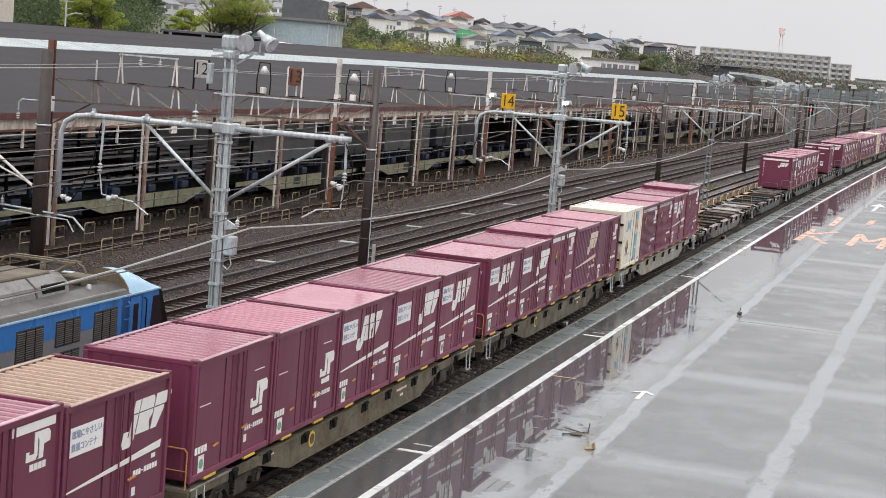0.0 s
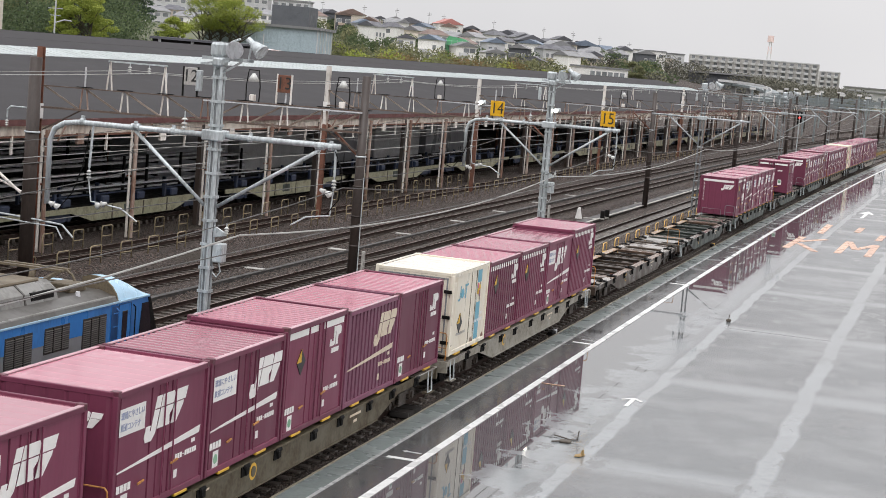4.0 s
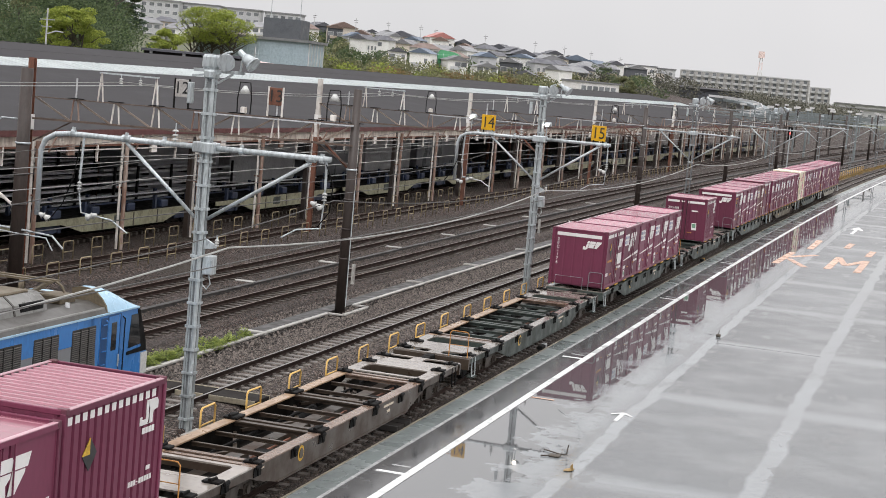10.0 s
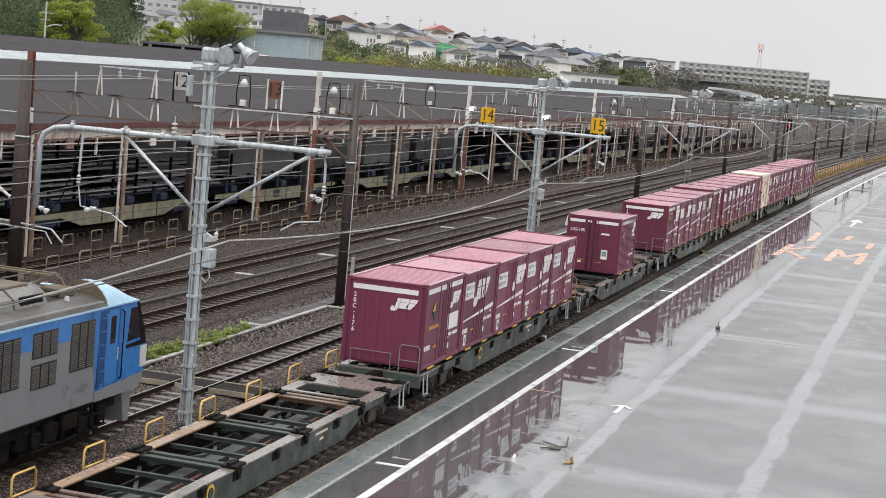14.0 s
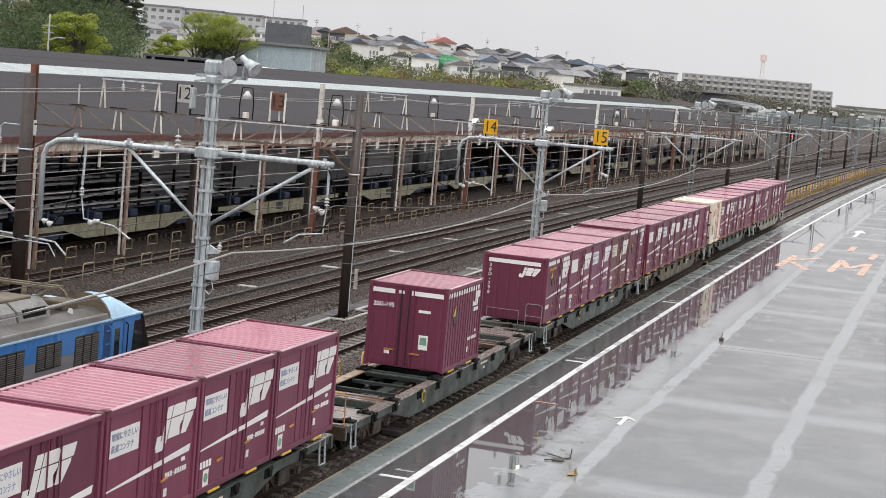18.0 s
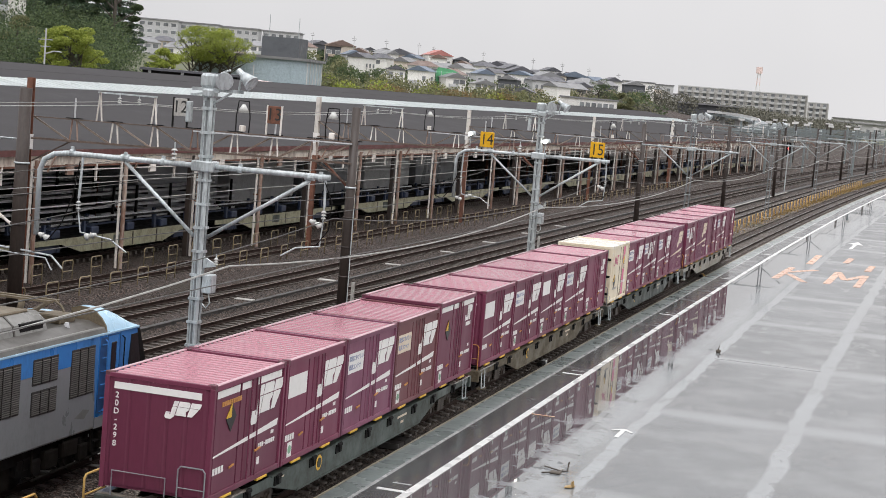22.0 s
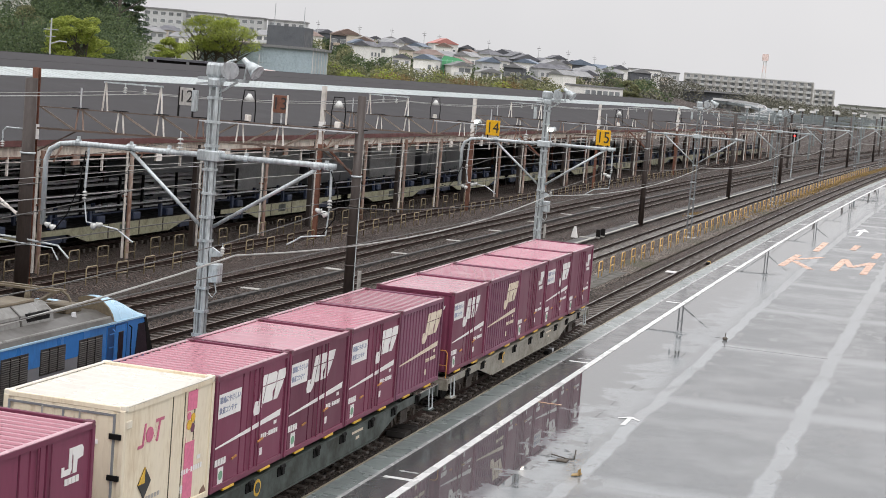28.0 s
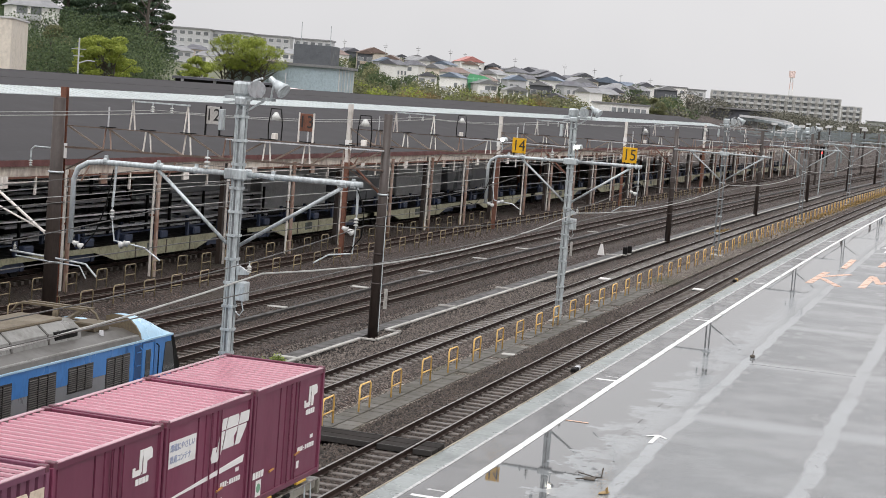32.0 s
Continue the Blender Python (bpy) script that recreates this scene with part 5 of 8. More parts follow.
    part("air_tank", Shape().tube((-0.55, 0.6, 0.55), (-0.55, 2.0, 0.55), 0.18, n=12), BLACK_STEEL, w)
    return w


TRAIN = []  # (object, place along the train at the start, height)
FIRST, PITCH = 38.53, 20.417  # middle of the first whole wagon, wagon to wagon


def train():
    kinds = {
        "F": container("smooth", "wine red steel freight container with white emblem and stripe"),
        "f": container("smooth", "brownish wine freight container with cream sticker and white emblem", sticker="aged", paint=WINE_BROWN),
        "P": container("smooth", "faded purple freight container with white emblem and stripe", paint=PURPLE),
        "X": container("smooth", "wine red freight container with blank white sticker", sticker="blank"),
        "V": container("smooth", "flat roofed wine red freight container with emblem across its doors", ribs=False, split=True),
        "S": container("smooth", "flat roofed wine red freight container with white end emblem", ribs=False, split=True, near_emblem=True),
        "J": container("smooth", "plain wine red freight container with small white emblem at half height", emblem="small", sticker="", low=True),
        "I": container("smooth", "plain wine red freight container with small white emblem high up", emblem="small", sticker=""),
        "B": container("smooth", "wine red freight container with white band and small emblem", emblem="small", sticker="", band=True, diamond=True, tall=2.6),
        "C": container("ribbed", "ribbed wine freight container with broken white band and hazard diamond", emblem="small", sticker="", band=True, diamond=True, tall=2.5),
        "T": container("ribbed", "tall ribbed wine freight container with broken white band", emblem="small", sticker="", band=True, diamond=True, tall=2.65),
        "R": container("ribbed", "ribbed faded purple freight container with cream emblem", paint=PURPLE, sticker="", ink=CREAM_MARK),
        "N": container("smooth", "purple red freight container with white emblem on its end", near_emblem=True, band=True, diamond=True, tall=2.55, sticker="", emblem="none", number="20C-176", caption=True),
        "E": container("smooth", "wine red freight container with white end emblem and blank sticker", near_emblem=True, sticker="blank"),
        "Q": container("smooth", "wine red freight container with white number and emblem on its end", near_emblem=True, band=True, diamond=True, sticker="", number="20D-298", caption=True),
        "O": container("smooth", "wine red freight container with rusty tan roof", roof=TAN_ROOF),
        "W": container("white", "white insulated freight container with light blue stripe", 2.55, "none", "", False, True, False, WHITE_BOX, WHITE_ROOF),
        "K": container("white", "yellowed white insulated freight container with pink stripe", 2.55, "none", "", False, True, False, CREAM_BOX, WHITE_ROOF),
        "G": single_container(),
    }
    part("emblem", plates(big_emblem(0.62, 1.62, 0.56), WIDE - 0.03, 0.012), WHITE_MARK, kinds["N"], "slanted white emblem of plain blocks")
    part("sticker", plates(rects((0.42, 0.98, 1.5, 1.46)), WIDE - 0.03, 0.006), WHITE_MARK, kinds["N"], "blank white sticker")
    for key, col in (("W", SKY_STRIPE), ("K", PINK_STRIPE)):
        c = kinds[key]
        part("stripe", plates(rects((0.72, 0.26, 1.14, 1.4), (0.74, 2.02, 1.16, 2.4)), WIDE - 0.028, 0.005), col, c, "coloured upright stripe")
        part("emblem", plates([slant(-1.28, 1.66, 0.2, 0.06, 0.2), slant(-1.12, 1.68, 0.07, 0.42, 0.2), outline_disc(-0.82, 1.86, 0.15), slant(-0.54, 1.68, 0.07, 0.4, 0.2), slant(-0.6, 2.05, 0.34, 0.06, 0.2)], WIDE - 0.028, 0.005), col, c, "pale coloured emblem of plain shapes")
        for mt, ring in ((YELLOW_MARK, ((0.86, 1.74, 0.1), (1.02, 1.86, 0.09))), (PINK_STRIPE, ((0.84, 1.92, 0.08),)), (PURPLE, ((1.02, 1.66, 0.09),))):
            part("fruit_print", plates([outline_disc(*q) for q in ring], WIDE - 0.028, 0.006), mt, c)
        for y_, z_, w_ in ((-1.8, 0.25, 0.3), (1.5, 0.22, 0.34), (0.3, 0.24, 0.22)):
            part("rust_mark", plates([[(y_, z_), (y_ + w_, z_), (y_ + w_ * 0.6, z_ + 0.16), (y_ + w_ * 0.2, z_ + 0.1)]], WIDE - 0.028, 0.003), RUST_PALE, c)
        part("caption_bar", plates(rects(*[(-1.2 + 0.12 * q, 0.62, -1.12 + 0.12 * q, 0.7) for q in range(8)]), WIDE - 0.028, 0.004), SIGN_WHITE, c)
        end = Shape()
        for x0, x1, z0, z1 in ((-1.12, -1.08, 0.2, 2.4), (1.0, 1.04, 0.2, 2.4), (-1.08, 1.0, 2.36, 2.4), (-1.08, 1.0, 0.2, 0.24), (-0.02, 0.02, 0.24, 2.36)):
            end.box(x0, x1, -LONG / 2 - 0.012, -LONG / 2 + 0.02, z0, z1)
        part("door_gasket", end, LOCO_GREY, c, "grey rubber gasket round the end doors")
        for z_ in (0.5, 1.25, 2.0):
            part("hinge", Shape().soft_box(0.94, 1.18, -LONG / 2 - 0.04, -LONG / 2, z_ - 0.05, z_ + 0.05, 0.01), BLACK_STEEL, c)
        for x_ in (-0.4, 0.35):
            part("lock_rod", Shape().tube((x_, -LONG / 2 - 0.04, 0.2), (x_, -LONG / 2 - 0.04, 2.38), 0.018, n=6), SIGN_WHITE, c)
    flat = {"o": wagon(OLIVE_STEEL, "loaded olive grey container wagon with grimy bogies"),
            "d": wagon(GREEN_STEEL, "loaded grey green container wagon with grimy bogies"),
            "p": wagon(PALE_STEEL, "loaded pale grey container wagon with grimy bogies"),
            "b": wagon(BROWN_STEEL, "empty rust brown container wagon with wet deck", False),
            "g": wagon(GREEN_STEEL, "empty grey green container wagon with wet deck", False)}
    used = set()

    def take(key, table):
        src = table[key]
        if key in used:
            return copy_thing(src, Matrix())
        used.add(key)
        return src

    for n, (deck, load) in enumerate((("o", "FPFBO"), ("o", "JJVFV"), ("o", "SFBRI"), ("p", "WCCVT"), ("b", ""), ("g", ""),
                                      ("d", "NVFFF"), ("g", "  G  "), ("d", "QXPfB"), ("o", "EFXFI"), ("d", "KFVFR"), ("p", "SRIFI"))):
        mid = FIRST + PITCH * (n - 1)
        TRAIN.append((take(deck, flat), mid, 0.0))
        for i, key in enumerate(load):
            if key != " ":
                TRAIN.append((take(key, kinds), mid + (i - 2) * 3.89 + (0.2 if key == "G" else 0.0), DECK))
    tagged(TRAIN[0][0], "loaded olive grey container wagon with grimy bogies")


train()


# ---- masts, portals and wires ----
def insulator(parent, p, down=0.42, r=0.075):
    x, y, z = p
    s = Shape().tube((x, y, z), (x, y, z - down), 0.018, n=6)
    part("insulator_rod", s, GALV, parent)
    d = Shape()
    for k in range(3):
        zz = z - down * (0.35 + 0.22 * k)
        d.tube((x, y, zz), (x, y, zz - 0.05), r * 0.5, r, n=10)
    part("insulator", d, PORCELAIN, parent, "white ribbed insulator", True)


def floodlight(parent, p, aim, on=False, r=0.17):
    p, a = Vector(p), Vector(aim).normalized()
    body = part("floodlight", Shape().tube(p - a * 0.2, p + a * 0.12, r * 0.55, r, n=14), GALV, parent, "", True)
    part("lens", Shape().tube(p + a * 0.115, p + a * 0.135, r * 0.93, n=14), LAMP_ON if on else LAMP_GLASS, body)
    part("rim", Shape().tube(p + a * 0.1, p + a * 0.145, r * 1.04, r * 1.06, n=16).tube(p - a * 0.42, p - a * 0.19, r * 0.4, n=10), GALV, body)


def lattice_mast(y, h, x=-3.3, left=5.2, right=3.1, signs=(), lights=True, full=True, arm_z=7.45):
    """Galvanised lattice mast with a bracket arm to each side."""
    m = thing("catenary_mast", "galvanised lattice catenary mast with two bracket arms", "catenary mast", "lattice masts beside the near track", at(x, y, -0.3))
    b, t, H = (0.115, 0.105, h + 0.3) if full else (0.16, 0.12, h + 0.3)
    for sx in (-1, 1):
        for sy in (-1, 1):
            s = Shape()
            p, q = (sx * b, sy * b, 0), (sx * t, sy * t, H)
            s.beam(p, q, 0.085, 0.016)
            s.beam((p[0], p[1] - sy * 0.035, 0), (q[0], q[1] - sy * 0.035, H), 0.016, 0.075)
            part("leg", s, GALV if full else GALV_DULL, m)
    n = 15 if full else 8
    for k in range(n):
        z = 0.35 + k * (H - 0.7) / (n - 1)
        w = b + (t - b) * z / H
        part("batten", Shape().box(-w - 0.045, w + 0.045, -w - 0.045, -w + 0.01, z - 0.035, z + 0.035).box(-w - 0.045, w + 0.045, w - 0.01, w + 0.045, z - 0.035, z + 0.035)
             .box(w - 0.01, w + 0.045, -w, w, z - 0.035, z + 0.035).box(-w - 0.045, -w + 0.01, -w, w, z - 0.035, z + 0.035), GALV, m)
    if full:
        # added solid box in place of far lacing; its dark tone gives the lattice contrast
        part("core", Shape().beam((0, 0, 0), (0, 0, H - 0.15), 0.21, 0.21), GALV_DULL, m, "added dark box standing in for the inner lacing")
        for sx in (-1, 1):
            part("face_strip", Shape().box(sx * 0.05 - 0.02, sx * 0.05 + 0.02, -0.122, -0.105, 0.1, H - 0.3), GALV, m)
    part("cap", Shape().soft_box(-t - 0.06, t + 0.06, -t - 0.06, t + 0.06, H - 0.06, H + 0.16, 0.04), GALV, m)
    part("footing", Shape().soft_box(-0.5, 0.5, -0.5, 0.5, -0.3, 0.02, 0.04), CONCRETE, m)
    az = arm_z + 0.3
    if full:
        arm = Shape().chain([(-left, 0, az - 2.3), (-left, 0, az - 0.55), (-left + 0.12, 0, az - 0.25), (-left + 0.42, 0, az - 0.08), (-left + 0.8, 0, az - 0.03), (0, 0, az)], 0.075, 10)
        arm.tube((0, 0, az), (right, 0, az + 0.03), 0.075, n=10)
    else:
        arm = Shape().tube((-left, 0, az), (right, 0, az), 0.06, n=8)
    part("bracket_arm", arm, GALV, m, "", True)
    part("clamp", Shape().soft_box(-0.3, 0.3, -0.24, 0.24, az - 0.14, az + 0.14, 0.03), GALV, m)
    for end, foot in ((-2.3, -0.18), (right - 0.55, 0.18)):
        part("strut", Shape().tube((foot, 0, az - 1.85), (end, 0, az - 0.1), 0.05, n=8), GALV, m, "", True)
        part("clamp", Shape().tube((end - 0.12, 0, az), (end + 0.12, 0, az), 0.1, n=10), GALV, m)
    if full:
        part("dropper", Shape().tube((-3.55, 0, az - 0.02), (-3.6, 0, az - 1.2), 0.035, n=7), GALV, m)
        insulator(m, (-3.6, 0, az - 1.15), 0.36)
        part("dropper", Shape().tube((right - 0.12, 0, az), (right - 0.1, 0, az - 0.75), 0.035, n=7), GALV, m)
        insulator(m, (right - 0.1, 0, az - 0.7), 0.36)
        insulator(m, (-0.9, 0, az + 0.55), 0.5, 0.1)
        part("steady_arm", Shape().chain([(-3.6, 0, az - 1.5), (-3.5, 0, az - 2.1), (-2.6, 0, az - 2.2), (-2.1, 0, az - 2.5)], 0.022, 7), GALV, m)
        part("steady_arm", Shape().chain([(right - 0.1, 0, az - 1.05), (right - 0.15, 0, az - 1.75), (right - 0.8, 0, az - 1.85), (right - 1.2, 0, az - 2.1)], 0.022, 7), GALV, m)
        for x_, z_, d_ in ((-left, az - 2.25, 1), (right - 0.55, az - 1.1, 1), (-2.9, az - 2.1, -1)):
            part("insulator", Shape().tube((x_ + 0.1 * d_, -0.05, z_), (x_ + 0.22 * d_, -0.05, z_ - 0.05), 0.04, 0.08, n=10).tube((x_ + 0.22 * d_, -0.05, z_ - 0.05), (x_ + 0.24 * d_, -0.05, z_ - 0.06), 0.1, 0.04, n=10), PORCELAIN, m, "white ribbed insulator", True)
            part("insulator", Shape().tube((x_ + 0.26 * d_, -0.05, z_ - 0.06), (x_ + 0.38 * d_, -0.05, z_ - 0.11), 0.05, 0.1, n=10).tube((x_ + 0.38 * d_, -0.05, z_ - 0.11), (x_ + 0.42 * d_, -0.05, z_ - 0.13), 0.1, 0.04, n=10), PORCELAIN, m, "white ribbed insulator", True)
        part("jumper_wire", Shape().chain([(-3.6, -0.05, az - 0.2), (-3.75, -0.1, az - 1.2), (-4.0, -0.12, az - 1.9), (-4.4, -0.1, az - 2.4), (-4.75, -0.05, az - 2.3)], 0.018, 6), BLACK_STEEL, m)
        part("jumper_wire", Shape().chain([(right - 0.1, -0.05, az - 0.1), (right + 0.14, -0.1, az - 0.6), (right + 0.1, -0.1, az - 1.3), (right - 0.2, -0.08, az - 1.7)], 0.016, 6), BLACK_STEEL, m)
        for x_ in (-left + 0.95, -2.3, -1.2, 1.0, right - 0.25):
            part("clamp", Shape().tube((x_ - 0.05, 0, az), (x_ + 0.05, 0, az), 0.1, n=10).box(x_ - 0.04, x_ + 0.04, -0.04, 0.04, az + 0.07, az + 0.16), GALV, m)
        part("junction_box", Shape().soft_box(0.2, 0.48, -0.16, 0.16, 4.25, 4.75, 0.025), GALV, m)
        part("cable_loop", Shape().chain([(0.34, 0, 4.25), (0.4, 0, 4.0), (0.3, 0, 3.85), (0.18, 0, 3.95)], 0.02, 6), GALV, m)
        part("feeder_bracket", Shape().plate([(0.15, 5.2), (0.5, 5.02), (0.5, 4.96), (0.15, 4.9)], "y", -0.04, 0.04), GALV, m)
        insulator(m, (0.5, 0, 5.3), 0.3, 0.07)
    if lights:
        bar = Shape().box(-0.5, 0.75, -0.05, 0.05, H + 0.1, H + 0.18).box(-0.5, 0.75, 0.35, 0.43, H + 0.1, H + 0.18)
        part("light_bar", bar, GALV, m)
        floodlight(m, (0.42, -0.1, H + 0.42), (0.45, -1, -0.3), r=0.22)
        floodlight(m, (1.02, 0.05, H + 0.46), (1.0, -0.25, -0.7), r=0.2)
        part("control_gear", Shape().soft_box(-0.3, 0.12, -0.05, 0.3, H + 0.18, H + 0.56, 0.07), GALV, m)
        part("yoke", Shape().chain([(0.25, 0.1, H + 0.2), (0.25, 0.1, H + 0.6), (0.5, 0.05, H + 0.68)], 0.03, 6).chain([(0.75, 0.1, H + 0.18), (0.8, 0.1, H + 0.62), (0.95, 0.08, H + 0.62)], 0.03, 6), GALV, m)
        part("bracket", Shape().beam((-0.5, -0.1, H - 0.02), (0.3, -0.1, H + 0.1), 0.05, 0.05).beam((-0.1, 0, H - 0.35), (0.6, 0, H + 0.1), 0.05, 0.05), GALV, m)
        part("relay_box", Shape().soft_box(-0.62, -0.5, -0.1, 0.1, H - 0.75, H - 0.2, 0.02), GALV, m)
    for sx, txt in signs:
        plate = part("sign", Shape().soft_box(sx - 0.33, sx + 0.33, -0.02, 0.02, az + 0.16, az + 0.86, 0.012), SIGN_YELLOW, m, "yellow number sign")
        part("sign_bracket", Shape().box(sx - 0.25, sx - 0.19, -0.02, 0.03, az, az + 0.2).box(sx + 0.19, sx + 0.25, -0.02, 0.03, az, az + 0.2), BLACK_STEEL, m)
        words(txt, 0.72, BLACK_MARK, plate, pose(sx, -0.028, az + 0.5, 90, 0, 0) @ Matrix.Diagonal((0.85, 1, 1, 1)), "black number")
    return m


def masts():
    lattice_mast(40.25, 9.1, x=-3.73, left=4.82, right=3.48, arm_z=7.25)
    lattice_mast(75.0, 8.9, left=3.9, right=3.3, signs=((-2.5, "14"), (2.7, "15")), arm_z=7.05)
    for y, h in ((119.3, 8.8), (167.0, 8.4), (211.0, 8.2), (255.0, 8.2), (299.0, 8.1), (343.0, 8.0)):
        lattice_mast(y, h, left=3.6, right=3.3, lights=y < 200, full=False, arm_z=6.9)
    # two lit lamps on a light bar beside the second mast
    for x, z in ((-6.6, 7.75), (-3.05, 7.7)):
        lamp = thing("yard_lamp", "small lit yard lamp on a bracket arm", "lamp", "lit yard lamps", at(x, 75.0, z))
        part("bracket", Shape().tube((0, 0.05, -0.55), (0, 0.05, -0.05), 0.025, n=6), GALV, lamp)
        part("housing", Shape().tube((-0.05, 0.0, 0.0), (0.22, 0.0, 0.06), 0.14, 0.1, n=12), GALV, lamp)
        part("lamp_glass", Shape().tube((-0.05, -0.13, 0.0), (0.1, -0.11, 0.03), 0.07, n=10), LAMP_ON, lamp)


def pole(x, y, h, r, label, name="utility_pole", material=None, group="dark poles between the tracks"):
    p = thing(name, label, "pole", group, at(x, y, -0.35))
    part("shaft", Shape().tube((0, 0, 0), (0, 0, h + 0.35), r, r * 0.82, n=14), material or DARK_CONCRETE, p, "", True)
    for z in (2.2, 3.4, 4.6, 5.8):
        part("band", Shape().tube((0, 0, z), (0, 0, z + 0.07), r * 1.06, n=14), GALV if z > 5 else DARK_CONCRETE, p, "", True)
    return p


def poles():
    for y, h in ((63.6, 8.7), (94.5, 8.4), (126.1, 8.3), (170.2, 8.2), (210.0, 8.0), (253.0, 8.2), (291.0, 8.1), (335.0, 8.0)):
        p = pole(-8.1, y, h, 0.21, "dark brown wet concrete pole beside the cable trough")
        if y < 100:
            part("conduit", Shape().tube((0.26, -0.1, 0.3), (0.24, -0.1, 5.0), 0.022, n=6), GALV, p)
            part("marker_post", Shape().box(0.38, 0.5, -0.06, 0.06, 1.25, 2.05), CONCRETE, p, "white marker plate")
        part("brace", Shape().tube((-0.2, 0, 5.9), (-1.5, 0, 7.0), 0.05, n=7), RUST, p)
    big = pole(-19.85, 58.4, 8.4, 0.3, "thick dark concrete pole with rusty band clamps", group="thick dark poles by the shed")
    part("bracket", Shape().chain([(-0.1, 0, 6.75), (-1.0, 0, 6.75), (-1.15, 0, 6.6), (-1.15, 0, 6.3)], 0.035, 7), GALV, big)
    insulator(big, (-1.15, 0, 6.35), 0.4, 0.09)
    part("bracket", Shape().tube((-0.2, 0, 3.3), (-2.6, 0, 4.9), 0.06, n=8).tube((-0.2, 0, 3.4), (-2.6, 0, 4.3), 0.04, n=8), FLAKING, big)
    part("bracket", Shape().chain([(-1.8, -0.1, 2.55), (0.2, -0.1, 2.45), (1.6, -0.1, 2.35), (2.1, -0.1, 1.9)], 0.04, 7), GALV, big)
    part("bracket", Shape().chain([(-1.4, -0.3, 2.4), (0.2, -0.25, 2.3), (1.4, -0.2, 2.25), (1.7, -0.2, 1.8)], 0.03, 7), GALV, big)
    insulator(big, (-1.6, -0.1, 2.9), 0.3)
    for i, (y, h) in enumerate(((59.85, 8.8), (91.2, 8.6), (121.6, 8.2), (163.9, 8.1), (206, 8.1))):
        p = thing("steel_post", "rusty white painted steel post by the shed", "post", "rusty posts by the shed", at(-20.5, y, -0.35))
        for z0, z1, mt in ((0, 5.6, RUST), (5.6, h + 0.35, RUST if i == 0 else FLAKING)):
            part("flange", Shape().box(-0.12, 0.12, -0.12, -0.1, z0, z1), mt, p)
            part("flange", Shape().box(-0.12, 0.12, 0.1, 0.12, z0, z1), mt, p)
        part("web", Shape().box(-0.02, 0.02, -0.1, 0.1, 0, h + 0.35), RUST, p)
        part("white_ring", Shape().box(-0.16, 0.16, -0.13, 0.13, 6.3, 6.9), WHITE_MARK, p, "white painted band")


def portal(y0, y1, x0, x1, zt, zb, frame=True):
    """A rusty lattice beam that spans the sidings."""
    p = thing("portal_truss", "rusty lattice portal beam across the sidings", "truss", "portal beams over the sidings")
    a, b = Vector((x0 + bend(y0), y0, 0)), Vector((x1 + bend(y1), y1, 0))
    n = 8
    pts = [a.lerp(b, k / n) for k in range(n + 1)]
    for off in (-0.16, 0.16):
        o = Vector((0, off, 0))
        part("top_chord", Shape().beam(a + o + Vector((0, 0, zt)), b + o + Vector((0, 0, zt)), 0.045, 0.035), TRUSS, p)
        part("bottom_chord", Shape().beam(a + o + Vector((0, 0, zb)), b + o + Vector((0, 0, zb)), 0.07, 0.07), TRUSS, p)
    step_ = (b - a) / n
    for k in range(n):
        u, v = pts[k], pts[k + 1]
        for e_ in (-0.1, 0.1):
            part("strut", Shape().beam(v + step_ * e_ * 0.5 + Vector((0, 0, zt)), v + step_ * e_ + Vector((0, 0, zb)), 0.06, 0.06), FLAKING if k % 3 else RUST_PALE, p)
        low_, high = (v - step_ * 0.1, u) if k < 4 else (u + step_ * 0.1, v)
        part("diagonal", Shape().beam(high + Vector((0, 0, zt)), low_ + Vector((0, 0, zb)), 0.09, 0.07), TRUSS_PALE, p)
        part("gusset", Shape().beam(v - step_ * 0.2 + Vector((0, 0, zt + 0.05)), v + step_ * 0.2 + Vector((0, 0, zt + 0.05)), 0.2, 0.035), BLACK_STEEL, p)
    part("cable_tray", Shape().beam(pts[4] + Vector((0, -0.22, zt - 0.06)), b + Vector((0, -0.22, zt - 0.06)), 0.05, 0.05), HAZE_STEEL, p)
    for k in (1, 3, 6):
        u = pts[k]
        part("upright", Shape().beam(u + Vector((0, 0, zt)), u + Vector((0, 0, zt + 0.85)), 0.05, 0.05), HAZE_STEEL, p)
    part("knee_brace", Shape().beam(b + Vector((0, 0, zb - 0.9)), b.lerp(a, 0.12) + Vector((0, 0, zb)), 0.06, 0.06), TRUSS, p)
    part("knee_brace", Shape().beam(a + Vector((0, 0, zb - 0.9)), a.lerp(b, 0.12) + Vector((0, 0, zb)), 0.06, 0.06), TRUSS, p)
    if frame:
        f0, f1 = a.lerp(b, 0.2), a.lerp(b, 0.37)
        for q in (f0, f1):
            part("frame_leg", Shape().beam(q + Vector((-0.12, 0, zt)), q + Vector((0, 0, zt + 1.15)), 0.05, 0.05).beam(q + Vector((0.12, 0, zt)), q + Vector((0, 0, zt + 1.15)), 0.05, 0.05), FLAKING, p)
        part("frame_bar", Shape().beam(f0 + Vector((-0.1, 0, zt + 1.15)), f1 + Vector((0.1, 0, zt + 1.15)), 0.06, 0.06), GALV, p)
        for t in (0.26, 0.32):
            q = a.lerp(b, t)
            insulator(p, (q.x, q.y, zt + 1.15), 0.4, 0.09)
    return p


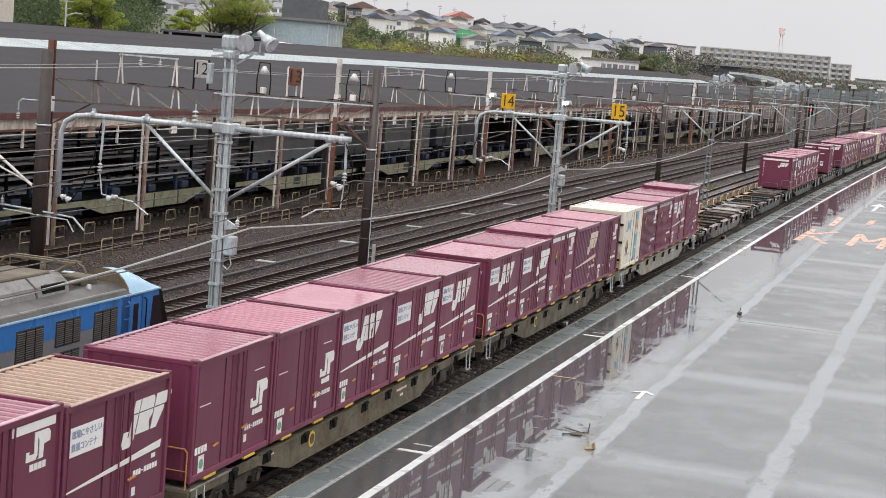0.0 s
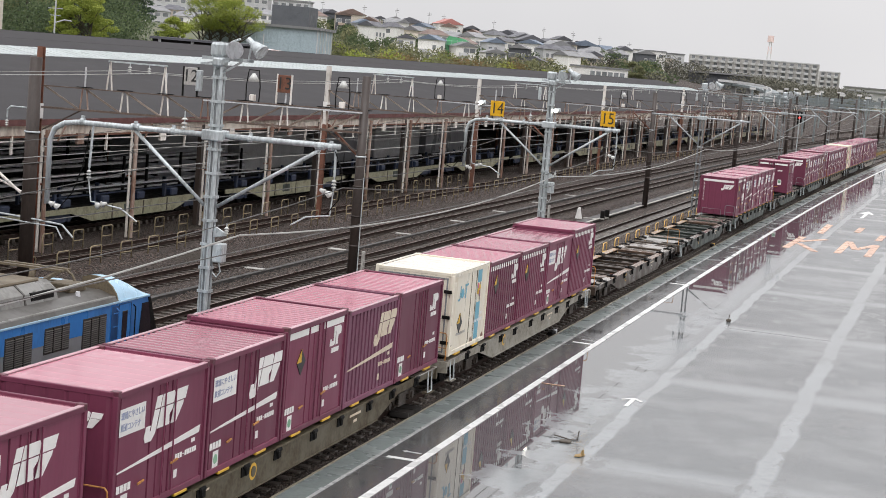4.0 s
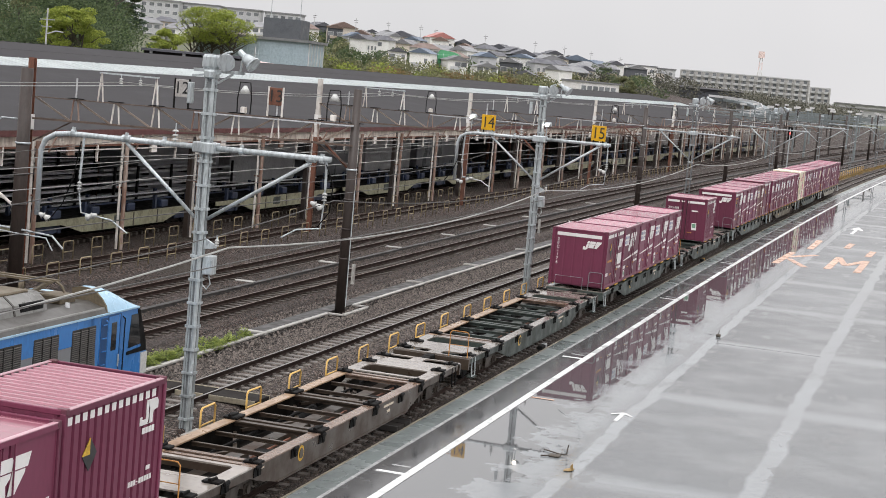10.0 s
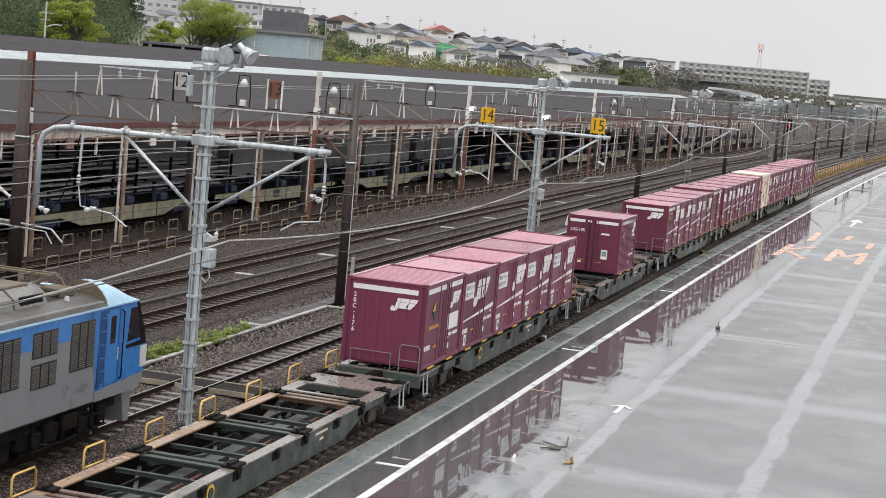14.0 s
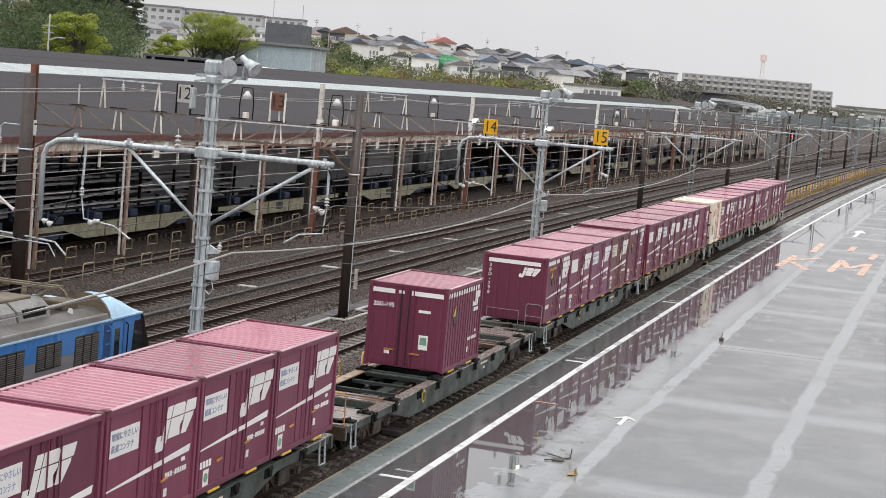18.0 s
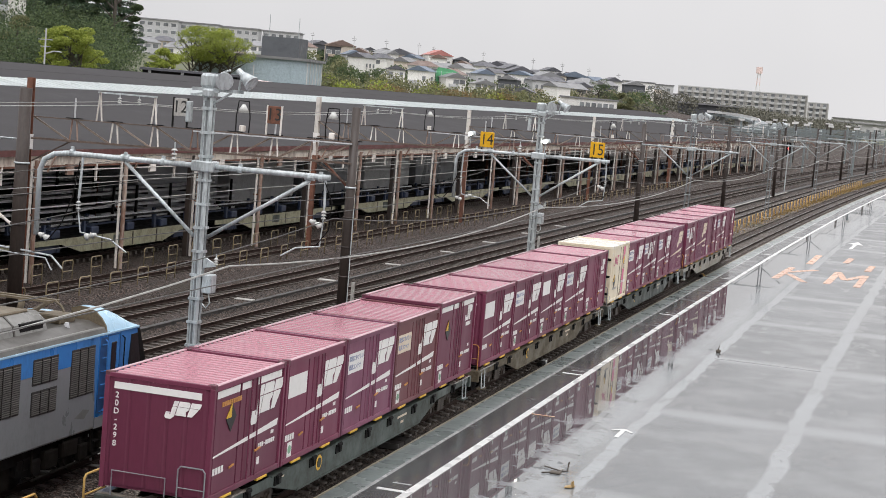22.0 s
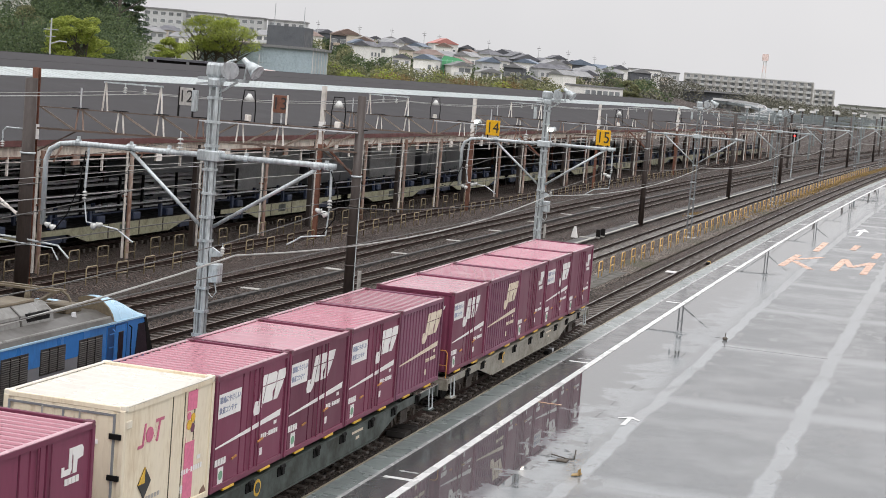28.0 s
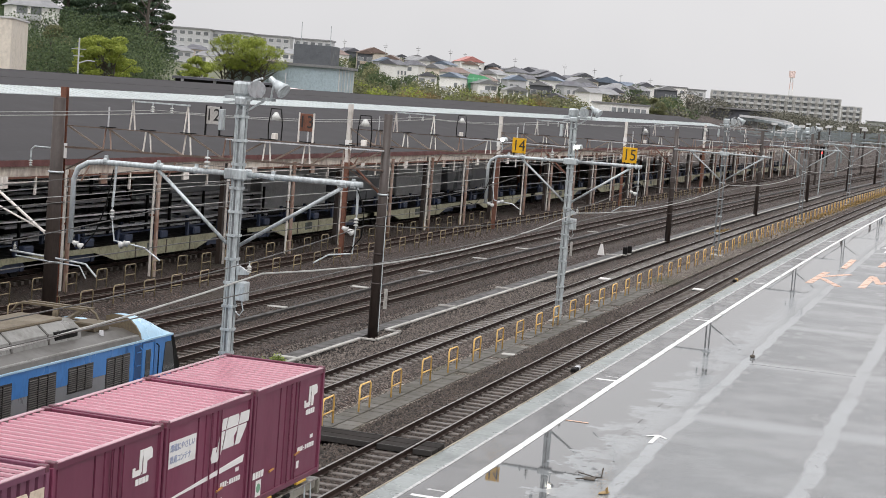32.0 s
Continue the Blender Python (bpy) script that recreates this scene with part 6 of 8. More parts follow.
def portals():
    portal(59.2, 63.6, -19.9, -8.1, 7.3, 6.45)
    for y0, y1, z in ((91.2, 94.5, 7.2), (121.6, 126.1, 7.0), (163.9, 170.2, 6.9), (206, 210, 6.8), (250, 253, 6.8)):
        portal(y0, y1, -20.4, -8.1, z, z - 0.85)
    for x, y, txt, rusty in ((-14.6, 61.2, "12", False), (-11.1, 62.4, "13", True)):
        s = thing("number_sign", "faded grey sign with black track number" if not rusty else "rusted brown sign with worn track number", "sign", "track number signs", at(x, y, 7.33))
        plate = part("plate", Shape().soft_box(-0.3, 0.3, -0.02, 0.02, 0.45, 1.15, 0.012), RUST if rusty else SIGN_WHITE, s)
        part("rim", Shape().box(-0.34, -0.28, -0.03, 0.03, 0, 1.18).box(0.28, 0.34, -0.03, 0.03, 0, 1.18), BLACK_STEEL if not rusty else FLAKING, s)
        words(txt, 0.68, BLACK_MARK, plate, pose(0, -0.03, 0.8, 90, 0, 0), "black number")
    for x, y, z in ((-12.3, 62.1, 7.33), (-8.95, 63.3, 7.33), (-14.4, 93.2, 7.2), (-10.2, 124.8, 7.0), (-13.4, 168, 6.9)):
        l = thing("bell_lamp", "white bell shaded yard lamp on a wire frame", "lamp", "bell lamps on the portals", at(x, y, z))
        part("frame", Shape().chain([(-0.28, 0, 0), (-0.3, 0, 0.6), (-0.22, 0, 1.25), (0.22, 0, 1.25), (0.3, 0, 0.6), (0.28, 0, 0)], 0.025, 6), BLACK_STEEL, l)
        part("shade", Shape().tube((0, 0, 0.82), (0, 0, 1.12), 0.24, 0.06, n=14), PORCELAIN, l, "white bell shade", True)
        part("ballast_box", Shape().soft_box(-0.11, 0.11, -0.1, 0.1, 0.02, 0.28, 0.03), FLAKING, l)


def wire(p, q, sag, r, material, name="overhead_wire", label="thin weathered overhead wire", n=10):
    s = Shape()
    p, q = Vector(p), Vector(q)
    pts = [p.lerp(q, k / n) - Vector((0, 0, 4 * sag * (k / n) * (1 - k / n))) for k in range(n + 1)]
    s.chain(pts, r, 5)
    return tagged(part(name, s, material), label, "wire", "overhead wires")


def wires():
    ys = (5.0, 40.25, 75.0, 119.3, 167.0, 211.0, 255.0, 299.0, 343.0)
    for a, b in zip(ys, ys[1:]):
        wire((-2.85 + bend(a), a, 4.72), (-2.85 + bend(b), b, 4.72), 0.55, 0.025, WIRE, "feeder_cable", "thick pale feeder cable slung from mast to mast")
        for x, zc in ((-0.1, 5.2), (-5.35, 5.25)):
            wire((x + bend(a), a, zc), (x + bend(b), b, zc), 0.05, 0.014, DARK_WIRE)
            wire((x + bend(a), a, zc + 1.05), (x + bend(b), b, zc + 1.05), 0.65, 0.013, DARK_WIRE)
    yb = (20.0, 61.0, 93.0, 124.0, 167.0, 208.0, 252.0, 300.0)
    for a, b in zip(yb, yb[1:]):
        for x, zc in ((-11.4, 5.2), (-15.5, 5.2)):
            wire((x + bend(a), a, zc), (x + bend(b), b, zc), 0.05, 0.014, WIRE)
            wire((x + bend(a), a, zc + 0.95), (x + bend(b), b, zc + 0.95), 0.55, 0.013, DARK_WIRE)
        for x, zc in ((-17.0, 8.15), (-16.2, 8.1)):
            wire((x + bend(a), a, zc), (x + bend(b), b, zc), 0.25, 0.016, WIRE)
        wire((-21.2 + bend(a), a, 4.7), (-21.2 + bend(b), b, 4.7), 0.2, 0.014, WIRE)


# ---- the old shed ----
def shed():
    s = thing("goods_shed", "long open goods shed with dark roof and rusty columns", "shed")
    y0, y1 = 30.0, 318.0

    def lane(name, xa, za, xb, zb, material, thick=0.05, label=""):
        g = Shape()
        n = 24
        v, f = [], []
        for i in range(n + 1):
            y = y0 + (y1 - y0) * i / n
            d = -(y - 90) * 0.003
            b = bend(y)
            v += [(xa + b, y, za + d), (xb + b, y, zb + d), (xb + b, y, zb + d - thick), (xa + b, y, za + d - thick)]
        for i in range(n):
            f += [(4 * i + k, 4 * i + (k + 1) % 4, 4 * i + 4 + (k + 1) % 4, 4 * i + 4 + k) for k in range(4)]
        f += [(0, 1, 2, 3), tuple(4 * n + k for k in (3, 2, 1, 0))]
        g.mesh_of(v, f)
        return part(name, g, material, s, label)

    n = 10
    xe, ze, xr, zr = -23.9, 5.45, -39.6, 7.68
    for k in range(n):
        a, b = k / n, (k + 1) / n
        lane("roof_course", xe + (xr - xe) * a, ze + (zr - ze) * a, xe + (xr - xe) * b, ze + (zr - ze) * b, SLATE_ROOF, 0.03)
    lane("roof_course", -41.95, 8.06, -45.0, 8.55, SLATE_ROOF)
    lane("roof_course", -45.0, 8.56, -48.0, 9.0, SLATE_ROOF)
    lane("roof_course", -48.0, 9.02, -76.0, 5.4, SLATE_ROOF)
    me = Shape().plate([(-2.42, -0.02), (0, 0.4), (0, 0.43), (-2.42, 0.01)], "y", -0.474, 0.474)
    me.plate([(-2.42, 0.0), (0, 0.42), (0, 0.45), (-2.42, 0.03)], "y", -0.03, 0.03)
    me.v = [(-a - 2.42, b, z) for a, b, z in me.v]
    data = me.data("skylight_panel", SKYLIGHT)
    y, far = 40.0, Shape()
    while y < y1:
        m = at(-39.55, y, 7.69 - (y - 90) * 0.003)
        if y < 165:
            part("skylight_panel", data, SKYLIGHT, s, m=m)
        else:
            far.mesh_of([m @ Vector(p) for p in me.v], me.f)
        y += 0.95
    tagged(part("far_skylight", far, SKYLIGHT, s), kind="stuff")
    lane("eave_beam", -23.85, 5.44, -24.05, 5.44, EAVE_RED, 0.27, "rust red eave beam")
    lane("fascia", -24.1, 5.18, -24.2, 5.18, FASCIA, 0.46, "flaking white fascia beam")
    lane("gutter_pipe", -23.95, 4.72, -24.05, 4.72, RUST, 0.08, "rusty gutter pipe")
    lane("cable_tray", -23.9, 4.52, -24.0, 4.52, FLAKING, 0.05, "thin pale cable tray")
    lane("back_wall", -62, 2.6, -62.3, 2.6, SOOT, 3.0)
    y = 41.2
    i = 0
    while y < y1 - 4:
        z = 5.0 - (y - 90) * 0.003
        for dx, r_, mt in ((-0.06, 0.07, FLAKING), (0.19, 0.11, RUST_PALE)):
            part("column", Shape().tube((0, 0, 0), (0, 0, z + 0.4), r_, n=10), mt, s, m=at(-23.85 + dx, y, -0.4))
        if i % 2:
            part("post", Shape().box(-0.13, 0.13, -0.13, 0.13, 0, z + 0.4), DARK_CONCRETE, s, m=at(-24.2, y + 0.05, -0.4))
        part("bracket", Shape().beam((0.12, 0, z - 0.55), (0.5, 0, z + 0.2), 0.05, 0.07), RUST_PALE, s, m=at(-23.9, y + 1.1, 0))
        part("hanger", Shape().box(-0.06, 0.06, -0.3, 0.3, z - 0.75, z - 0.25), FLAKING if i % 3 else RUST_PALE, s, m=at(-23.98, y + 3.4, 0))
        part("hanger", Shape().box(-0.05, 0.05, -0.05, 0.05, z - 1.1, z - 0.3), FLAKING, s, m=at(-23.98, y + 5.9, 0))
        part("column_tie", Shape().box(-0.14, 0.32, -0.05, 0.05, 2.6, 2.68), RUST, s, m=at(-23.9, y, 0))
        part("tie_beam", Shape().beam((0, 0, z - 0.1), (-22, 0, z + 2.4), 0.1, 0.16), RUST, s, m=at(-24.1, y, 0))
        part("knee_brace", Shape().beam((0, 0.2, z - 1.0), (0, 1.5, z - 0.05), 0.07, 0.07), FLAKING, s, m=at(-24.0, y, 0))
        part("column", Shape().box(-0.12, 0.12, -0.12, 0.12, 0, z + 1.4), RUST, s, m=at(-34.0, y, -0.4))
        y += 8.3
        i += 1
    # stored wagons under the roof
    def stored(x, y, material, label):
        w = thing("flat_wagon", label, "flat wagon", "old wagons stored in the shed", at(x, y, -0.05))
        for sx in (-1, 1):
            o = [(-9.6, 1.05), (-9.6, 0.8), (-6.4, 0.78), (-4.4, 0.3), (4.4, 0.3), (6.4, 0.78), (9.6, 0.8), (9.6, 1.05)]
            part("side_sill", Shape().plate(o, "x", sx * 1.25 - 0.03, sx * 1.25 + 0.03), material, w)
            for y_ in (-2.4, 0.9, 3.6):
                part("rib", Shape().box(sx * 1.25 - 0.05, sx * 1.25 + 0.05, y_ - 0.05, y_ + 0.05, 0.32, 1.04), BROWN_STEEL, w)
            part("door_panel", Shape().box(sx * 1.25 - 0.04, sx * 1.25 + 0.04, -1.2, -0.1, 0.5, 0.95), GREEN_STEEL, w)
        part("deck", Shape().box(-1.22, 1.22, -9.6, 9.6, 0.98, 1.06), BLACK_STEEL, w)
        for sy in (-1, 1):
            for sw in (-0.95, 0.95):
                part("wheel", Shape().disc((0.6, sy * 7.2 + sw, 0.45), "x", 0.43, 0.12, 18), BLACK_STEEL, w)
                part("axle_box", Shape().soft_box(0.92, 1.08, sy * 7.2 + sw - 0.15, sy * 7.2 + sw + 0.15, 0.34, 0.6, 0.03), NAVY, w)
            part("side_frame", Shape().plate([(sy * 7.2 - 1.3, 0.5), (sy * 7.2 - 0.5, 0.35), (sy * 7.2 + 0.5, 0.35), (sy * 7.2 + 1.3, 0.5), (sy * 7.2 + 1.0, 0.75), (sy * 7.2 - 1.0, 0.75)], "x", 0.94, 1.02), NAVY, w)
        for k in range(5):
            y_ = -7.6 + k * 3.8
            part("rack_post", Shape().box(0.9, 1.05, y_ - 0.1, y_ + 0.1, 1.05, 1.75), NAVY, w)
            part("wheel_stop", Shape().soft_box(0.7, 1.05, y_ + 0.7, y_ + 1.5, 1.05, 1.45, 0.06), NAVY, w)
            part("rack_post", Shape().box(-1.05, -0.9, y_ - 0.1, y_ + 0.1, 1.05, 1.75), NAVY, w)
        part("rack_rail", Shape().box(0.92, 1.02, -8.5, 8.5, 1.75, 1.83), BLACK_STEEL, w)
        for z_ in (1.32, 1.68):
            part("rack_rail", Shape().box(-0.1, 0.05, -8.9, 8.9, z_, z_ + 0.07), HAZE_STEEL if z_ > 1.5 else NAVY, w)
        return w
    a = stored(-26.9, 78.5, CREAM_SILL, "stored flat wagon with pale yellow green sills")
    for k in range(1, 12):
        copy_thing(a, at(-26.9, 78.5 + 20.6 * k, -0.05))
    copy_thing(a, at(-26.9, 57.9, -0.05))
    # rows of old carrier decks with long rails, track behind track; pale rail colours paint the sky glint
    for row, (x, z0) in enumerate(((-30.6, 0.9), (-34.6, 1.7), (-38.6, 2.3))):
        for k in range(3):
            b = thing("rail_stack", "stack of long steel rails on bearers, painted pale for sky glint", "rail stack", "stacked rails in the shed", at(x, 62 + 15.5 * k + 5 * row, 0))
            for lv in range(3):
                for j in range(2):
                    part("stored_rail", Shape().box(0.9 - j * 1.5, 1.25 - j * 1.5, -7.4, 7.4, z0 + lv * 0.72, z0 + 0.13 + lv * 0.72), HAZE_STEEL if (lv + row + j) % 2 else FAR_VAN, b)
                for yy in (-5.0, 0.0, 5.0):
                    part("bearer", Shape().box(-1.2, 1.3, yy - 0.1, yy + 0.1, z0 - 0.12 + lv * 0.72, z0 + lv * 0.72), BLACK_STEEL, b)
            for yy in (-6.4, -2.2, 2.2, 6.4):
                part("rack_upright", Shape().box(1.3, 1.42, yy - 0.07, yy + 0.07, -0.4, z0 + 1.9), BLACK_STEEL, b)
            part("foot_beam", Shape().box(-1.2, 1.2, -7.0, 7.0, -0.42, z0 - 0.12), BLACK_STEEL, b)
    for k in range(5):
        c = thing("covered_van", "old grey covered van in the dark of the shed", "covered van", "old wagons stored in the shed", at(-32.5, 96 + 13 * k, -0.05))
        part("body", Shape().soft_box(-1.3, 1.3, -5.6, 5.6, 1.0, 3.6, 0.06), FAR_VAN if k % 2 else LOCO_GREY, c)
        part("underframe", Shape().box(-1.2, 1.2, -5.8, 5.8, 0.3, 0.98), BLACK_STEEL, c)
        part("wheel", Shape().disc((0.6, -3.2, 0.4), "x", 0.43, 0.12, 16), BLACK_STEEL, c)
        part("wheel", Shape().disc((0.6, 3.2, 0.4), "x", 0.43, 0.12, 16), BLACK_STEEL, c)


# ---- the locomotive ----
def locomotive():
    e = thing("electric_locomotive", "blue and grey electric locomotive standing on the second track", "locomotive", m=at(-5.3, 37.85, 0))
    W = 1.4
    part("body", Shape().soft_box(-W, W, -18.0, -2.42, 1.1, 3.36, 0.04), LOCO_GREY, e, "grey body side")
    for sx in (-1, 1):
        a, b = sorted((sx * (W - 0.01), sx * (W + 0.006)))
        part("blue_band", Shape().box(a, b, -18.0, -2.42, 2.77, 3.34), LOCO_BLUE, e, "blue band under the roof")
        part("cab_flank", Shape().plate([(-2.82, 2.86), (-2.72, 2.86), (-2.72, 3.33), (-2.82, 3.33), (-2.84, 3.1)], "x", a, b), LOCO_BLUE, e)
    nose = [(-2.3, 1.36), (0.05, 1.5), (0.12, 2.1), (0.02, 2.45), (-0.42, 3.34), (-2.415, 3.34), (-2.415, 2.9)]
    part("cab", Shape().plate(nose, "x", -W, W), LOCO_BLUE, e, "blue cab with slanted front")
    part("skirt", Shape().plate([(-2.415, 1.1), (-0.25, 1.1), (0.02, 1.3), (0.05, 1.49), (-2.3, 1.355), (-2.415, 1.355)], "x", -W, W), LOCO_GREY, e)
    part("plough", Shape().plate([(-0.75, 1.1), (-0.2, 1.1), (-0.3, 0.28), (-0.55, 0.28)], "x", -1.2, 1.25), LOCO_GREY, e)
    part("roof", Shape().plate([(-W, 3.34), (W, 3.34), (W - 0.06, 3.46), (0.9, 3.6), (-0.9, 3.6), (-W + 0.06, 3.46)], "y", -18.0, -1.9), LOCO_ROOF, e, "sooty grey roof")
    lobe = ((0.42, 0.0), (0.42, 0.9), (0.62, 1.0), (0.86, 0.98), (1.06, 0.84), (1.22, 0.6), (1.34, 0.3), (1.39, 0.0))
    for sx in (-1, 1):
        hood = Shape()
        rows_ = [[(sx * x_, -2.0 + 1.62 * k / 8, 3.35 + ((0.56 if sx > 0 else 0.3) * (1 - (k / 8) ** 2.0) + 0.01) * v_) for x_, v_ in lobe] for k in range(9)]
        w_ = len(lobe)
        hood.mesh_of([p for g in rows_ for p in g], [(k * w_ + q, k * w_ + q + 1, (k + 1) * w_ + q + 1, (k + 1) * w_ + q) for k in range(8) for q in range(w_ - 1)])
        part("hood", hood, LOCO_PALE, e, "pale blue curved roof hood", True)
        part("hood_back", Shape().plate([(sx * x_, 3.36 + (0.555 if sx > 0 else 0.295) * v_) for x_, v_ in lobe], "y", -2.06, -2.005), LOCO_TAN, e)
    part("cab_roof", Shape().plate([(-2.0, 3.34), (-0.44, 3.34), (-1.1, 3.5), (-2.0, 3.56)], "x", -1.2, 1.2), LOCO_PALE, e, "pale blue cab roof between the hoods")
    part("side_window", Shape().plate([(-0.9, 2.36), (-0.22, 2.4), (-0.47, 3.18), (-0.8, 3.18)], "x", W - 0.01, W + 0.012), GLASS, e)
    part("window_frame", Shape().plate([(-0.95, 2.2), (0.08, 2.2), (0.02, 2.45), (-0.4, 3.3), (-0.5, 3.3), (-0.2, 2.32), (-0.95, 2.28)], "x", W - 0.01, W + 0.018), BLACK_STEEL, e)
    part("windscreen", Shape().plate([(0.07, 2.3), (0.075, 2.32), (-0.38, 3.28), (-0.4, 3.24)], "x", -1.2, 1.2), GLASS, e)
    part("headlight", Shape().plate([(-0.16, 1.62), (0.135, 1.62), (0.15, 2.16), (-0.2, 2.16)], "x", 0.85, W + 0.02), PORCELAIN, e, "white headlight panel")
    part("ladder_recess", Shape().box(W - 0.02, W + 0.008, -2.34, -2.0, 1.45, 3.26), DEEP_BLUE, e)
    part("flank_panel", Shape().plate([(-2.6, 2.78), (-2.42, 1.36), (-2.4, 1.36), (-2.4, 2.78)], "x", W - 0.01, W + 0.006), LOCO_BLUE, e, "slanting edge of the blue cab paint")
    part("grime_patch", Shape().plate([(-3.4, 1.5), (-2.95, 1.42), (-2.7, 1.6), (-3.0, 1.66)], "x", W - 0.004, W + 0.003), DIRTY_GREY, e, "rubbed dirty patch")
    # thin pale blue strip paints the highlight along the body's top edge
    part("roof_gutter", Shape().box(W - 0.02, W + 0.03, -18.0, -0.45, 3.325, 3.365), LOCO_PALE, e)
    door = part("cab_door", Shape().soft_box(W - 0.03, W + 0.012, -1.98, -1.38, 1.45, 3.28, 0.02), LOCO_BLUE, e)
    part("door_window", Shape().soft_box(W, W + 0.02, -1.82, -1.56, 2.42, 3.1, 0.01), GLASS, door)
    part("door_seal", Shape().box(W, W + 0.016, -2.0, -1.975, 1.44, 3.29).box(W, W + 0.016, -1.385, -1.36, 1.44, 3.29).box(W, W + 0.016, -1.975, -1.385, 3.265, 3.29), DEEP_BLUE, door)
    part("door_handle", Shape().tube((W + 0.04, -1.45, 2.0), (W + 0.04, -1.45, 2.3), 0.018, n=6), GALV, door)
    for y in (-2.1, -1.26):
        part("handrail", Shape().chain([(W, y, 1.5), (W + 0.07, y, 1.55), (W + 0.07, y, 3.15), (W, y, 3.2)], 0.018, 6), LOCO_BLUE if y < -2 else BLACK_STEEL, e)
    for k in range(6):
        part("rung", Shape().tube((W + 0.05, -2.32, 1.5 + k * 0.32), (W + 0.05, -2.1, 1.5 + k * 0.32), 0.014, n=5), LOCO_BLUE, e)

    def louvre(y0, y1, z0, z1):
        f = part("louvre", Shape().soft_box(W - 0.02, W + 0.012, y0, y1, z0, z1, 0.01), LOUVRE, e, "dark louvred grille")
        n = int((z1 - z0) / 0.05)
        for k in range(n):
            z = z0 + 0.06 + k * (z1 - z0 - 0.08) / n
            part("louvre_blade", Shape().plate([(W + 0.01, z), (W + 0.03, z - 0.012), (W + 0.03, z - 0.002), (W + 0.01, z + 0.012)], "y", y0 + 0.03, y1 - 0.03), BLADE, f)
        for k in (1, 2):
            yy = y0 + (y1 - y0) * k / 3
            part("louvre_bar", Shape().box(W + 0.01, W + 0.04, yy - 0.012, yy + 0.012, z0 + 0.02, z1 - 0.02), LOUVRE, f)
    for y in (-3.15, -6.45, -8.2, -11.5, -13.2):
        louvre(y - 0.56, y + 0.56, 2.0, 3.14)
    for y in (-4.85, -9.85, -14.9):
        louvre(y - 0.55, y + 0.55, 2.55, 3.14)
        louvre(y - 0.55, y + 0.55, 1.85, 2.42)
    part("roof_duct", Shape().plate([(-0.9, 3.58), (0.9, 3.58), (0.84, 3.82), (0.6, 4.0), (-0.6, 4.0), (-0.84, 3.82)], "y", -14.5, -4.0), DUCT_GREY, e, "grey roof duct with sloping sides")
    part("roof_duct", Shape().soft_box(-0.56, 0.56, -13.9, -4.3, 3.98, 4.06, 0.03), LOCO_TAN, e, "brown dusted roof cover")
    part("roof_vent", Shape().soft_box(0.7, 0.885, -5.15, -4.15, 3.64, 3.84, 0.02), BLACK_STEEL, e)
    for y_ in (-5.4, -6.9, -8.4, -9.9, -11.4, -12.9):
        part("duct_rib", Shape().plate([(0.88, 3.6), (0.915, 3.6), (0.855, 3.83), (0.61, 4.015), (0.58, 4.0), (0.82, 3.81)], "y", y_ - 0.03, y_ + 0.03), LOCO_ROOF, e)
    # roof gear between the duct and the hood
    # pale strip stands for the wet reflection along the roof edge
    part("roof_edge", Shape().soft_box(1.2, 1.33, -18.0, -2.0, 3.44, 3.49, 0.02), DUCT_GREY, e, "pale strip painted as the wet sheen of the roof edge")
    part("arrester", Shape().tube((-0.55, -2.75, 3.58), (-0.55, -2.75, 4.05), 0.09, 0.06, n=10), LOCO_TAN, e, "", True)
    part("roof_box", Shape().soft_box(0.15, 0.75, -3.15, -2.45, 3.59, 3.8, 0.03), LOCO_TAN, e)
    part("roof_box", Shape().soft_box(-0.4, 0.0, -3.0, -2.3, 3.59, 3.74, 0.03), LOCO_ROOF, e)
    # folded pantograph ahead of the duct
    part("pantograph_base", Shape().box(-0.7, 0.7, -3.85, -3.77, 3.62, 3.76).box(-0.7, 0.7, -2.6, -2.52, 3.62, 3.76).box(0.62, 0.7, -3.85, -2.52, 3.68, 3.76).box(-0.7, -0.62, -3.85, -2.52, 3.68, 3.76), LOCO_TAN, e)
    part("pantograph_arm", Shape().beam((0.1, -3.75, 3.76), (0.1, -2.5, 4.02), 0.08, 0.08).beam((0.1, -2.5, 4.02), (0.1, -3.7, 4.22), 0.06, 0.06), LOCO_TAN, e)
    part("pantograph_head", Shape().beam((-0.85, -3.75, 4.2), (0.85, -3.75, 4.2), 0.1, 0.05).beam((-0.85, -3.45, 4.2), (0.85, -3.45, 4.2), 0.1, 0.05), LOCO_TAN, e)
    part("pantograph_horn", Shape().chain([(-0.85, -3.6, 4.2), (-1.05, -3.6, 4.12), (-1.2, -3.6, 3.95)], 0.03, 6), LOCO_TAN, e)
    part("pantograph_horn", Shape().chain([(0.85, -3.6, 4.2), (1.0, -3.6, 4.12), (1.08, -3.6, 3.98)], 0.03, 6), LOCO_TAN, e)
    for x, y in ((0.66, -3.8), (0.66, -2.56), (-0.66, -2.56), (-0.66, -3.8), (0.95, -3.2)):
        part("insulator", Shape().tube((x, y, 3.52), (x, y, 3.68), 0.08, 0.05, n=8), HAZE_STEEL, e)
    part("underframe", Shape().box(-1.15, 1.15, -17.6, -0.9, 0.75, 1.08), BLACK_STEEL, e)
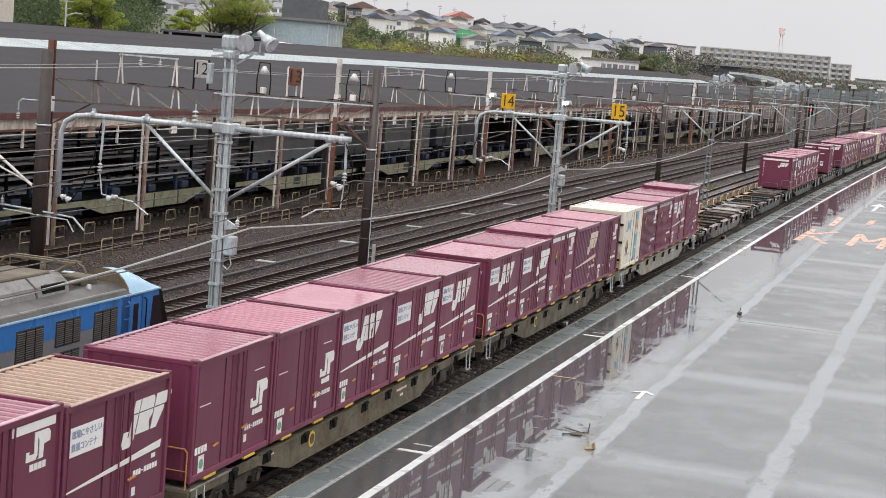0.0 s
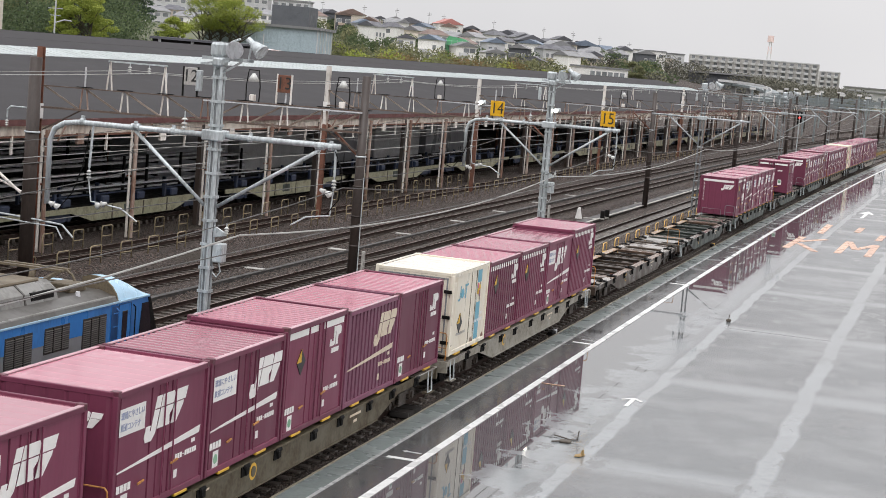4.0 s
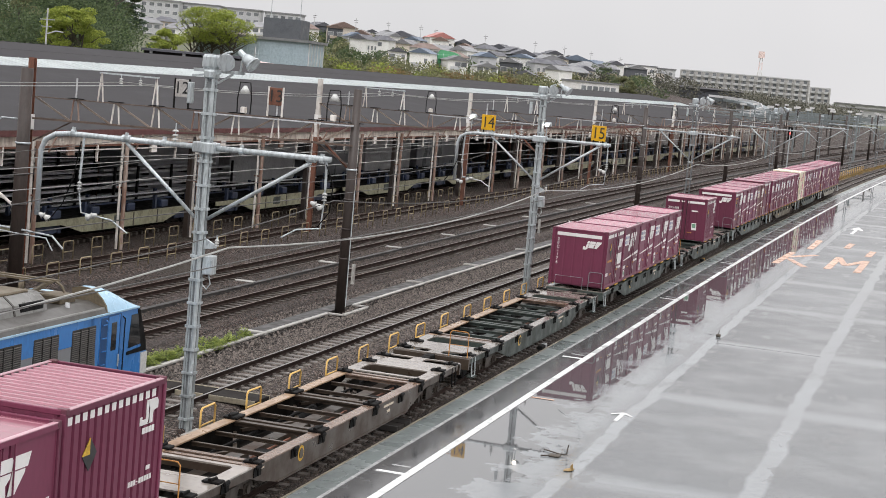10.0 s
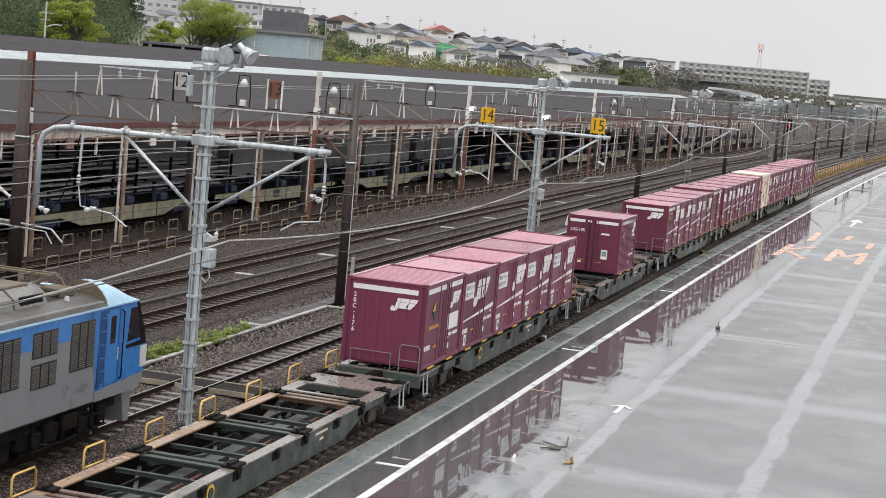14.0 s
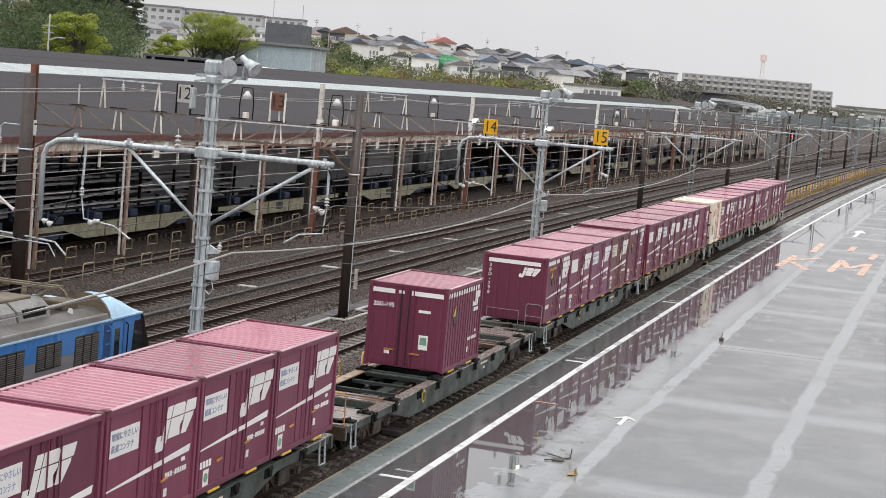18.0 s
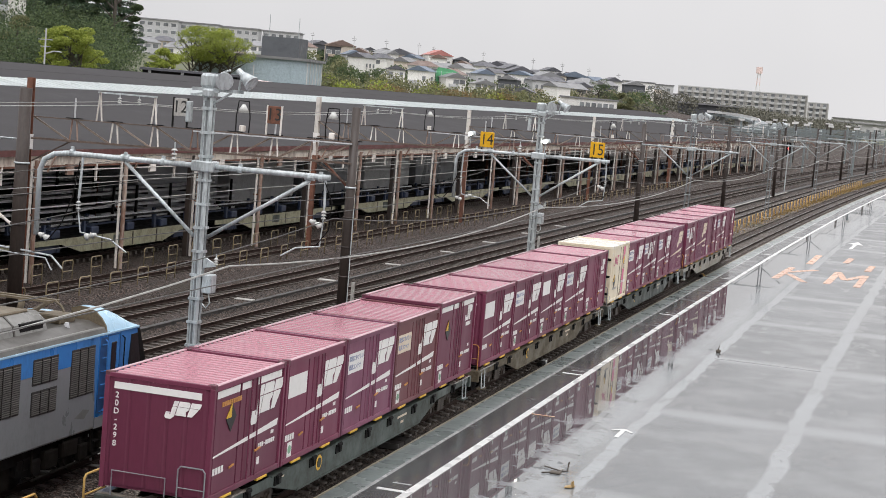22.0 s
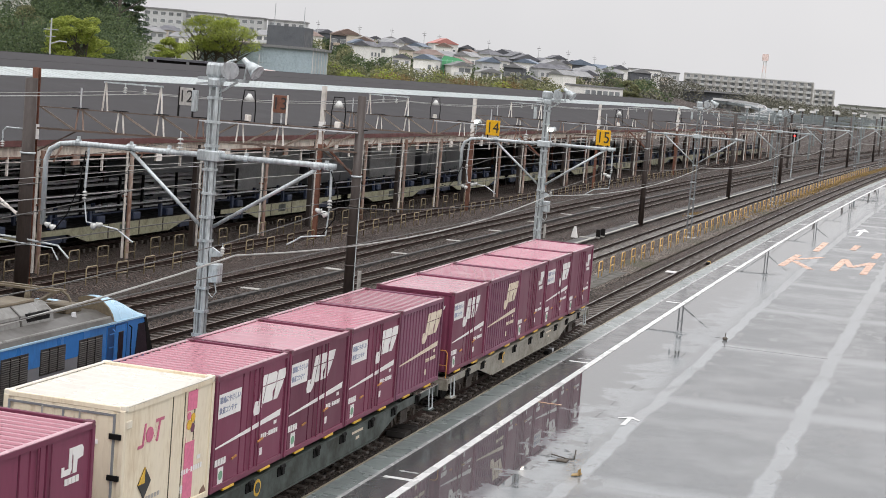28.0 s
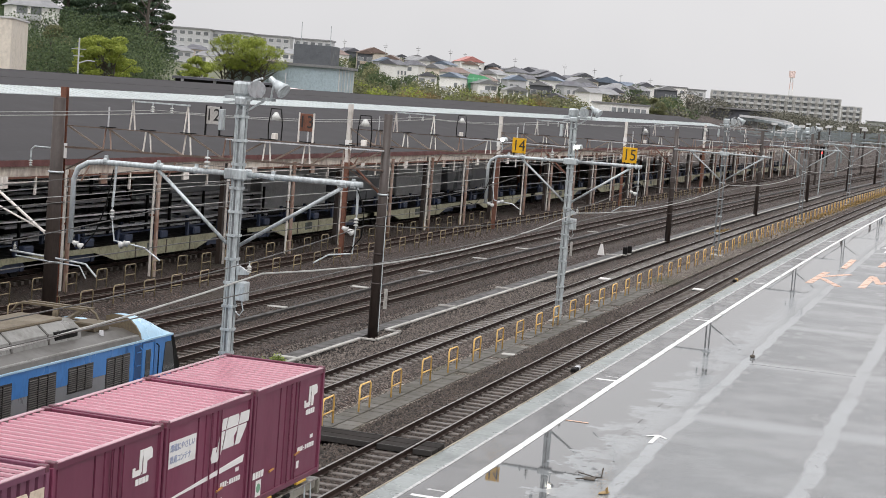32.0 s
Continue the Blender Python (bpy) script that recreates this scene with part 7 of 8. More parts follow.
    for yb in (-3.5, -8.7, -13.8):
        bg = part("bogie", Shape().soft_box(-1.18, 1.18, yb - 1.7, yb + 1.7, 0.55, 0.85, 0.04), BLACK_STEEL, e)
        for dy, z0, z1, q in ((-0.75, 0.5, 0.92, 0.3), (0.1, 0.62, 1.0, 0.34), (0.72, 0.42, 0.8, 0.2), (1.62, 0.55, 0.95, 0.16)):
            part("equipment_box", Shape().soft_box(1.2, 1.36, yb + dy - q, yb + dy + q, z0, z1, 0.03), GRIME_SHADE, bg)
        for dy in (-1.55, -0.2, 1.1):
            part("pipe", Shape().chain([(1.3, yb + dy, 1.05), (1.32, yb + dy, 0.55), (1.28, yb + dy + 0.3, 0.3)], 0.03, 6), GRIME_SHADE, bg)
        part("side_frame", Shape().plate([(yb - 2.0, 0.5), (yb - 1.6, 0.42), (yb - 0.9, 0.6), (yb + 0.9, 0.6), (yb + 1.6, 0.42), (yb + 2.0, 0.5), (yb + 1.9, 0.82), (yb - 1.9, 0.82)], "x", 1.05, 1.17), BLACK_STEEL, bg)
        part("brake_gear", Shape().soft_box(-1.1, 1.1, yb - 2.55, yb - 2.05, 0.22, 1.0, 0.05), GRIME_SHADE, bg)
        part("brake_rod", Shape().tube((1.3, yb - 1.5, 0.36), (1.3, yb + 1.5, 0.4), 0.035, n=6), GRIME_SHADE, bg)
        for sw in (-1.25, 1.25):
            part("wheel", Shape().disc((0.6, yb + sw, 0.56), "x", 0.56, 0.13, 22), BLACK_STEEL, bg)
            part("wheel", Shape().disc((-0.6, yb + sw, 0.56), "x", 0.56, 0.13, 22), BLACK_STEEL, bg)
            part("axle_box", Shape().soft_box(1.05, 1.28, yb + sw - 0.2, yb + sw + 0.2, 0.4, 0.78, 0.04), BLACK_STEEL, bg)
            part("spring", Shape().tube((1.2, yb + sw * 0.55, 0.45), (1.2, yb + sw * 0.55, 0.95), 0.1, n=10), BLACK_STEEL, bg)
    part("sand_pipe", Shape().chain([(1.1, -2.2, 1.0), (1.2, -2.2, 0.6), (1.1, -1.9, 0.2)], 0.03, 6), GALV, e)
    part("cab_step", Shape().chain([(1.3, -2.3, 1.1), (1.32, -2.3, 0.45), (1.32, -1.7, 0.45), (1.3, -1.7, 1.1)], 0.025, 6).box(1.15, 1.36, -2.3, -1.7, 0.43, 0.47).box(1.15, 1.36, -2.3, -1.7, 0.75, 0.78), BLACK_STEEL, e)
    part("coupler", Shape().soft_box(-0.18, 0.18, -0.3, 0.4, 0.75, 1.0, 0.04), BLACK_STEEL, e)


def small_yard_things():
    c = thing("marker_cone", "white wedge shaped marker stone beside a siding", "marker", m=at(-9.4, 110.0, -0.3))
    part("body", Shape().plate([(-0.22, 0), (0.22, 0), (0.05, 0.75), (-0.05, 0.75)], "y", -0.12, 0.12), WHITE_MARK, c)
    for x, y in ((-8.0, 111.0), (-7.95, 112.2)):
        s = thing("ground_signal", "small black ground signal lamp", "signal", "black ground signals", at(x, y, -0.3))
        part("base", Shape().soft_box(-0.12, 0.12, -0.1, 0.1, 0, 0.12, 0.02), CONCRETE, s)
        part("head", Shape().soft_box(-0.14, 0.14, -0.12, 0.12, 0.12, 0.6, 0.04), BLACK_STEEL, s)
    g = thing("signal_mast", "slim signal mast with a lit red lamp", "signal", m=at(-9.5, 232, -0.4))
    part("mast", Shape().tube((0, 0, 0), (0, 0, 6.4), 0.08, n=8), GALV, g)
    part("backboard", Shape().soft_box(-0.32, 0.32, -0.05, 0.1, 4.8, 6.6, 0.05), BLACK_STEEL, g)
    part("red_lamp", Shape().tube((0, -0.2, 5.75), (0, -0.06, 5.75), 0.11, n=12), RED_ON, g, "lit red lamp")
    h = Shape()
    for cx, cy, many, wide in ((-8.85, 46.7, 26, 0.5), (-8.7, 47.8, 30, 0.5), (-8.75, 48.9, 24, 0.5), (-8.6, 50.4, 16, 0.5), (-8.5, 51.6, 14, 0.5), (-8.5, 52.6, 22, 0.45), (-8.45, 53.6, 16, 0.4), (-8.6, 55.2, 8, 0.4)):
        for k in range(many):
            px, py, r, top = cx + random.gauss(0, 0.22), cy + random.gauss(0, wide), random.uniform(0.1, 0.24), random.uniform(0.12, 0.38)
            for q in range(80):
                a, u = random.uniform(0, 6.28), math.sqrt(random.random())
                x, y = px + bend(py) + math.cos(a) * r * u, py + math.sin(a) * r * u
                z = -0.29 + top * random.uniform(0.1, 1.0) * (1.05 - 0.75 * u * u)
                g = random.uniform(0.03, 0.065)
                c, e = math.cos(a), math.sin(a)
                lift = random.uniform(-0.4, 0.7) * g
                h.mesh_of([(x - c * g, y - e * g, z - lift), (x - e * g * 0.5, y + c * g * 0.5, z), (x + c * g, y + e * g, z + lift), (x + e * g * 0.5, y - c * g * 0.5, z)], [(0, 1, 2, 3)])
    tagged(part("weeds", h, LEAF_WEED), "patch of fresh green weeds beside the cable trough", "weeds", kind="stuff")
    d = Shape()
    for k in range(4500):
        y = random.triangular(130, 330, 300) if k < 4000 else random.gauss(142.6, 1.6)
        x = -2.7 + random.gauss(0, 0.3) if k < 4000 else -6.7 + random.gauss(0, 0.2)
        a, hgt = random.uniform(0, 6.28), random.uniform(0.05, 0.2)
        dx, dy = math.cos(a) * 0.07, math.sin(a) * 0.07
        d.mesh_of([(x + bend(y) - dx, y - dy, -0.3), (x + bend(y) + dx, y + dy, -0.3), (x + bend(y) + random.gauss(0, 0.1), y + random.gauss(0, 0.1), -0.3 + hgt)], [(0, 1, 2)])
    tagged(part("dry_grass", d, LEAF_DRY), "strip of dry ochre grass between the tracks", "grass", kind="stuff")
    # white plates between the rails, dwarf lamps beside the edge slabs, loose pale slabs on the mossy path
    for x, y in ((0.08, 93.2), (-5.34, 93.5)):
        b = thing("track_beacon", "white flat beacon plate between the rails", "beacon", "white plates between the rails", at(x, y, -0.17))
        part("plate", Shape().soft_box(-0.3, 0.3, -0.28, 0.28, 0.02, 0.1, 0.02), WHITE_MARK, b)
        part("foot", Shape().box(-0.34, 0.34, -0.1, 0.1, -0.02, 0.022), BLACK_STEEL, b)
    for x, y, mt in ((1.0, 100.6, YELLOW_MARK), (1.0, 60.8, HAZE_STEEL)):
        b = thing("dwarf_marker", "small black trackside marker with a pale cap", "marker", "dwarf markers beside the edge slabs", at(x, y, -0.22))
        part("body", Shape().soft_box(-0.1, 0.1, -0.35, 0.2, 0, 0.16, 0.03), BLACK_STEEL, b)
        part("cap", Shape().soft_box(-0.09, 0.09, 0.21, 0.5, 0, 0.18, 0.03), mt, b)
    for x, y, turn in ((-2.25, 63.3, 4), (-2.2, 75.4, -8), (-3.7, 84.0, 12)):
        tagged(part("loose_slab", Shape().soft_box(-0.3, 0.3, -0.22, 0.22, 0, 0.05, 0.012), CONCRETE, m=at(x, y, -0.3, turn)), "pale loose slab lying on the mossy path", "slab", "loose slabs on the path")
    # scraps on the wet platform
    k = thing("small_clod", "small dark clod on the wet platform", "clod", m=at(6.39, 69.5, -0.15))
    part("lump", Shape().soft_box(-0.1, 0.1, -0.1, 0.1, 0.0, 0.12, 0.04).tube((0, 0, 0.1), (0.02, 0, 0.3), 0.02, n=5), BARK, k)
    tw = thing("twig", "dark broken twig lying on the wet platform", "twig", m=at(5.6, 43.6, -0.15))
    part("stem", Shape().chain([(-0.42, 0.25, 0.03), (-0.15, 0.1, 0.03), (0.1, -0.1, 0.04), (0.28, -0.05, 0.05), (0.3, 0.0, 0.3)], 0.018, 5), BARK, tw)
    part("side_branch", Shape().chain([(-0.32, -0.5, 0.02), (-0.05, -0.3, 0.03), (0.1, -0.1, 0.04)], 0.02, 5), BARK, tw)
    part("bark_lump", Shape().soft_box(-0.14, 0.16, -0.42, -0.16, 0.0, 0.05, 0.02), BARK, tw)
    lf = thing("dead_leaf", "curled tan dead leaf on the wet platform", "leaf", m=at(6.3, 41.95, -0.15))
    part("blade", Shape().plate([(-0.1, -0.2), (0.06, -0.12), (0.12, 0.16), (0.02, 0.26), (-0.06, 0.1), (-0.12, 0.0)], "z", 0.015, 0.03), LEAF_TAN, lf)
    part("curl", Shape().plate([(0.06, 0.02), (0.12, 0.02), (0.1, 0.2), (0.04, 0.14)], "y", -0.04, 0.0), LEAF_TAN, lf)


masts()
poles()
portals()
wires()
shed()
locomotive()
small_yard_things()


# ---- the hillside and the distance ----
HOUSE_WALLS = [surface("wall_" + n, c, tuple(k * 0.7 for k in c), 0.3, 0.7, coarse=0.5, fine=4, vary=0.12) for n, c in
               (("white", (0.86, 0.84, 0.81)), ("cream", (0.76, 0.68, 0.58)), ("grey", (0.55, 0.55, 0.56)), ("dark", (0.1, 0.105, 0.12)), ("beige", (0.58, 0.5, 0.42)), ("tan", (0.45, 0.36, 0.29)))]
HOUSE_ROOFS = [surface("roof_" + n, c, tuple(k * 0.6 for k in c), 0.4, 0.6, coarse=0.6, fine=5, vary=0.15) for n, c in
               (("slate", (0.101, 0.101, 0.115)), ("grey", (0.230, 0.230, 0.236)), ("brown", (0.176, 0.121, 0.101)), ("blue", (0.135, 0.169, 0.223)), ("red", (0.42, 0.17, 0.15)))]
GREEN_NET = surface("bright_green_netting", (0.12, 0.4, 0.2), (0.09, 0.3, 0.15), 0.4, 0.7, vary=0.02)
PALE_CYAN = surface("pale_blue_grey_cladding", (0.4, 0.48, 0.53), (0.34, 0.41, 0.45), 0.35, 0.6, coarse=0.2, fine=3, vary=0.02)
# distance haze is mixed into these pale colours
HAZE_RED = surface("haze_paled_red", (0.8, 0.62, 0.59), (0.75, 0.6, 0.57), 0.3, 0.7)
HAZE_WHITE = surface("haze_paled_white", (0.72, 0.71, 0.7), (0.65, 0.64, 0.63), 0.3, 0.7)
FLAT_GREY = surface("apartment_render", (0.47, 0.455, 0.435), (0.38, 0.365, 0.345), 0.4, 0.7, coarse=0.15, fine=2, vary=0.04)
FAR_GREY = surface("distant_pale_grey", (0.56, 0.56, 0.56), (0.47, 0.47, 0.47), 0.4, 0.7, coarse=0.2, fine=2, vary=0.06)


# grey steel tinted teal, and glass paled, by haze put into the colour
THROAT = surface("haze_teal_grey", (0.2, 0.23, 0.235), (0.13, 0.14, 0.14), 0.4, 0.5)
FAR_GLASS = surface("hazy_window_glass", (0.19, 0.2, 0.21), (0.28, 0.29, 0.3), 0.4, 0.3, vary=0.3)


def polar(az, d, z=None):
    """A place by its bearing from the bridge, degrees right of the tracks, and its distance."""
    x, y = EYE[0] + d * math.sin(radians(az)), d * math.cos(radians(az))
    return x, y, terrain(x, y) if z is None else z


WINDOW = {}


def window(parent, m, w, h):
    """A framed pane; frame and glass share one small mesh."""
    key = (w, h)
    if key not in WINDOW:
        me = Shape().box(-w / 2 - 0.08, w / 2 + 0.08, -0.06, 0.02, -h / 2 - 0.08, h / 2 + 0.08).box(-w / 2, w / 2, -0.085, -0.055, -h / 2, h / 2).data("window", HAZE_WHITE)
        me.materials.append(FAR_GLASS)
        for k, p in enumerate(me.polygons):
            p.material_index = int(k >= 6)
        WINDOW[key] = me
    part("window", WINDOW[key], HAZE_WHITE, parent, m=m)


def house(az, d, w, dep, h, wall, roof, turn=0.0, hip=False, z=None, lift=0.0):
    words_w = ("white", "cream", "grey", "dark", "beige", "tan")[wall]
    words_r = ("slate", "grey tiled", "brown tiled", "blue grey", "red")[roof]
    x, y, g = polar(az, d, z)
    t = thing("house", "%s walled house with %s roof on the hillside" % (words_w, words_r), "house", "houses on the hillside", pose(x, y, g + lift, 0, 0, -az + turn))
    part("wall", Shape().box(-w / 2, w / 2, -dep / 2, dep / 2, -2.5 - lift, h), HOUSE_WALLS[wall], t)
    e, r = 0.5, min(w, dep) * 0.24
    if hip:
        s = Shape().mesh_of([(-w / 2 - e, -dep / 2 - e, h), (w / 2 + e, -dep / 2 - e, h), (w / 2 + e, dep / 2 + e, h), (-w / 2 - e, dep / 2 + e, h), (-w / 4, 0, h + r), (w / 4, 0, h + r)],
                            [(0, 1, 5, 4), (1, 2, 5), (2, 3, 4, 5), (3, 0, 4), (3, 2, 1, 0)])
    elif turn > 45:
        s = Shape().plate([(-dep / 2 - e, h - 0.1), (dep / 2 + e, h - 0.1), (0, h + r)], "x", -w / 2 - e, w / 2 + e)
    else:
        s = Shape().plate([(-w / 2 - e, h - 0.1), (w / 2 + e, h - 0.1), (0, h + r)], "y", -dep / 2 - e, dep / 2 + e)
    part("roof", s, HOUSE_ROOFS[roof], t)
    for fl in range(2):
        for k in range(3):
            if random.random() < (0.78 if d < 600 else 0.55):
                window(t, pose(-w * 0.3 + k * w * 0.3, -dep / 2, 1.5 + fl * 2.8), random.choice((1.0, 1.7)), 1.2)
    for fl in range(2 if d < 545 else 0):
        window(t, pose(w / 2, 0, 1.5 + fl * 2.8, 0, 0, 90), 1.4, 1.1)
    if random.random() < 0.5:
        part("balcony", Shape().box(-w * 0.35, w * 0.1, -dep / 2 - 0.9, -dep / 2, 2.7, 3.6), HOUSE_WALLS[(wall + 2) % 6], t)
    return t


def hillside():
    rnd = random.Random(5)
    specials = [(-20.05, 600, 10, 8, 6.6, 1, 2), (-16.75, 610, 9, 8, 6.8, 0, 4), (-13.95, 560, 9, 8, 6.2, 3, 0), (-14.6, 590, 9, 8, 6.0, 3, 0), (-13.05, 555, 10, 8, 5.8, 0, 1),
                (-17.2, 536, 8, 7, 5.4, 0, 2), (-16.5, 538, 7.5, 7, 5.4, 0, 1), (-12.1, 590, 11, 8, 6.2, 3, 3), (-11.9, 545, 12, 8, 5.0, 0, 1), (-18.0, 590, 11, 8, 6.0, 4, 0)]
    for az, d, w_, wall, roof, z_ in ((-26.5, 560, 8, 2, 1, 10.5), (-25.95, 575, 7, 4, 0, 11.5), (-25.5, 560, 8, 0, 1, 9.5), (-23.3, 585, 9, 2, 0, 12.0), (-22.75, 570, 8, 0, 1, 12.5), (-21.7, 560, 8, 2, 0, 12.5), (-21.3, 600, 9, 0, 2, 14.0)):
        house(az, d, w_, 7, 5.4, wall, roof, 8, True, z=z_)
    for s in specials:
        house(*s, turn=rnd.uniform(-20, 25), hip=rnd.random() < 0.3)
    for row, (d, a0, a1, step) in enumerate(((655, -21.2, -9.4, 0.66), (620, -20.9, -9.8, 0.7), (580, -20.4, -10.2, 0.78), (548, -19.9, -11.5, 0.95), (518, -19.3, -11.8, 1.0), (492, -17.5, -12.5, 1.2))):
        az = a0 + rnd.uniform(0, 0.4)
        while az < a1:
            house(az, d + rnd.uniform(-14, 14), rnd.uniform(4.9, 7.6), rnd.uniform(5.2, 6.6), rnd.uniform(4.9, 6.9), rnd.choice((0, 0, 0, 0, 2, 4, 3, 1)), rnd.choice((0, 0, 1, 1, 2, 3)), rnd.uniform(-25, 70), rnd.random() < 0.25)
            az += step * rnd.uniform(0.85, 1.2)
    x, y, g = polar(-16.35, 506, 10.6)
    n = thing("scaffolded_house", "house under repair wrapped in bright green netting", "house", m=pose(x, y, g, 0, 0, 12))
    part("netting", Shape().soft_box(-3.5, 3.5, -4, 4, -2, 3.4, 0.2).plate([(-3.5, 3.4), (3.5, 3.4), (1.6, 4.2), (-2.6, 4.7)], "y", -3.8, 3.8), GREEN_NET, n)
    for k in range(5):
        part("scaffold_tube", Shape().tube((-3.2 + k * 1.6, -4.1, -2), (-3.2 + k * 1.6, -4.1, 3.6), 0.06, n=6), GALV, n)
    # the blue grey factory behind the shed, and a low dark shed in front of it
    x, y, g = polar(-22.6, 330, -0.4)
    f = thing("factory_hall", "pale blue grey clad factory hall with flat roof", "factory", m=pose(x, y, g, 0, 0, 14))
    part("wall", Shape().box(-11, 10, -12, 14, -1, 12.6), PALE_CYAN, f)
    part("roof", Shape().box(-11.6, 10.6, -12.6, 14.6, 12.6, 13.1), HOUSE_ROOFS[1], f, "pale flat roof edge")
    for k in range(10):
        part("cladding_rib", Shape().box(-10.4 + k * 2.2, -10.2 + k * 2.2, -12.12, -12.0, -1, 12.5), PALE_CYAN, f)
    for k in range(6):
        part("cladding_rib", Shape().box(10.0, 10.12, -11 + k * 4.6, -10.6 + k * 4.6, -1, 12.5), HAZE_WHITE, f)
    x, y, g = polar(-22.4, 455)
    q = thing("dark_block", "dark grey windowless building behind the factory", "building", m=pose(x, y, g, 0, 0, 10))
    part("wall", Shape().box(-1.0, 9, -6, 6, -3, 15.0), HOUSE_WALLS[3], q)
    part("aerial", Shape().tube((-0.5, 0, 14.9), (-0.5, 0, 21), 0.1, n=6), GALV, q)
    part("aerial", Shape().tube((7.5, 0, 14.9), (7.5, 0, 20.5), 0.1, n=6), GALV, q)
    for az, d in ((-26.1, 618), (-24.75, 626), (-23.4, 636), (-22.0, 644)):
        x, y, g = polar(az, d, 16.6)
        t = thing("terrace_block", "long grey terrace of flats on the hilltop", "building", "flats on the hilltop", pose(x, y, g, 0, 0, -az - 8))
        part("wall", Shape().box(-7, 7, -5, 5, -4, 8.0), HOUSE_WALLS[2], t)
        part("roof", Shape().box(-7.4, 7.4, -5.4, 5.4, 8.0, 8.5), HOUSE_ROOFS[1], t)
        for fl in range(3):
            for k in range(5):
                window(t, pose(-5.6 + k * 2.8, -5, 1.4 + fl * 2.6), 1.7, 1.2)
    # low dark shed on the ridge of the goods shed and a beige hall
    x, y, g = polar(-25.3, 185, 0)
    b = thing("low_shed", "low black trackside shed with a pale sill", "shed", m=pose(x, y, g, 0, 0, 16))
    part("wall", Shape().box(-3.6, 6.5, -3, 3, -0.5, 8.9), BLACK_STEEL, b)
    part("roof", Shape().box(-3.9, 6.8, -3.3, 3.3, 8.9, 9.15), HOUSE_ROOFS[0], b)
    for k in range(3):
        part("post", Shape().box(-3 + k * 3.5, -2.7 + k * 3.5, -3.1, -3.0, 7.9, 8.9), FAR_GREY, b)
    x, y, g = polar(-21.9, 195, 0)
    r = thing("lean_to_roof", "faded pink lean-to roof behind the shed", "roof", m=pose(x, y, g, 0, 0, 14))
    part("slope", Shape().plate([(-4.5, 8.55), (4.5, 8.1), (4.5, 8.2), (-4.5, 8.75)], "y", -3, 6), HAZE_RED, r)
    part("support", Shape().box(-4.2, 4.2, -1, 5, -0.5, 8.1), FAR_GREY, r)
    x, y, g = polar(-32.2, 150, 0)
    h = thing("beige_hall", "plain beige rendered hall with a wall lamp", "building", m=pose(x, y, g, 0, 0, 26))
    part("wall", Shape().box(-9, 1.25, -6, 8, -0.5, 12.95), HOUSE_WALLS[1], h)
    part("parapet", Shape().box(-9.1, 1.35, -6.1, 8.1, 12.95, 13.1), HAZE_WHITE, h)
    part("wall_lamp", Shape().soft_box(-1.4, -0.5, -6.5, -6.05, 10.6, 11.1, 0.05).tube((-1.2, -6.2, 8.3), (-1.2, -6.2, 10.6), 0.09, n=6), LOCO_GREY, h)
    house(-31.35, 288, 7.6, 8, 5.0, 0, 1, 10, True, z=13.2)
    # low white building at the foot of the hill
    x, y, g = polar(-11.52, 420, 2.0)
    l = thing("low_office", "low white trackside office with a window band", "building", m=pose(x, y, g, 0, 0, 12))
    part("wall", Shape().box(-7.0, 7.0, -4, 4, -1.3, 7.6), HOUSE_WALLS[0], l)
    part("roof", Shape().box(-7.3, 7.3, -4.3, 4.3, 7.6, 8.0), HOUSE_ROOFS[1], l)
    for k in range(6):
        window(l, pose(-1.6 + k * 1.45, -4, 6.3), 1.1, 1.0)
    for az, d, w_, h_ in ((-10.6, 690, 10, 6), (-9.9, 640, 12, 8), (-9.3, 700, 14, 9), (-8.6, 720, 12, 7)):
        x, y, g = polar(az, d)
        t = thing("small_block", "pale flat roofed building on the hilltop", "building", "pale blocks on the hilltop", pose(x, y, g, 0, 0, -az))
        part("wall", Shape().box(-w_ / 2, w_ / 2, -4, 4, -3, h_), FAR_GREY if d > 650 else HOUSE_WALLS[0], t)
        part("roof", Shape().box(-w_ / 2 - 0.3, w_ / 2 + 0.3, -4.3, 4.3, h_, h_ + 0.4), HOUSE_ROOFS[1], t)
        for k in range(4):
            window(t, pose(-w_ * 0.36 + k * w_ * 0.24, -4, h_ - 1.7), 1.5, 1.2)


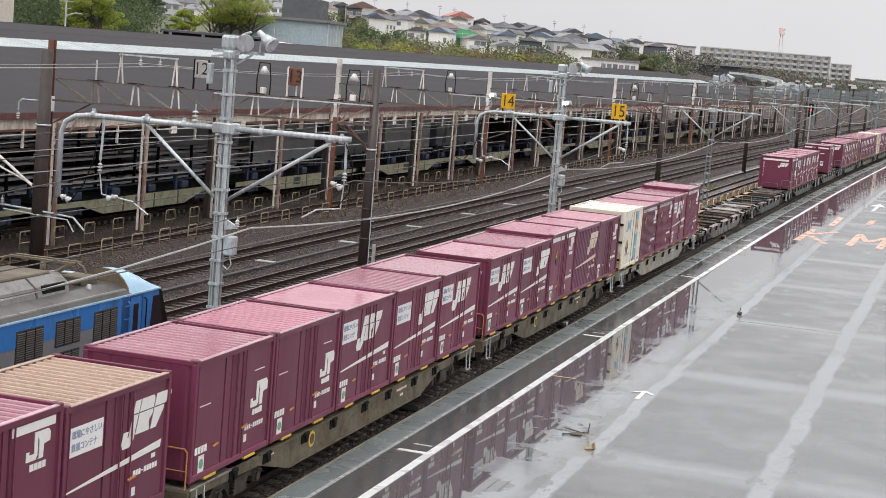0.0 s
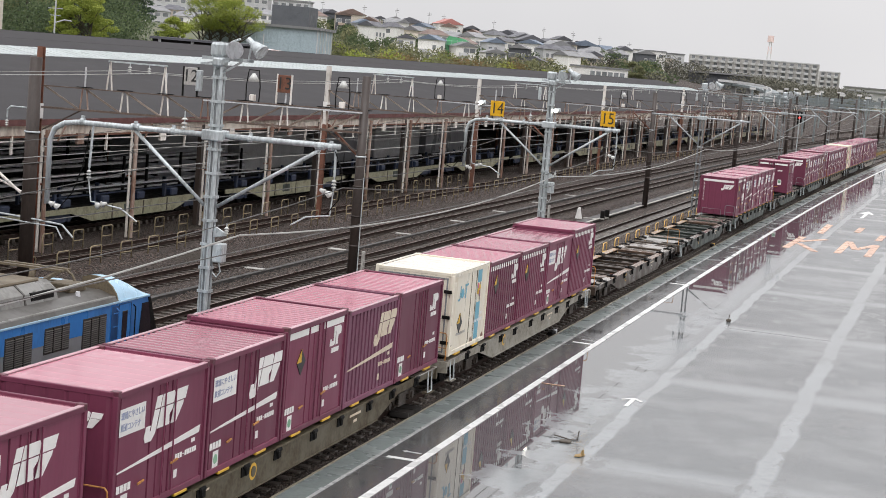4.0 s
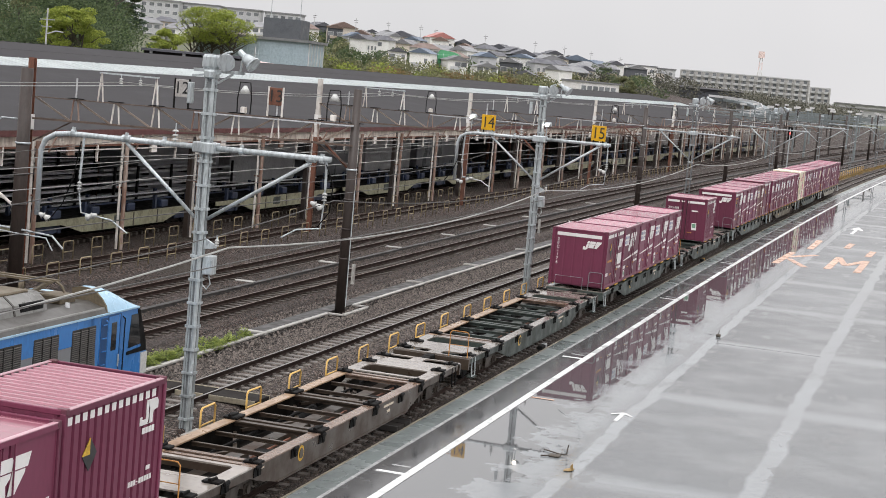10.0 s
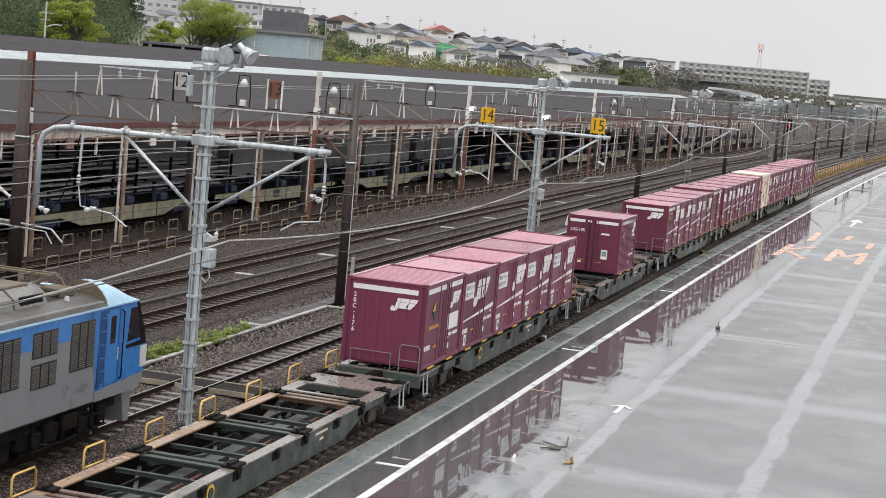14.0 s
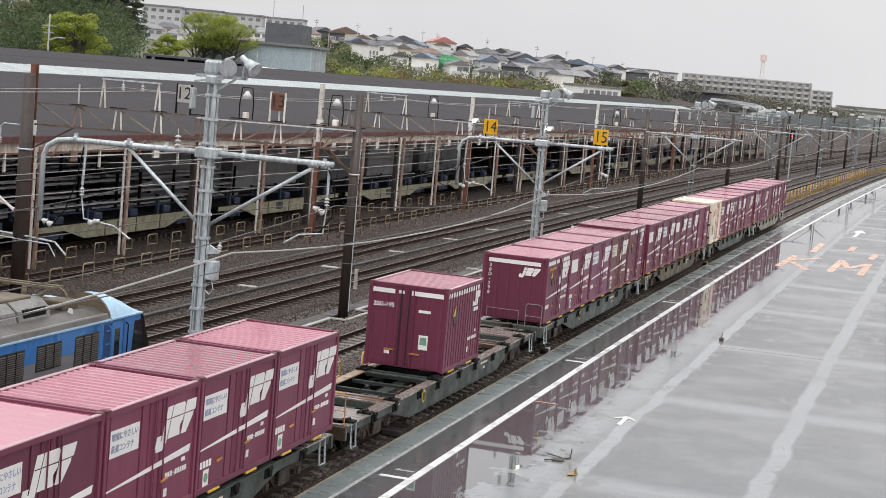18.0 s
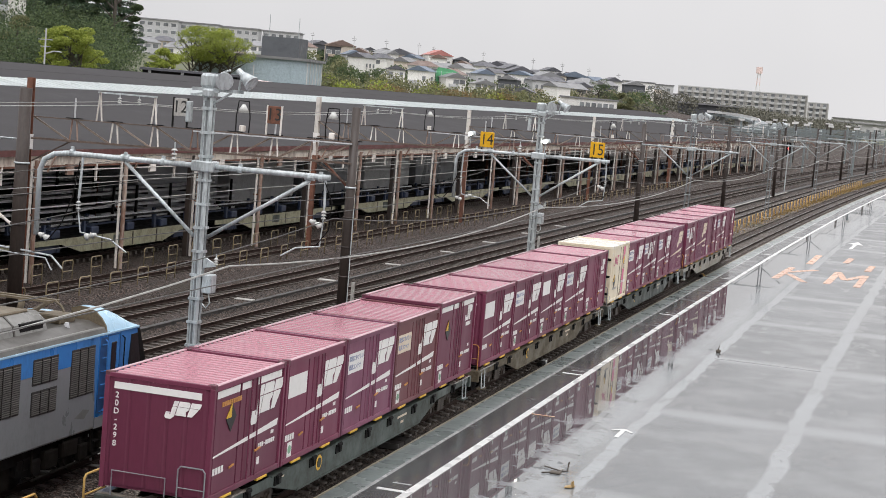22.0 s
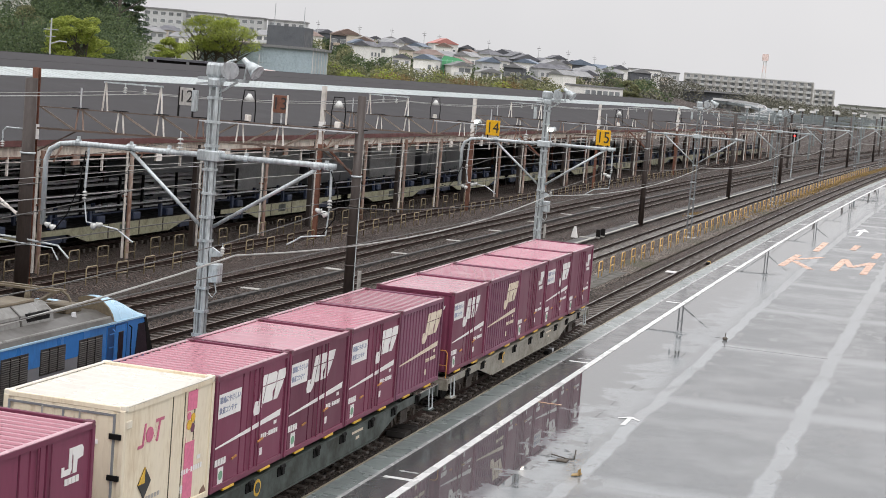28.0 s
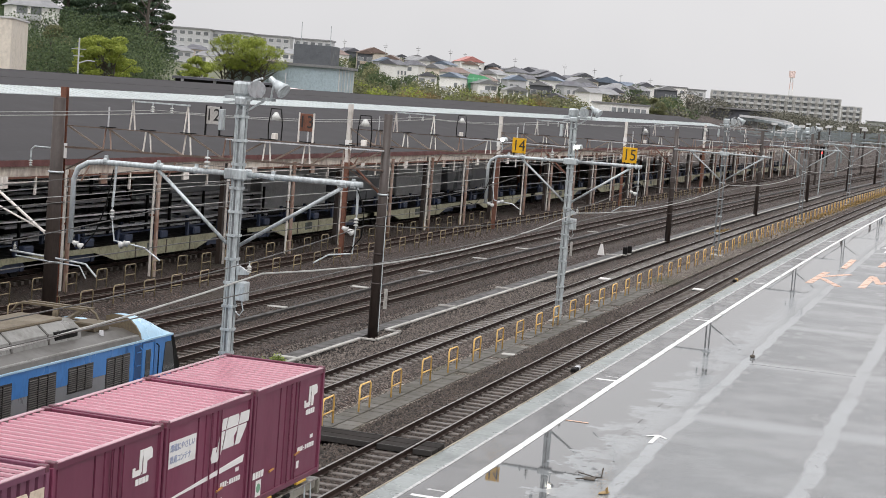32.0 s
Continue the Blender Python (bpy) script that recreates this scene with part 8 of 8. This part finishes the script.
def flats(az0, az1, d, z0, z1, storeys, bays):
    a, b = Vector(polar(az0, d, z0)), Vector(polar(az1, d, z0))
    length = (b - a).length
    turn = math.degrees(math.atan2(b.y - a.y, b.x - a.x))
    t = thing("apartment_block", "long grey apartment block with rows of balconies", "apartment block", "flats beyond the yard", pose(a.x, a.y, z0, 0, 0, turn))
    hgt = z1 - z0
    part("wall", Shape().box(0, length, 0, 11, -7, hgt), FLAT_GREY, t)
    part("roof", Shape().box(-0.3, length + 0.3, -0.3, 11.3, hgt, hgt + 0.5), FAR_GREY, t)
    st, bw = hgt / storeys, length / bays
    bal = Shape().box(bw * 0.12, bw * 0.72, -1.2, 0, 0, st * 0.4).data("balcony", FAR_GREY)
    fin = Shape().box(-0.3, 0.3, -1.35, 0, -1, hgt).data("fin_wall", FLAT_GREY)
    for k in range(bays + 1):
        part("fin_wall", fin, FLAT_GREY, t, m=pose(k * bw, 0, 0))
    for f in range(storeys):
        for k in range(bays):
            part("balcony", bal, FAR_GREY, t, m=pose(k * bw, 0, f * st))
            window(t, pose((k + 0.5) * bw, 0, f * st + st * 0.66), 1.7, 1.3)


def distance():
    flats(-8.55, -4.3, 850, 6.8, 19.8, 5, 17)
    flats(-4.25, -3.6, 880, 6.5, 17.0, 4, 3)
    x, y, g = polar(-5.95, 1600, 0)
    t = thing("radio_tower", "red and white lattice radio tower in the haze", "tower", m=pose(x, y, g))
    for k in range(7):
        za, zb = k * 7.0, k * 7.0 + 7.0
        wa, wb = 3.2 - k * 0.33, 3.2 - (k + 1) * 0.33
        s = Shape()
        for sx, sy in ((-1, -1), (1, -1), (1, 1), (-1, 1)):
            s.beam((sx * wa, sy * wa, za), (sx * wb, sy * wb, zb), 0.3, 0.3)
            s.beam((sx * wa, sy * wa, za), (-sy * wb, sx * wb, zb), 0.18, 0.18)
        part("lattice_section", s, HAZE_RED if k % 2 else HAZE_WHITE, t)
    part("gallery", Shape().tube((0, 0, 46), (0, 0, 52), 3.0, n=14), HAZE_RED, t, "red equipment drum paled by haze in its colour")
    # curved viaduct and long pale sheds at the far end of the yard
    v = thing("viaduct", "pale curved concrete road viaduct beyond the yard", "viaduct")
    pts = [polar(az, d, z) for az, d, z in ((-7.5, 600, 7.8), (-7.0, 602, 7.7), (-6.5, 596, 7.5), (-6.05, 580, 7.1), (-5.75, 555, 6.5), (-5.7, 525, 5.7), (-5.95, 495, 4.8), (-6.4, 475, 4.0))]
    for p, q in zip(pts, pts[1:]):
        part("deck_span", Shape().beam(p, q, 5.0, 0.8), THROAT, v)
        part("parapet", Shape().beam((p[0], p[1] - 3.4, p[2] + 1.0), (q[0], q[1] - 3.4, q[2] + 1.0), 0.3, 0.8), FAR_GREY, v)
        part("pier", Shape().box(p[0] - 0.8, p[0] + 0.8, p[1] - 0.8, p[1] + 0.8, -1, p[2] - 0.5), FAR_GREY, v)
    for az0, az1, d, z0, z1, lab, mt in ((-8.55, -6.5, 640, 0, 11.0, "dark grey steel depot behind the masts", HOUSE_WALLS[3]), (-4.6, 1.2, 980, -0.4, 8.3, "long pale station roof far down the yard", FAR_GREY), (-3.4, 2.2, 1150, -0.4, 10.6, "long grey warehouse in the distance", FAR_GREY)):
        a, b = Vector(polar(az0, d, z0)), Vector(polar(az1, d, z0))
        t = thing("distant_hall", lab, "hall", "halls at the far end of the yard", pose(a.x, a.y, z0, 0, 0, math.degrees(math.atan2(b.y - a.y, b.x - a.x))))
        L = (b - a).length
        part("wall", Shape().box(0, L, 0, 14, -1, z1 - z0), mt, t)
        part("roof", Shape().box(-1, L + 1, -1.5, 15, z1 - z0, z1 - z0 + 0.6), HOUSE_ROOFS[1], t)
        n = int(L / 6)
        for k in range(min(n, 16)):
            window(t, pose((k + 0.5) * L / min(n, 16), 0, (z1 - z0) * 0.62), 1.8, 1.3)
    # more masts and beams of the throat of the yard
    for i, (x, y) in enumerate(((-14, 262), (-20, 285), (-27, 300), (-15, 330), (-24, 345), (-33, 350), (-12, 385), (-20, 400), (-30, 410), (-40, 420), (-10, 450), (-22, 470), (-36, 480), (-17, 310), (-9, 318), (-28, 375), (-14, 425), (-30, 445), (-8, 505), (-18, 520), (-34, 530), (-46, 470), (-26, 560))):
        m = thing("portal_mast", "grey steel portal mast in the yard throat", "catenary mast", "masts of the yard throat", at(x, y, -0.4))
        part("mast", Shape().beam((0, 0, 0), (0, 0, 8.6), 0.32, 0.32), THROAT if i % 3 else DARK_CONCRETE, m)
        part("beam", Shape().beam((-6.5, 0, 7.1), (6.5, 0, 7.1), 0.2, 0.2).beam((-6.5, 0, 6.5), (6.5, 0, 6.5), 0.12, 0.12), THROAT, m)
        zig = Shape().chain([(-6.5 + k * 1.3, 0, 6.5 if k % 2 else 7.1) for k in range(11)], 0.045, 4)
        part("lacing", zig, THROAT, m)
        part("floodlight", Shape().box(-0.5, 0.5, -0.3, 0.2, 8.6, 9.0), HAZE_WHITE, m)


# ---- trees ----
def crown(material, blobs, count, size, seed, name="crown"):
    rnd = random.Random(seed)
    v, f = [], []
    vol = [a * b * c for (_, _, _, a, b, c) in blobs]
    for _ in range(count):
        x, y, z, a, b, c = rnd.choices(blobs, vol)[0]
        u, w = rnd.uniform(-1, 1), rnd.uniform(0, 6.283)
        r = rnd.uniform(0.62, 1.06)
        q = math.sqrt(1 - u * u)
        px, py, pz = x + a * r * q * math.cos(w), y + b * r * q * math.sin(w), z + c * r * u
        s = size * rnd.uniform(0.5, 1.2)
        e = Euler((rnd.uniform(-1.1, 1.1), rnd.uniform(-1.1, 1.1), rnd.uniform(0, 6.3))).to_matrix()
        o = len(v)
        for i, j, k in ((-1, -0.5, 0), (0.1, -0.75, 0.15), (1, 0.1, 0), (0.2, 0.8, 0.12), (-0.8, 0.5, -0.1)):
            t = e @ Vector((i * s, j * s, k * s))
            v.append((px + t.x, py + t.y, pz + t.z))
        f.append((o, o + 1, o + 2, o + 3, o + 4))
    me = bpy.data.meshes.new(name)
    me.from_pydata(v, [], f)
    me.materials.append(material)
    return me


def tree(az, d, h, spread, material, label, seed, count=2600, size=0.26, z=None, stems=1, bare=0.3):
    x, y, g = polar(az, d, z)
    rnd = random.Random(seed)
    t = thing("tree", label, "tree", m=pose(x, y, g - 0.3))
    blobs = []
    limbs = Shape()
    for st in range(stems):
        bx = (st - (stems - 1) / 2) * spread * 0.28
        top = Vector((bx * 1.5, rnd.uniform(-0.4, 0.4), h * 0.82))
        part("trunk", Shape().tube((bx * 0.6, 0, 0), (bx, 0, h * 0.4), h * 0.022, h * 0.016, n=8).tube((bx, 0, h * 0.4), top, h * 0.016, h * 0.005, n=7), BARK, t)
        for k in range(18):
            k /= 2
            zz = h * (bare + (0.95 - bare) * k / 9)
            a = rnd.uniform(0, 6.28)
            reach = spread * (0.35 + 0.65 * math.sin(math.pi * min(1, (k + 1.6) / 10))) * rnd.uniform(0.6, 1.0)
            end = Vector((bx + reach * math.cos(a), reach * math.sin(a), zz + h * 0.1))
            limbs.tube((bx, 0, zz * 0.85), end, h * 0.008, h * 0.002, n=5)
            r = spread * rnd.uniform(0.12, 0.27)
            blobs.append((end.x * 0.85, end.y * 0.85, end.z, r * 1.1, r * 1.1, r * 0.55))
    part("limb", limbs, BARK, t)
    part("crown", crown(material, blobs, int(count * 5.5), size * 0.35, seed), material, t)


def conifer(az, d, h, spread, seed):
    """A tall evergreen: whorls of drooping boughs that shorten upward."""
    x, y, g = polar(az, d)
    rnd = random.Random(seed)
    t = thing("tree", "tall dark blue green conifer with drooping boughs", "tree", "dark conifers behind the shed", pose(x, y, g - 0.3))
    part("trunk", Shape().tube((0, 0, 0), (0, 0, h * 0.98), h * 0.016, 0.04, n=8), BARK, t)
    blobs, limbs = [], Shape()
    for k in range(15):
        u = k / 15
        for j in range(6):
            a = rnd.uniform(0, 6.28)
            reach = spread * (1.0 - u) ** 0.75 * rnd.uniform(0.65, 1.1) + 0.4
            z = h * (0.16 + 0.82 * u)
            tip = Vector((reach * math.cos(a), reach * math.sin(a), z - 0.16 * reach))
            limbs.tube((0, 0, z), tip, 0.09, 0.03, n=4)
            for q in (0.45, 0.85):
                blobs.append((tip.x * q, tip.y * q, z - 0.2 * reach * q, reach * 0.3 + 0.3, reach * 0.3 + 0.3, 0.5))
    part("limb", limbs, BARK, t)
    part("crown", crown(LEAF_CONIFER, blobs, 22000, 0.15, seed), LEAF_CONIFER, t)


def trees():
    tree(-30.7, 262, 11.5, 4.6, LEAF_MID, "shrubby green tree below the beige hall", 11, z=3.0)
    tree(-28.95, 235, 12.6, 4.6, LEAF_FRESH, "broad bright green spring tree behind the shed", 12, 4200, 0.3, z=0.5, stems=3, bare=0.5)
    for az, d, h, sp, sd in ((-30.2, 300, 25.0, 5.0, 13), (-29.2, 295, 27.0, 5.4, 14), (-28.2, 290, 26.0, 5.0, 24), (-27.45, 300, 21.5, 3.6, 25)):
        conifer(az, d, h, sp, sd)
    tree(-28.7, 312, 25.0, 6.5, LEAF_DARK, "tall dark evergreen tree", 16, 5200, 0.42, bare=0.15)
    tree(-29.8, 320, 25.0, 6.5, LEAF_DARK, "tall dark evergreen tree", 17, 4200, 0.42, bare=0.15)
    tree(-27.6, 285, 19.5, 4.6, LEAF_DARK, "dark evergreen tree with uneven boughs", 23, 4200, 0.36, bare=0.1)
    tree(-31.9, 330, 22.0, 6.0, LEAF_DARK, "dark evergreen tree beside a white house", 18, 3600, 0.42, bare=0.2)
    tree(-25.85, 250, 11.0, 3.3, LEAF_FRESH, "small bright green tree behind the low shed", 19, 2400, 0.28, z=0.5, bare=0.5, stems=2)
    tree(-24.35, 315, 14.6, 6.4, LEAF_FRESH, "round bright green tree with bare lower stems", 20, 4600, 0.3, z=1.5, stems=5, bare=0.56)
    tree(-11.2, 440, 13.0, 5.5, LEAF_DARK, "thin bare tree with few leaves", 21, 700, 0.3)
    tree(-10.4, 470, 8.5, 5.0, LEAF_MID, "dark green hillside tree", 22, 1500, 0.4)

    # shrubs and woods of the slope
    def scrub(name, label, material, n, az0, az1, d0, d1, low, high, seed, many=340, leaf=0.3):
        r = random.Random(seed)
        blobs = []
        for _ in range(n):
            az, d = r.uniform(az0, az1), r.uniform(d0, d1)
            x, y, g = polar(az, d)
            k = r.uniform(low, high)
            blobs.append((x, y, g + k * 0.5, k * 0.95, k * 0.95, k * 0.75))
        ob = part(name, crown(material, blobs, n * many, leaf, seed, name), material)
        tagged(ob, label, "shrubs", kind="stuff")
    scrub("green_scrub", "mixed green scrub on the slope below the houses", LEAF_MID, 190, -21.0, -10.5, 392, 478, 2.4, 5.2, 41)
    scrub("fresh_scrub", "fresh green bushes on the slope", LEAF_FRESH, 58, -20.6, -12, 388, 470, 2.4, 5.0, 42)
    scrub("brown_scrub", "brownish budding bushes on the slope", LEAF_OCHRE, 75, -19.5, -12.5, 390, 460, 2.4, 5.0, 43)
    scrub("dark_scrub", "dark evergreen scrub among the houses", LEAF_DARK, 200, -21.5, -9.0, 500, 660, 1.8, 4.4, 44)
    scrub("garden_trees", "fresh green garden trees among the houses", LEAF_MID, 90, -21.0, -9.5, 490, 640, 2.0, 4.6, 48)
    scrub("wood_edge", "dark wood behind the shed and hall", LEAF_DARK, 150, -34, -27.2, 240, 345, 3.0, 6.5, 45, 1100, 0.16)
    scrub("hill_foot_wood", "mixed wood at the foot of the hill, haze in its colour", LEAF_HAZED, 46, -12.6, -9.2, 432, 540, 2.2, 4.6, 49)
    scrub("far_hedge", "brownish wood below the distant flats, haze in its colour", LEAF_HAZED, 170, -9.6, -2.6, 620, 840, 3.0, 6.5, 46)
    scrub("far_wood", "hazy dark wood on the horizon", LEAF_DARK, 60, -3.5, 4, 1250, 1500, 5.0, 9.0, 47)


def street_poles():
    for az, d in ((-19.6, 590), (-18.5, 610), (-17.4, 600), (-16.9, 640), (-15.2, 620), (-13.5, 620), (-12.5, 600), (-11.6, 640), (-10.6, 660), (-21.0, 600)):
        x, y, g = polar(az, d)
        t = thing("telegraph_pole", "thin concrete street pole among the houses", "utility pole", "street poles on the hillside", pose(x, y, g - 1))
        part("shaft", Shape().tube((0, 0, 0), (0, 0, 11.5), 0.13, 0.09, n=7), FAR_GREY, t)
        part("crossarm", Shape().box(-0.8, 0.8, -0.05, 0.05, 10.6, 10.7).box(-0.6, 0.6, -0.05, 0.05, 10.0, 10.1), BLACK_STEEL, t)
    for az, d, h in ((-29.77, 150, 12.3), (-22.9, 210, 10.8), (-17.6, 330, 8.6)):
        x, y, g = polar(az, d, -0.4)
        t = thing("telegraph_pole", "grey street pole with crossarms behind the shed", "utility pole", "street poles behind the shed", pose(x, y, g))
        part("shaft", Shape().tube((0, 0, 0), (0, 0, h), 0.1, 0.07, n=8), FAR_GREY, t)
        part("crossarm", Shape().box(-0.7, 0.7, -0.04, 0.04, h - 1.0, h - 0.93).box(-0.5, 0.5, -0.04, 0.04, h - 1.6, h - 1.53), GALV, t)
        part("lamp_arm", Shape().chain([(0, 0, h - 2.2), (0.9, 0, h - 1.9), (1.6, 0, h - 1.95)], 0.05, 6), FAR_GREY, t)


hillside()
distance()
trees()
street_poles()


# ---- what moves ----
def run(t):
    """How far the train has rolled towards the bridge after t seconds."""
    u = t / 32.0
    return ((((((437.284 * u - 1403.485) * u + 1695.768) * u - 936.822) * u + 260.718) * u) + 164.146) * u


def motions():
    for ob, y, z in TRAIN:
        walk(ob, [(t, at(0, y - run(t), z)) for t in [k * 1.0 for k in range(33)]])
        for bogie in [c for c in ob.children if c.name.startswith("bogie")]:
            for axle in [c for c in bogie.children if c.name.startswith("wheelset")]:
                place = axle.matrix_basis.translation.copy()
                walk(axle, [(t, pose(place.x, place.y, place.z, math.degrees(run(t) / 0.43)))
                            for t in [k / 15.0 for k in range(481)]])


motions()
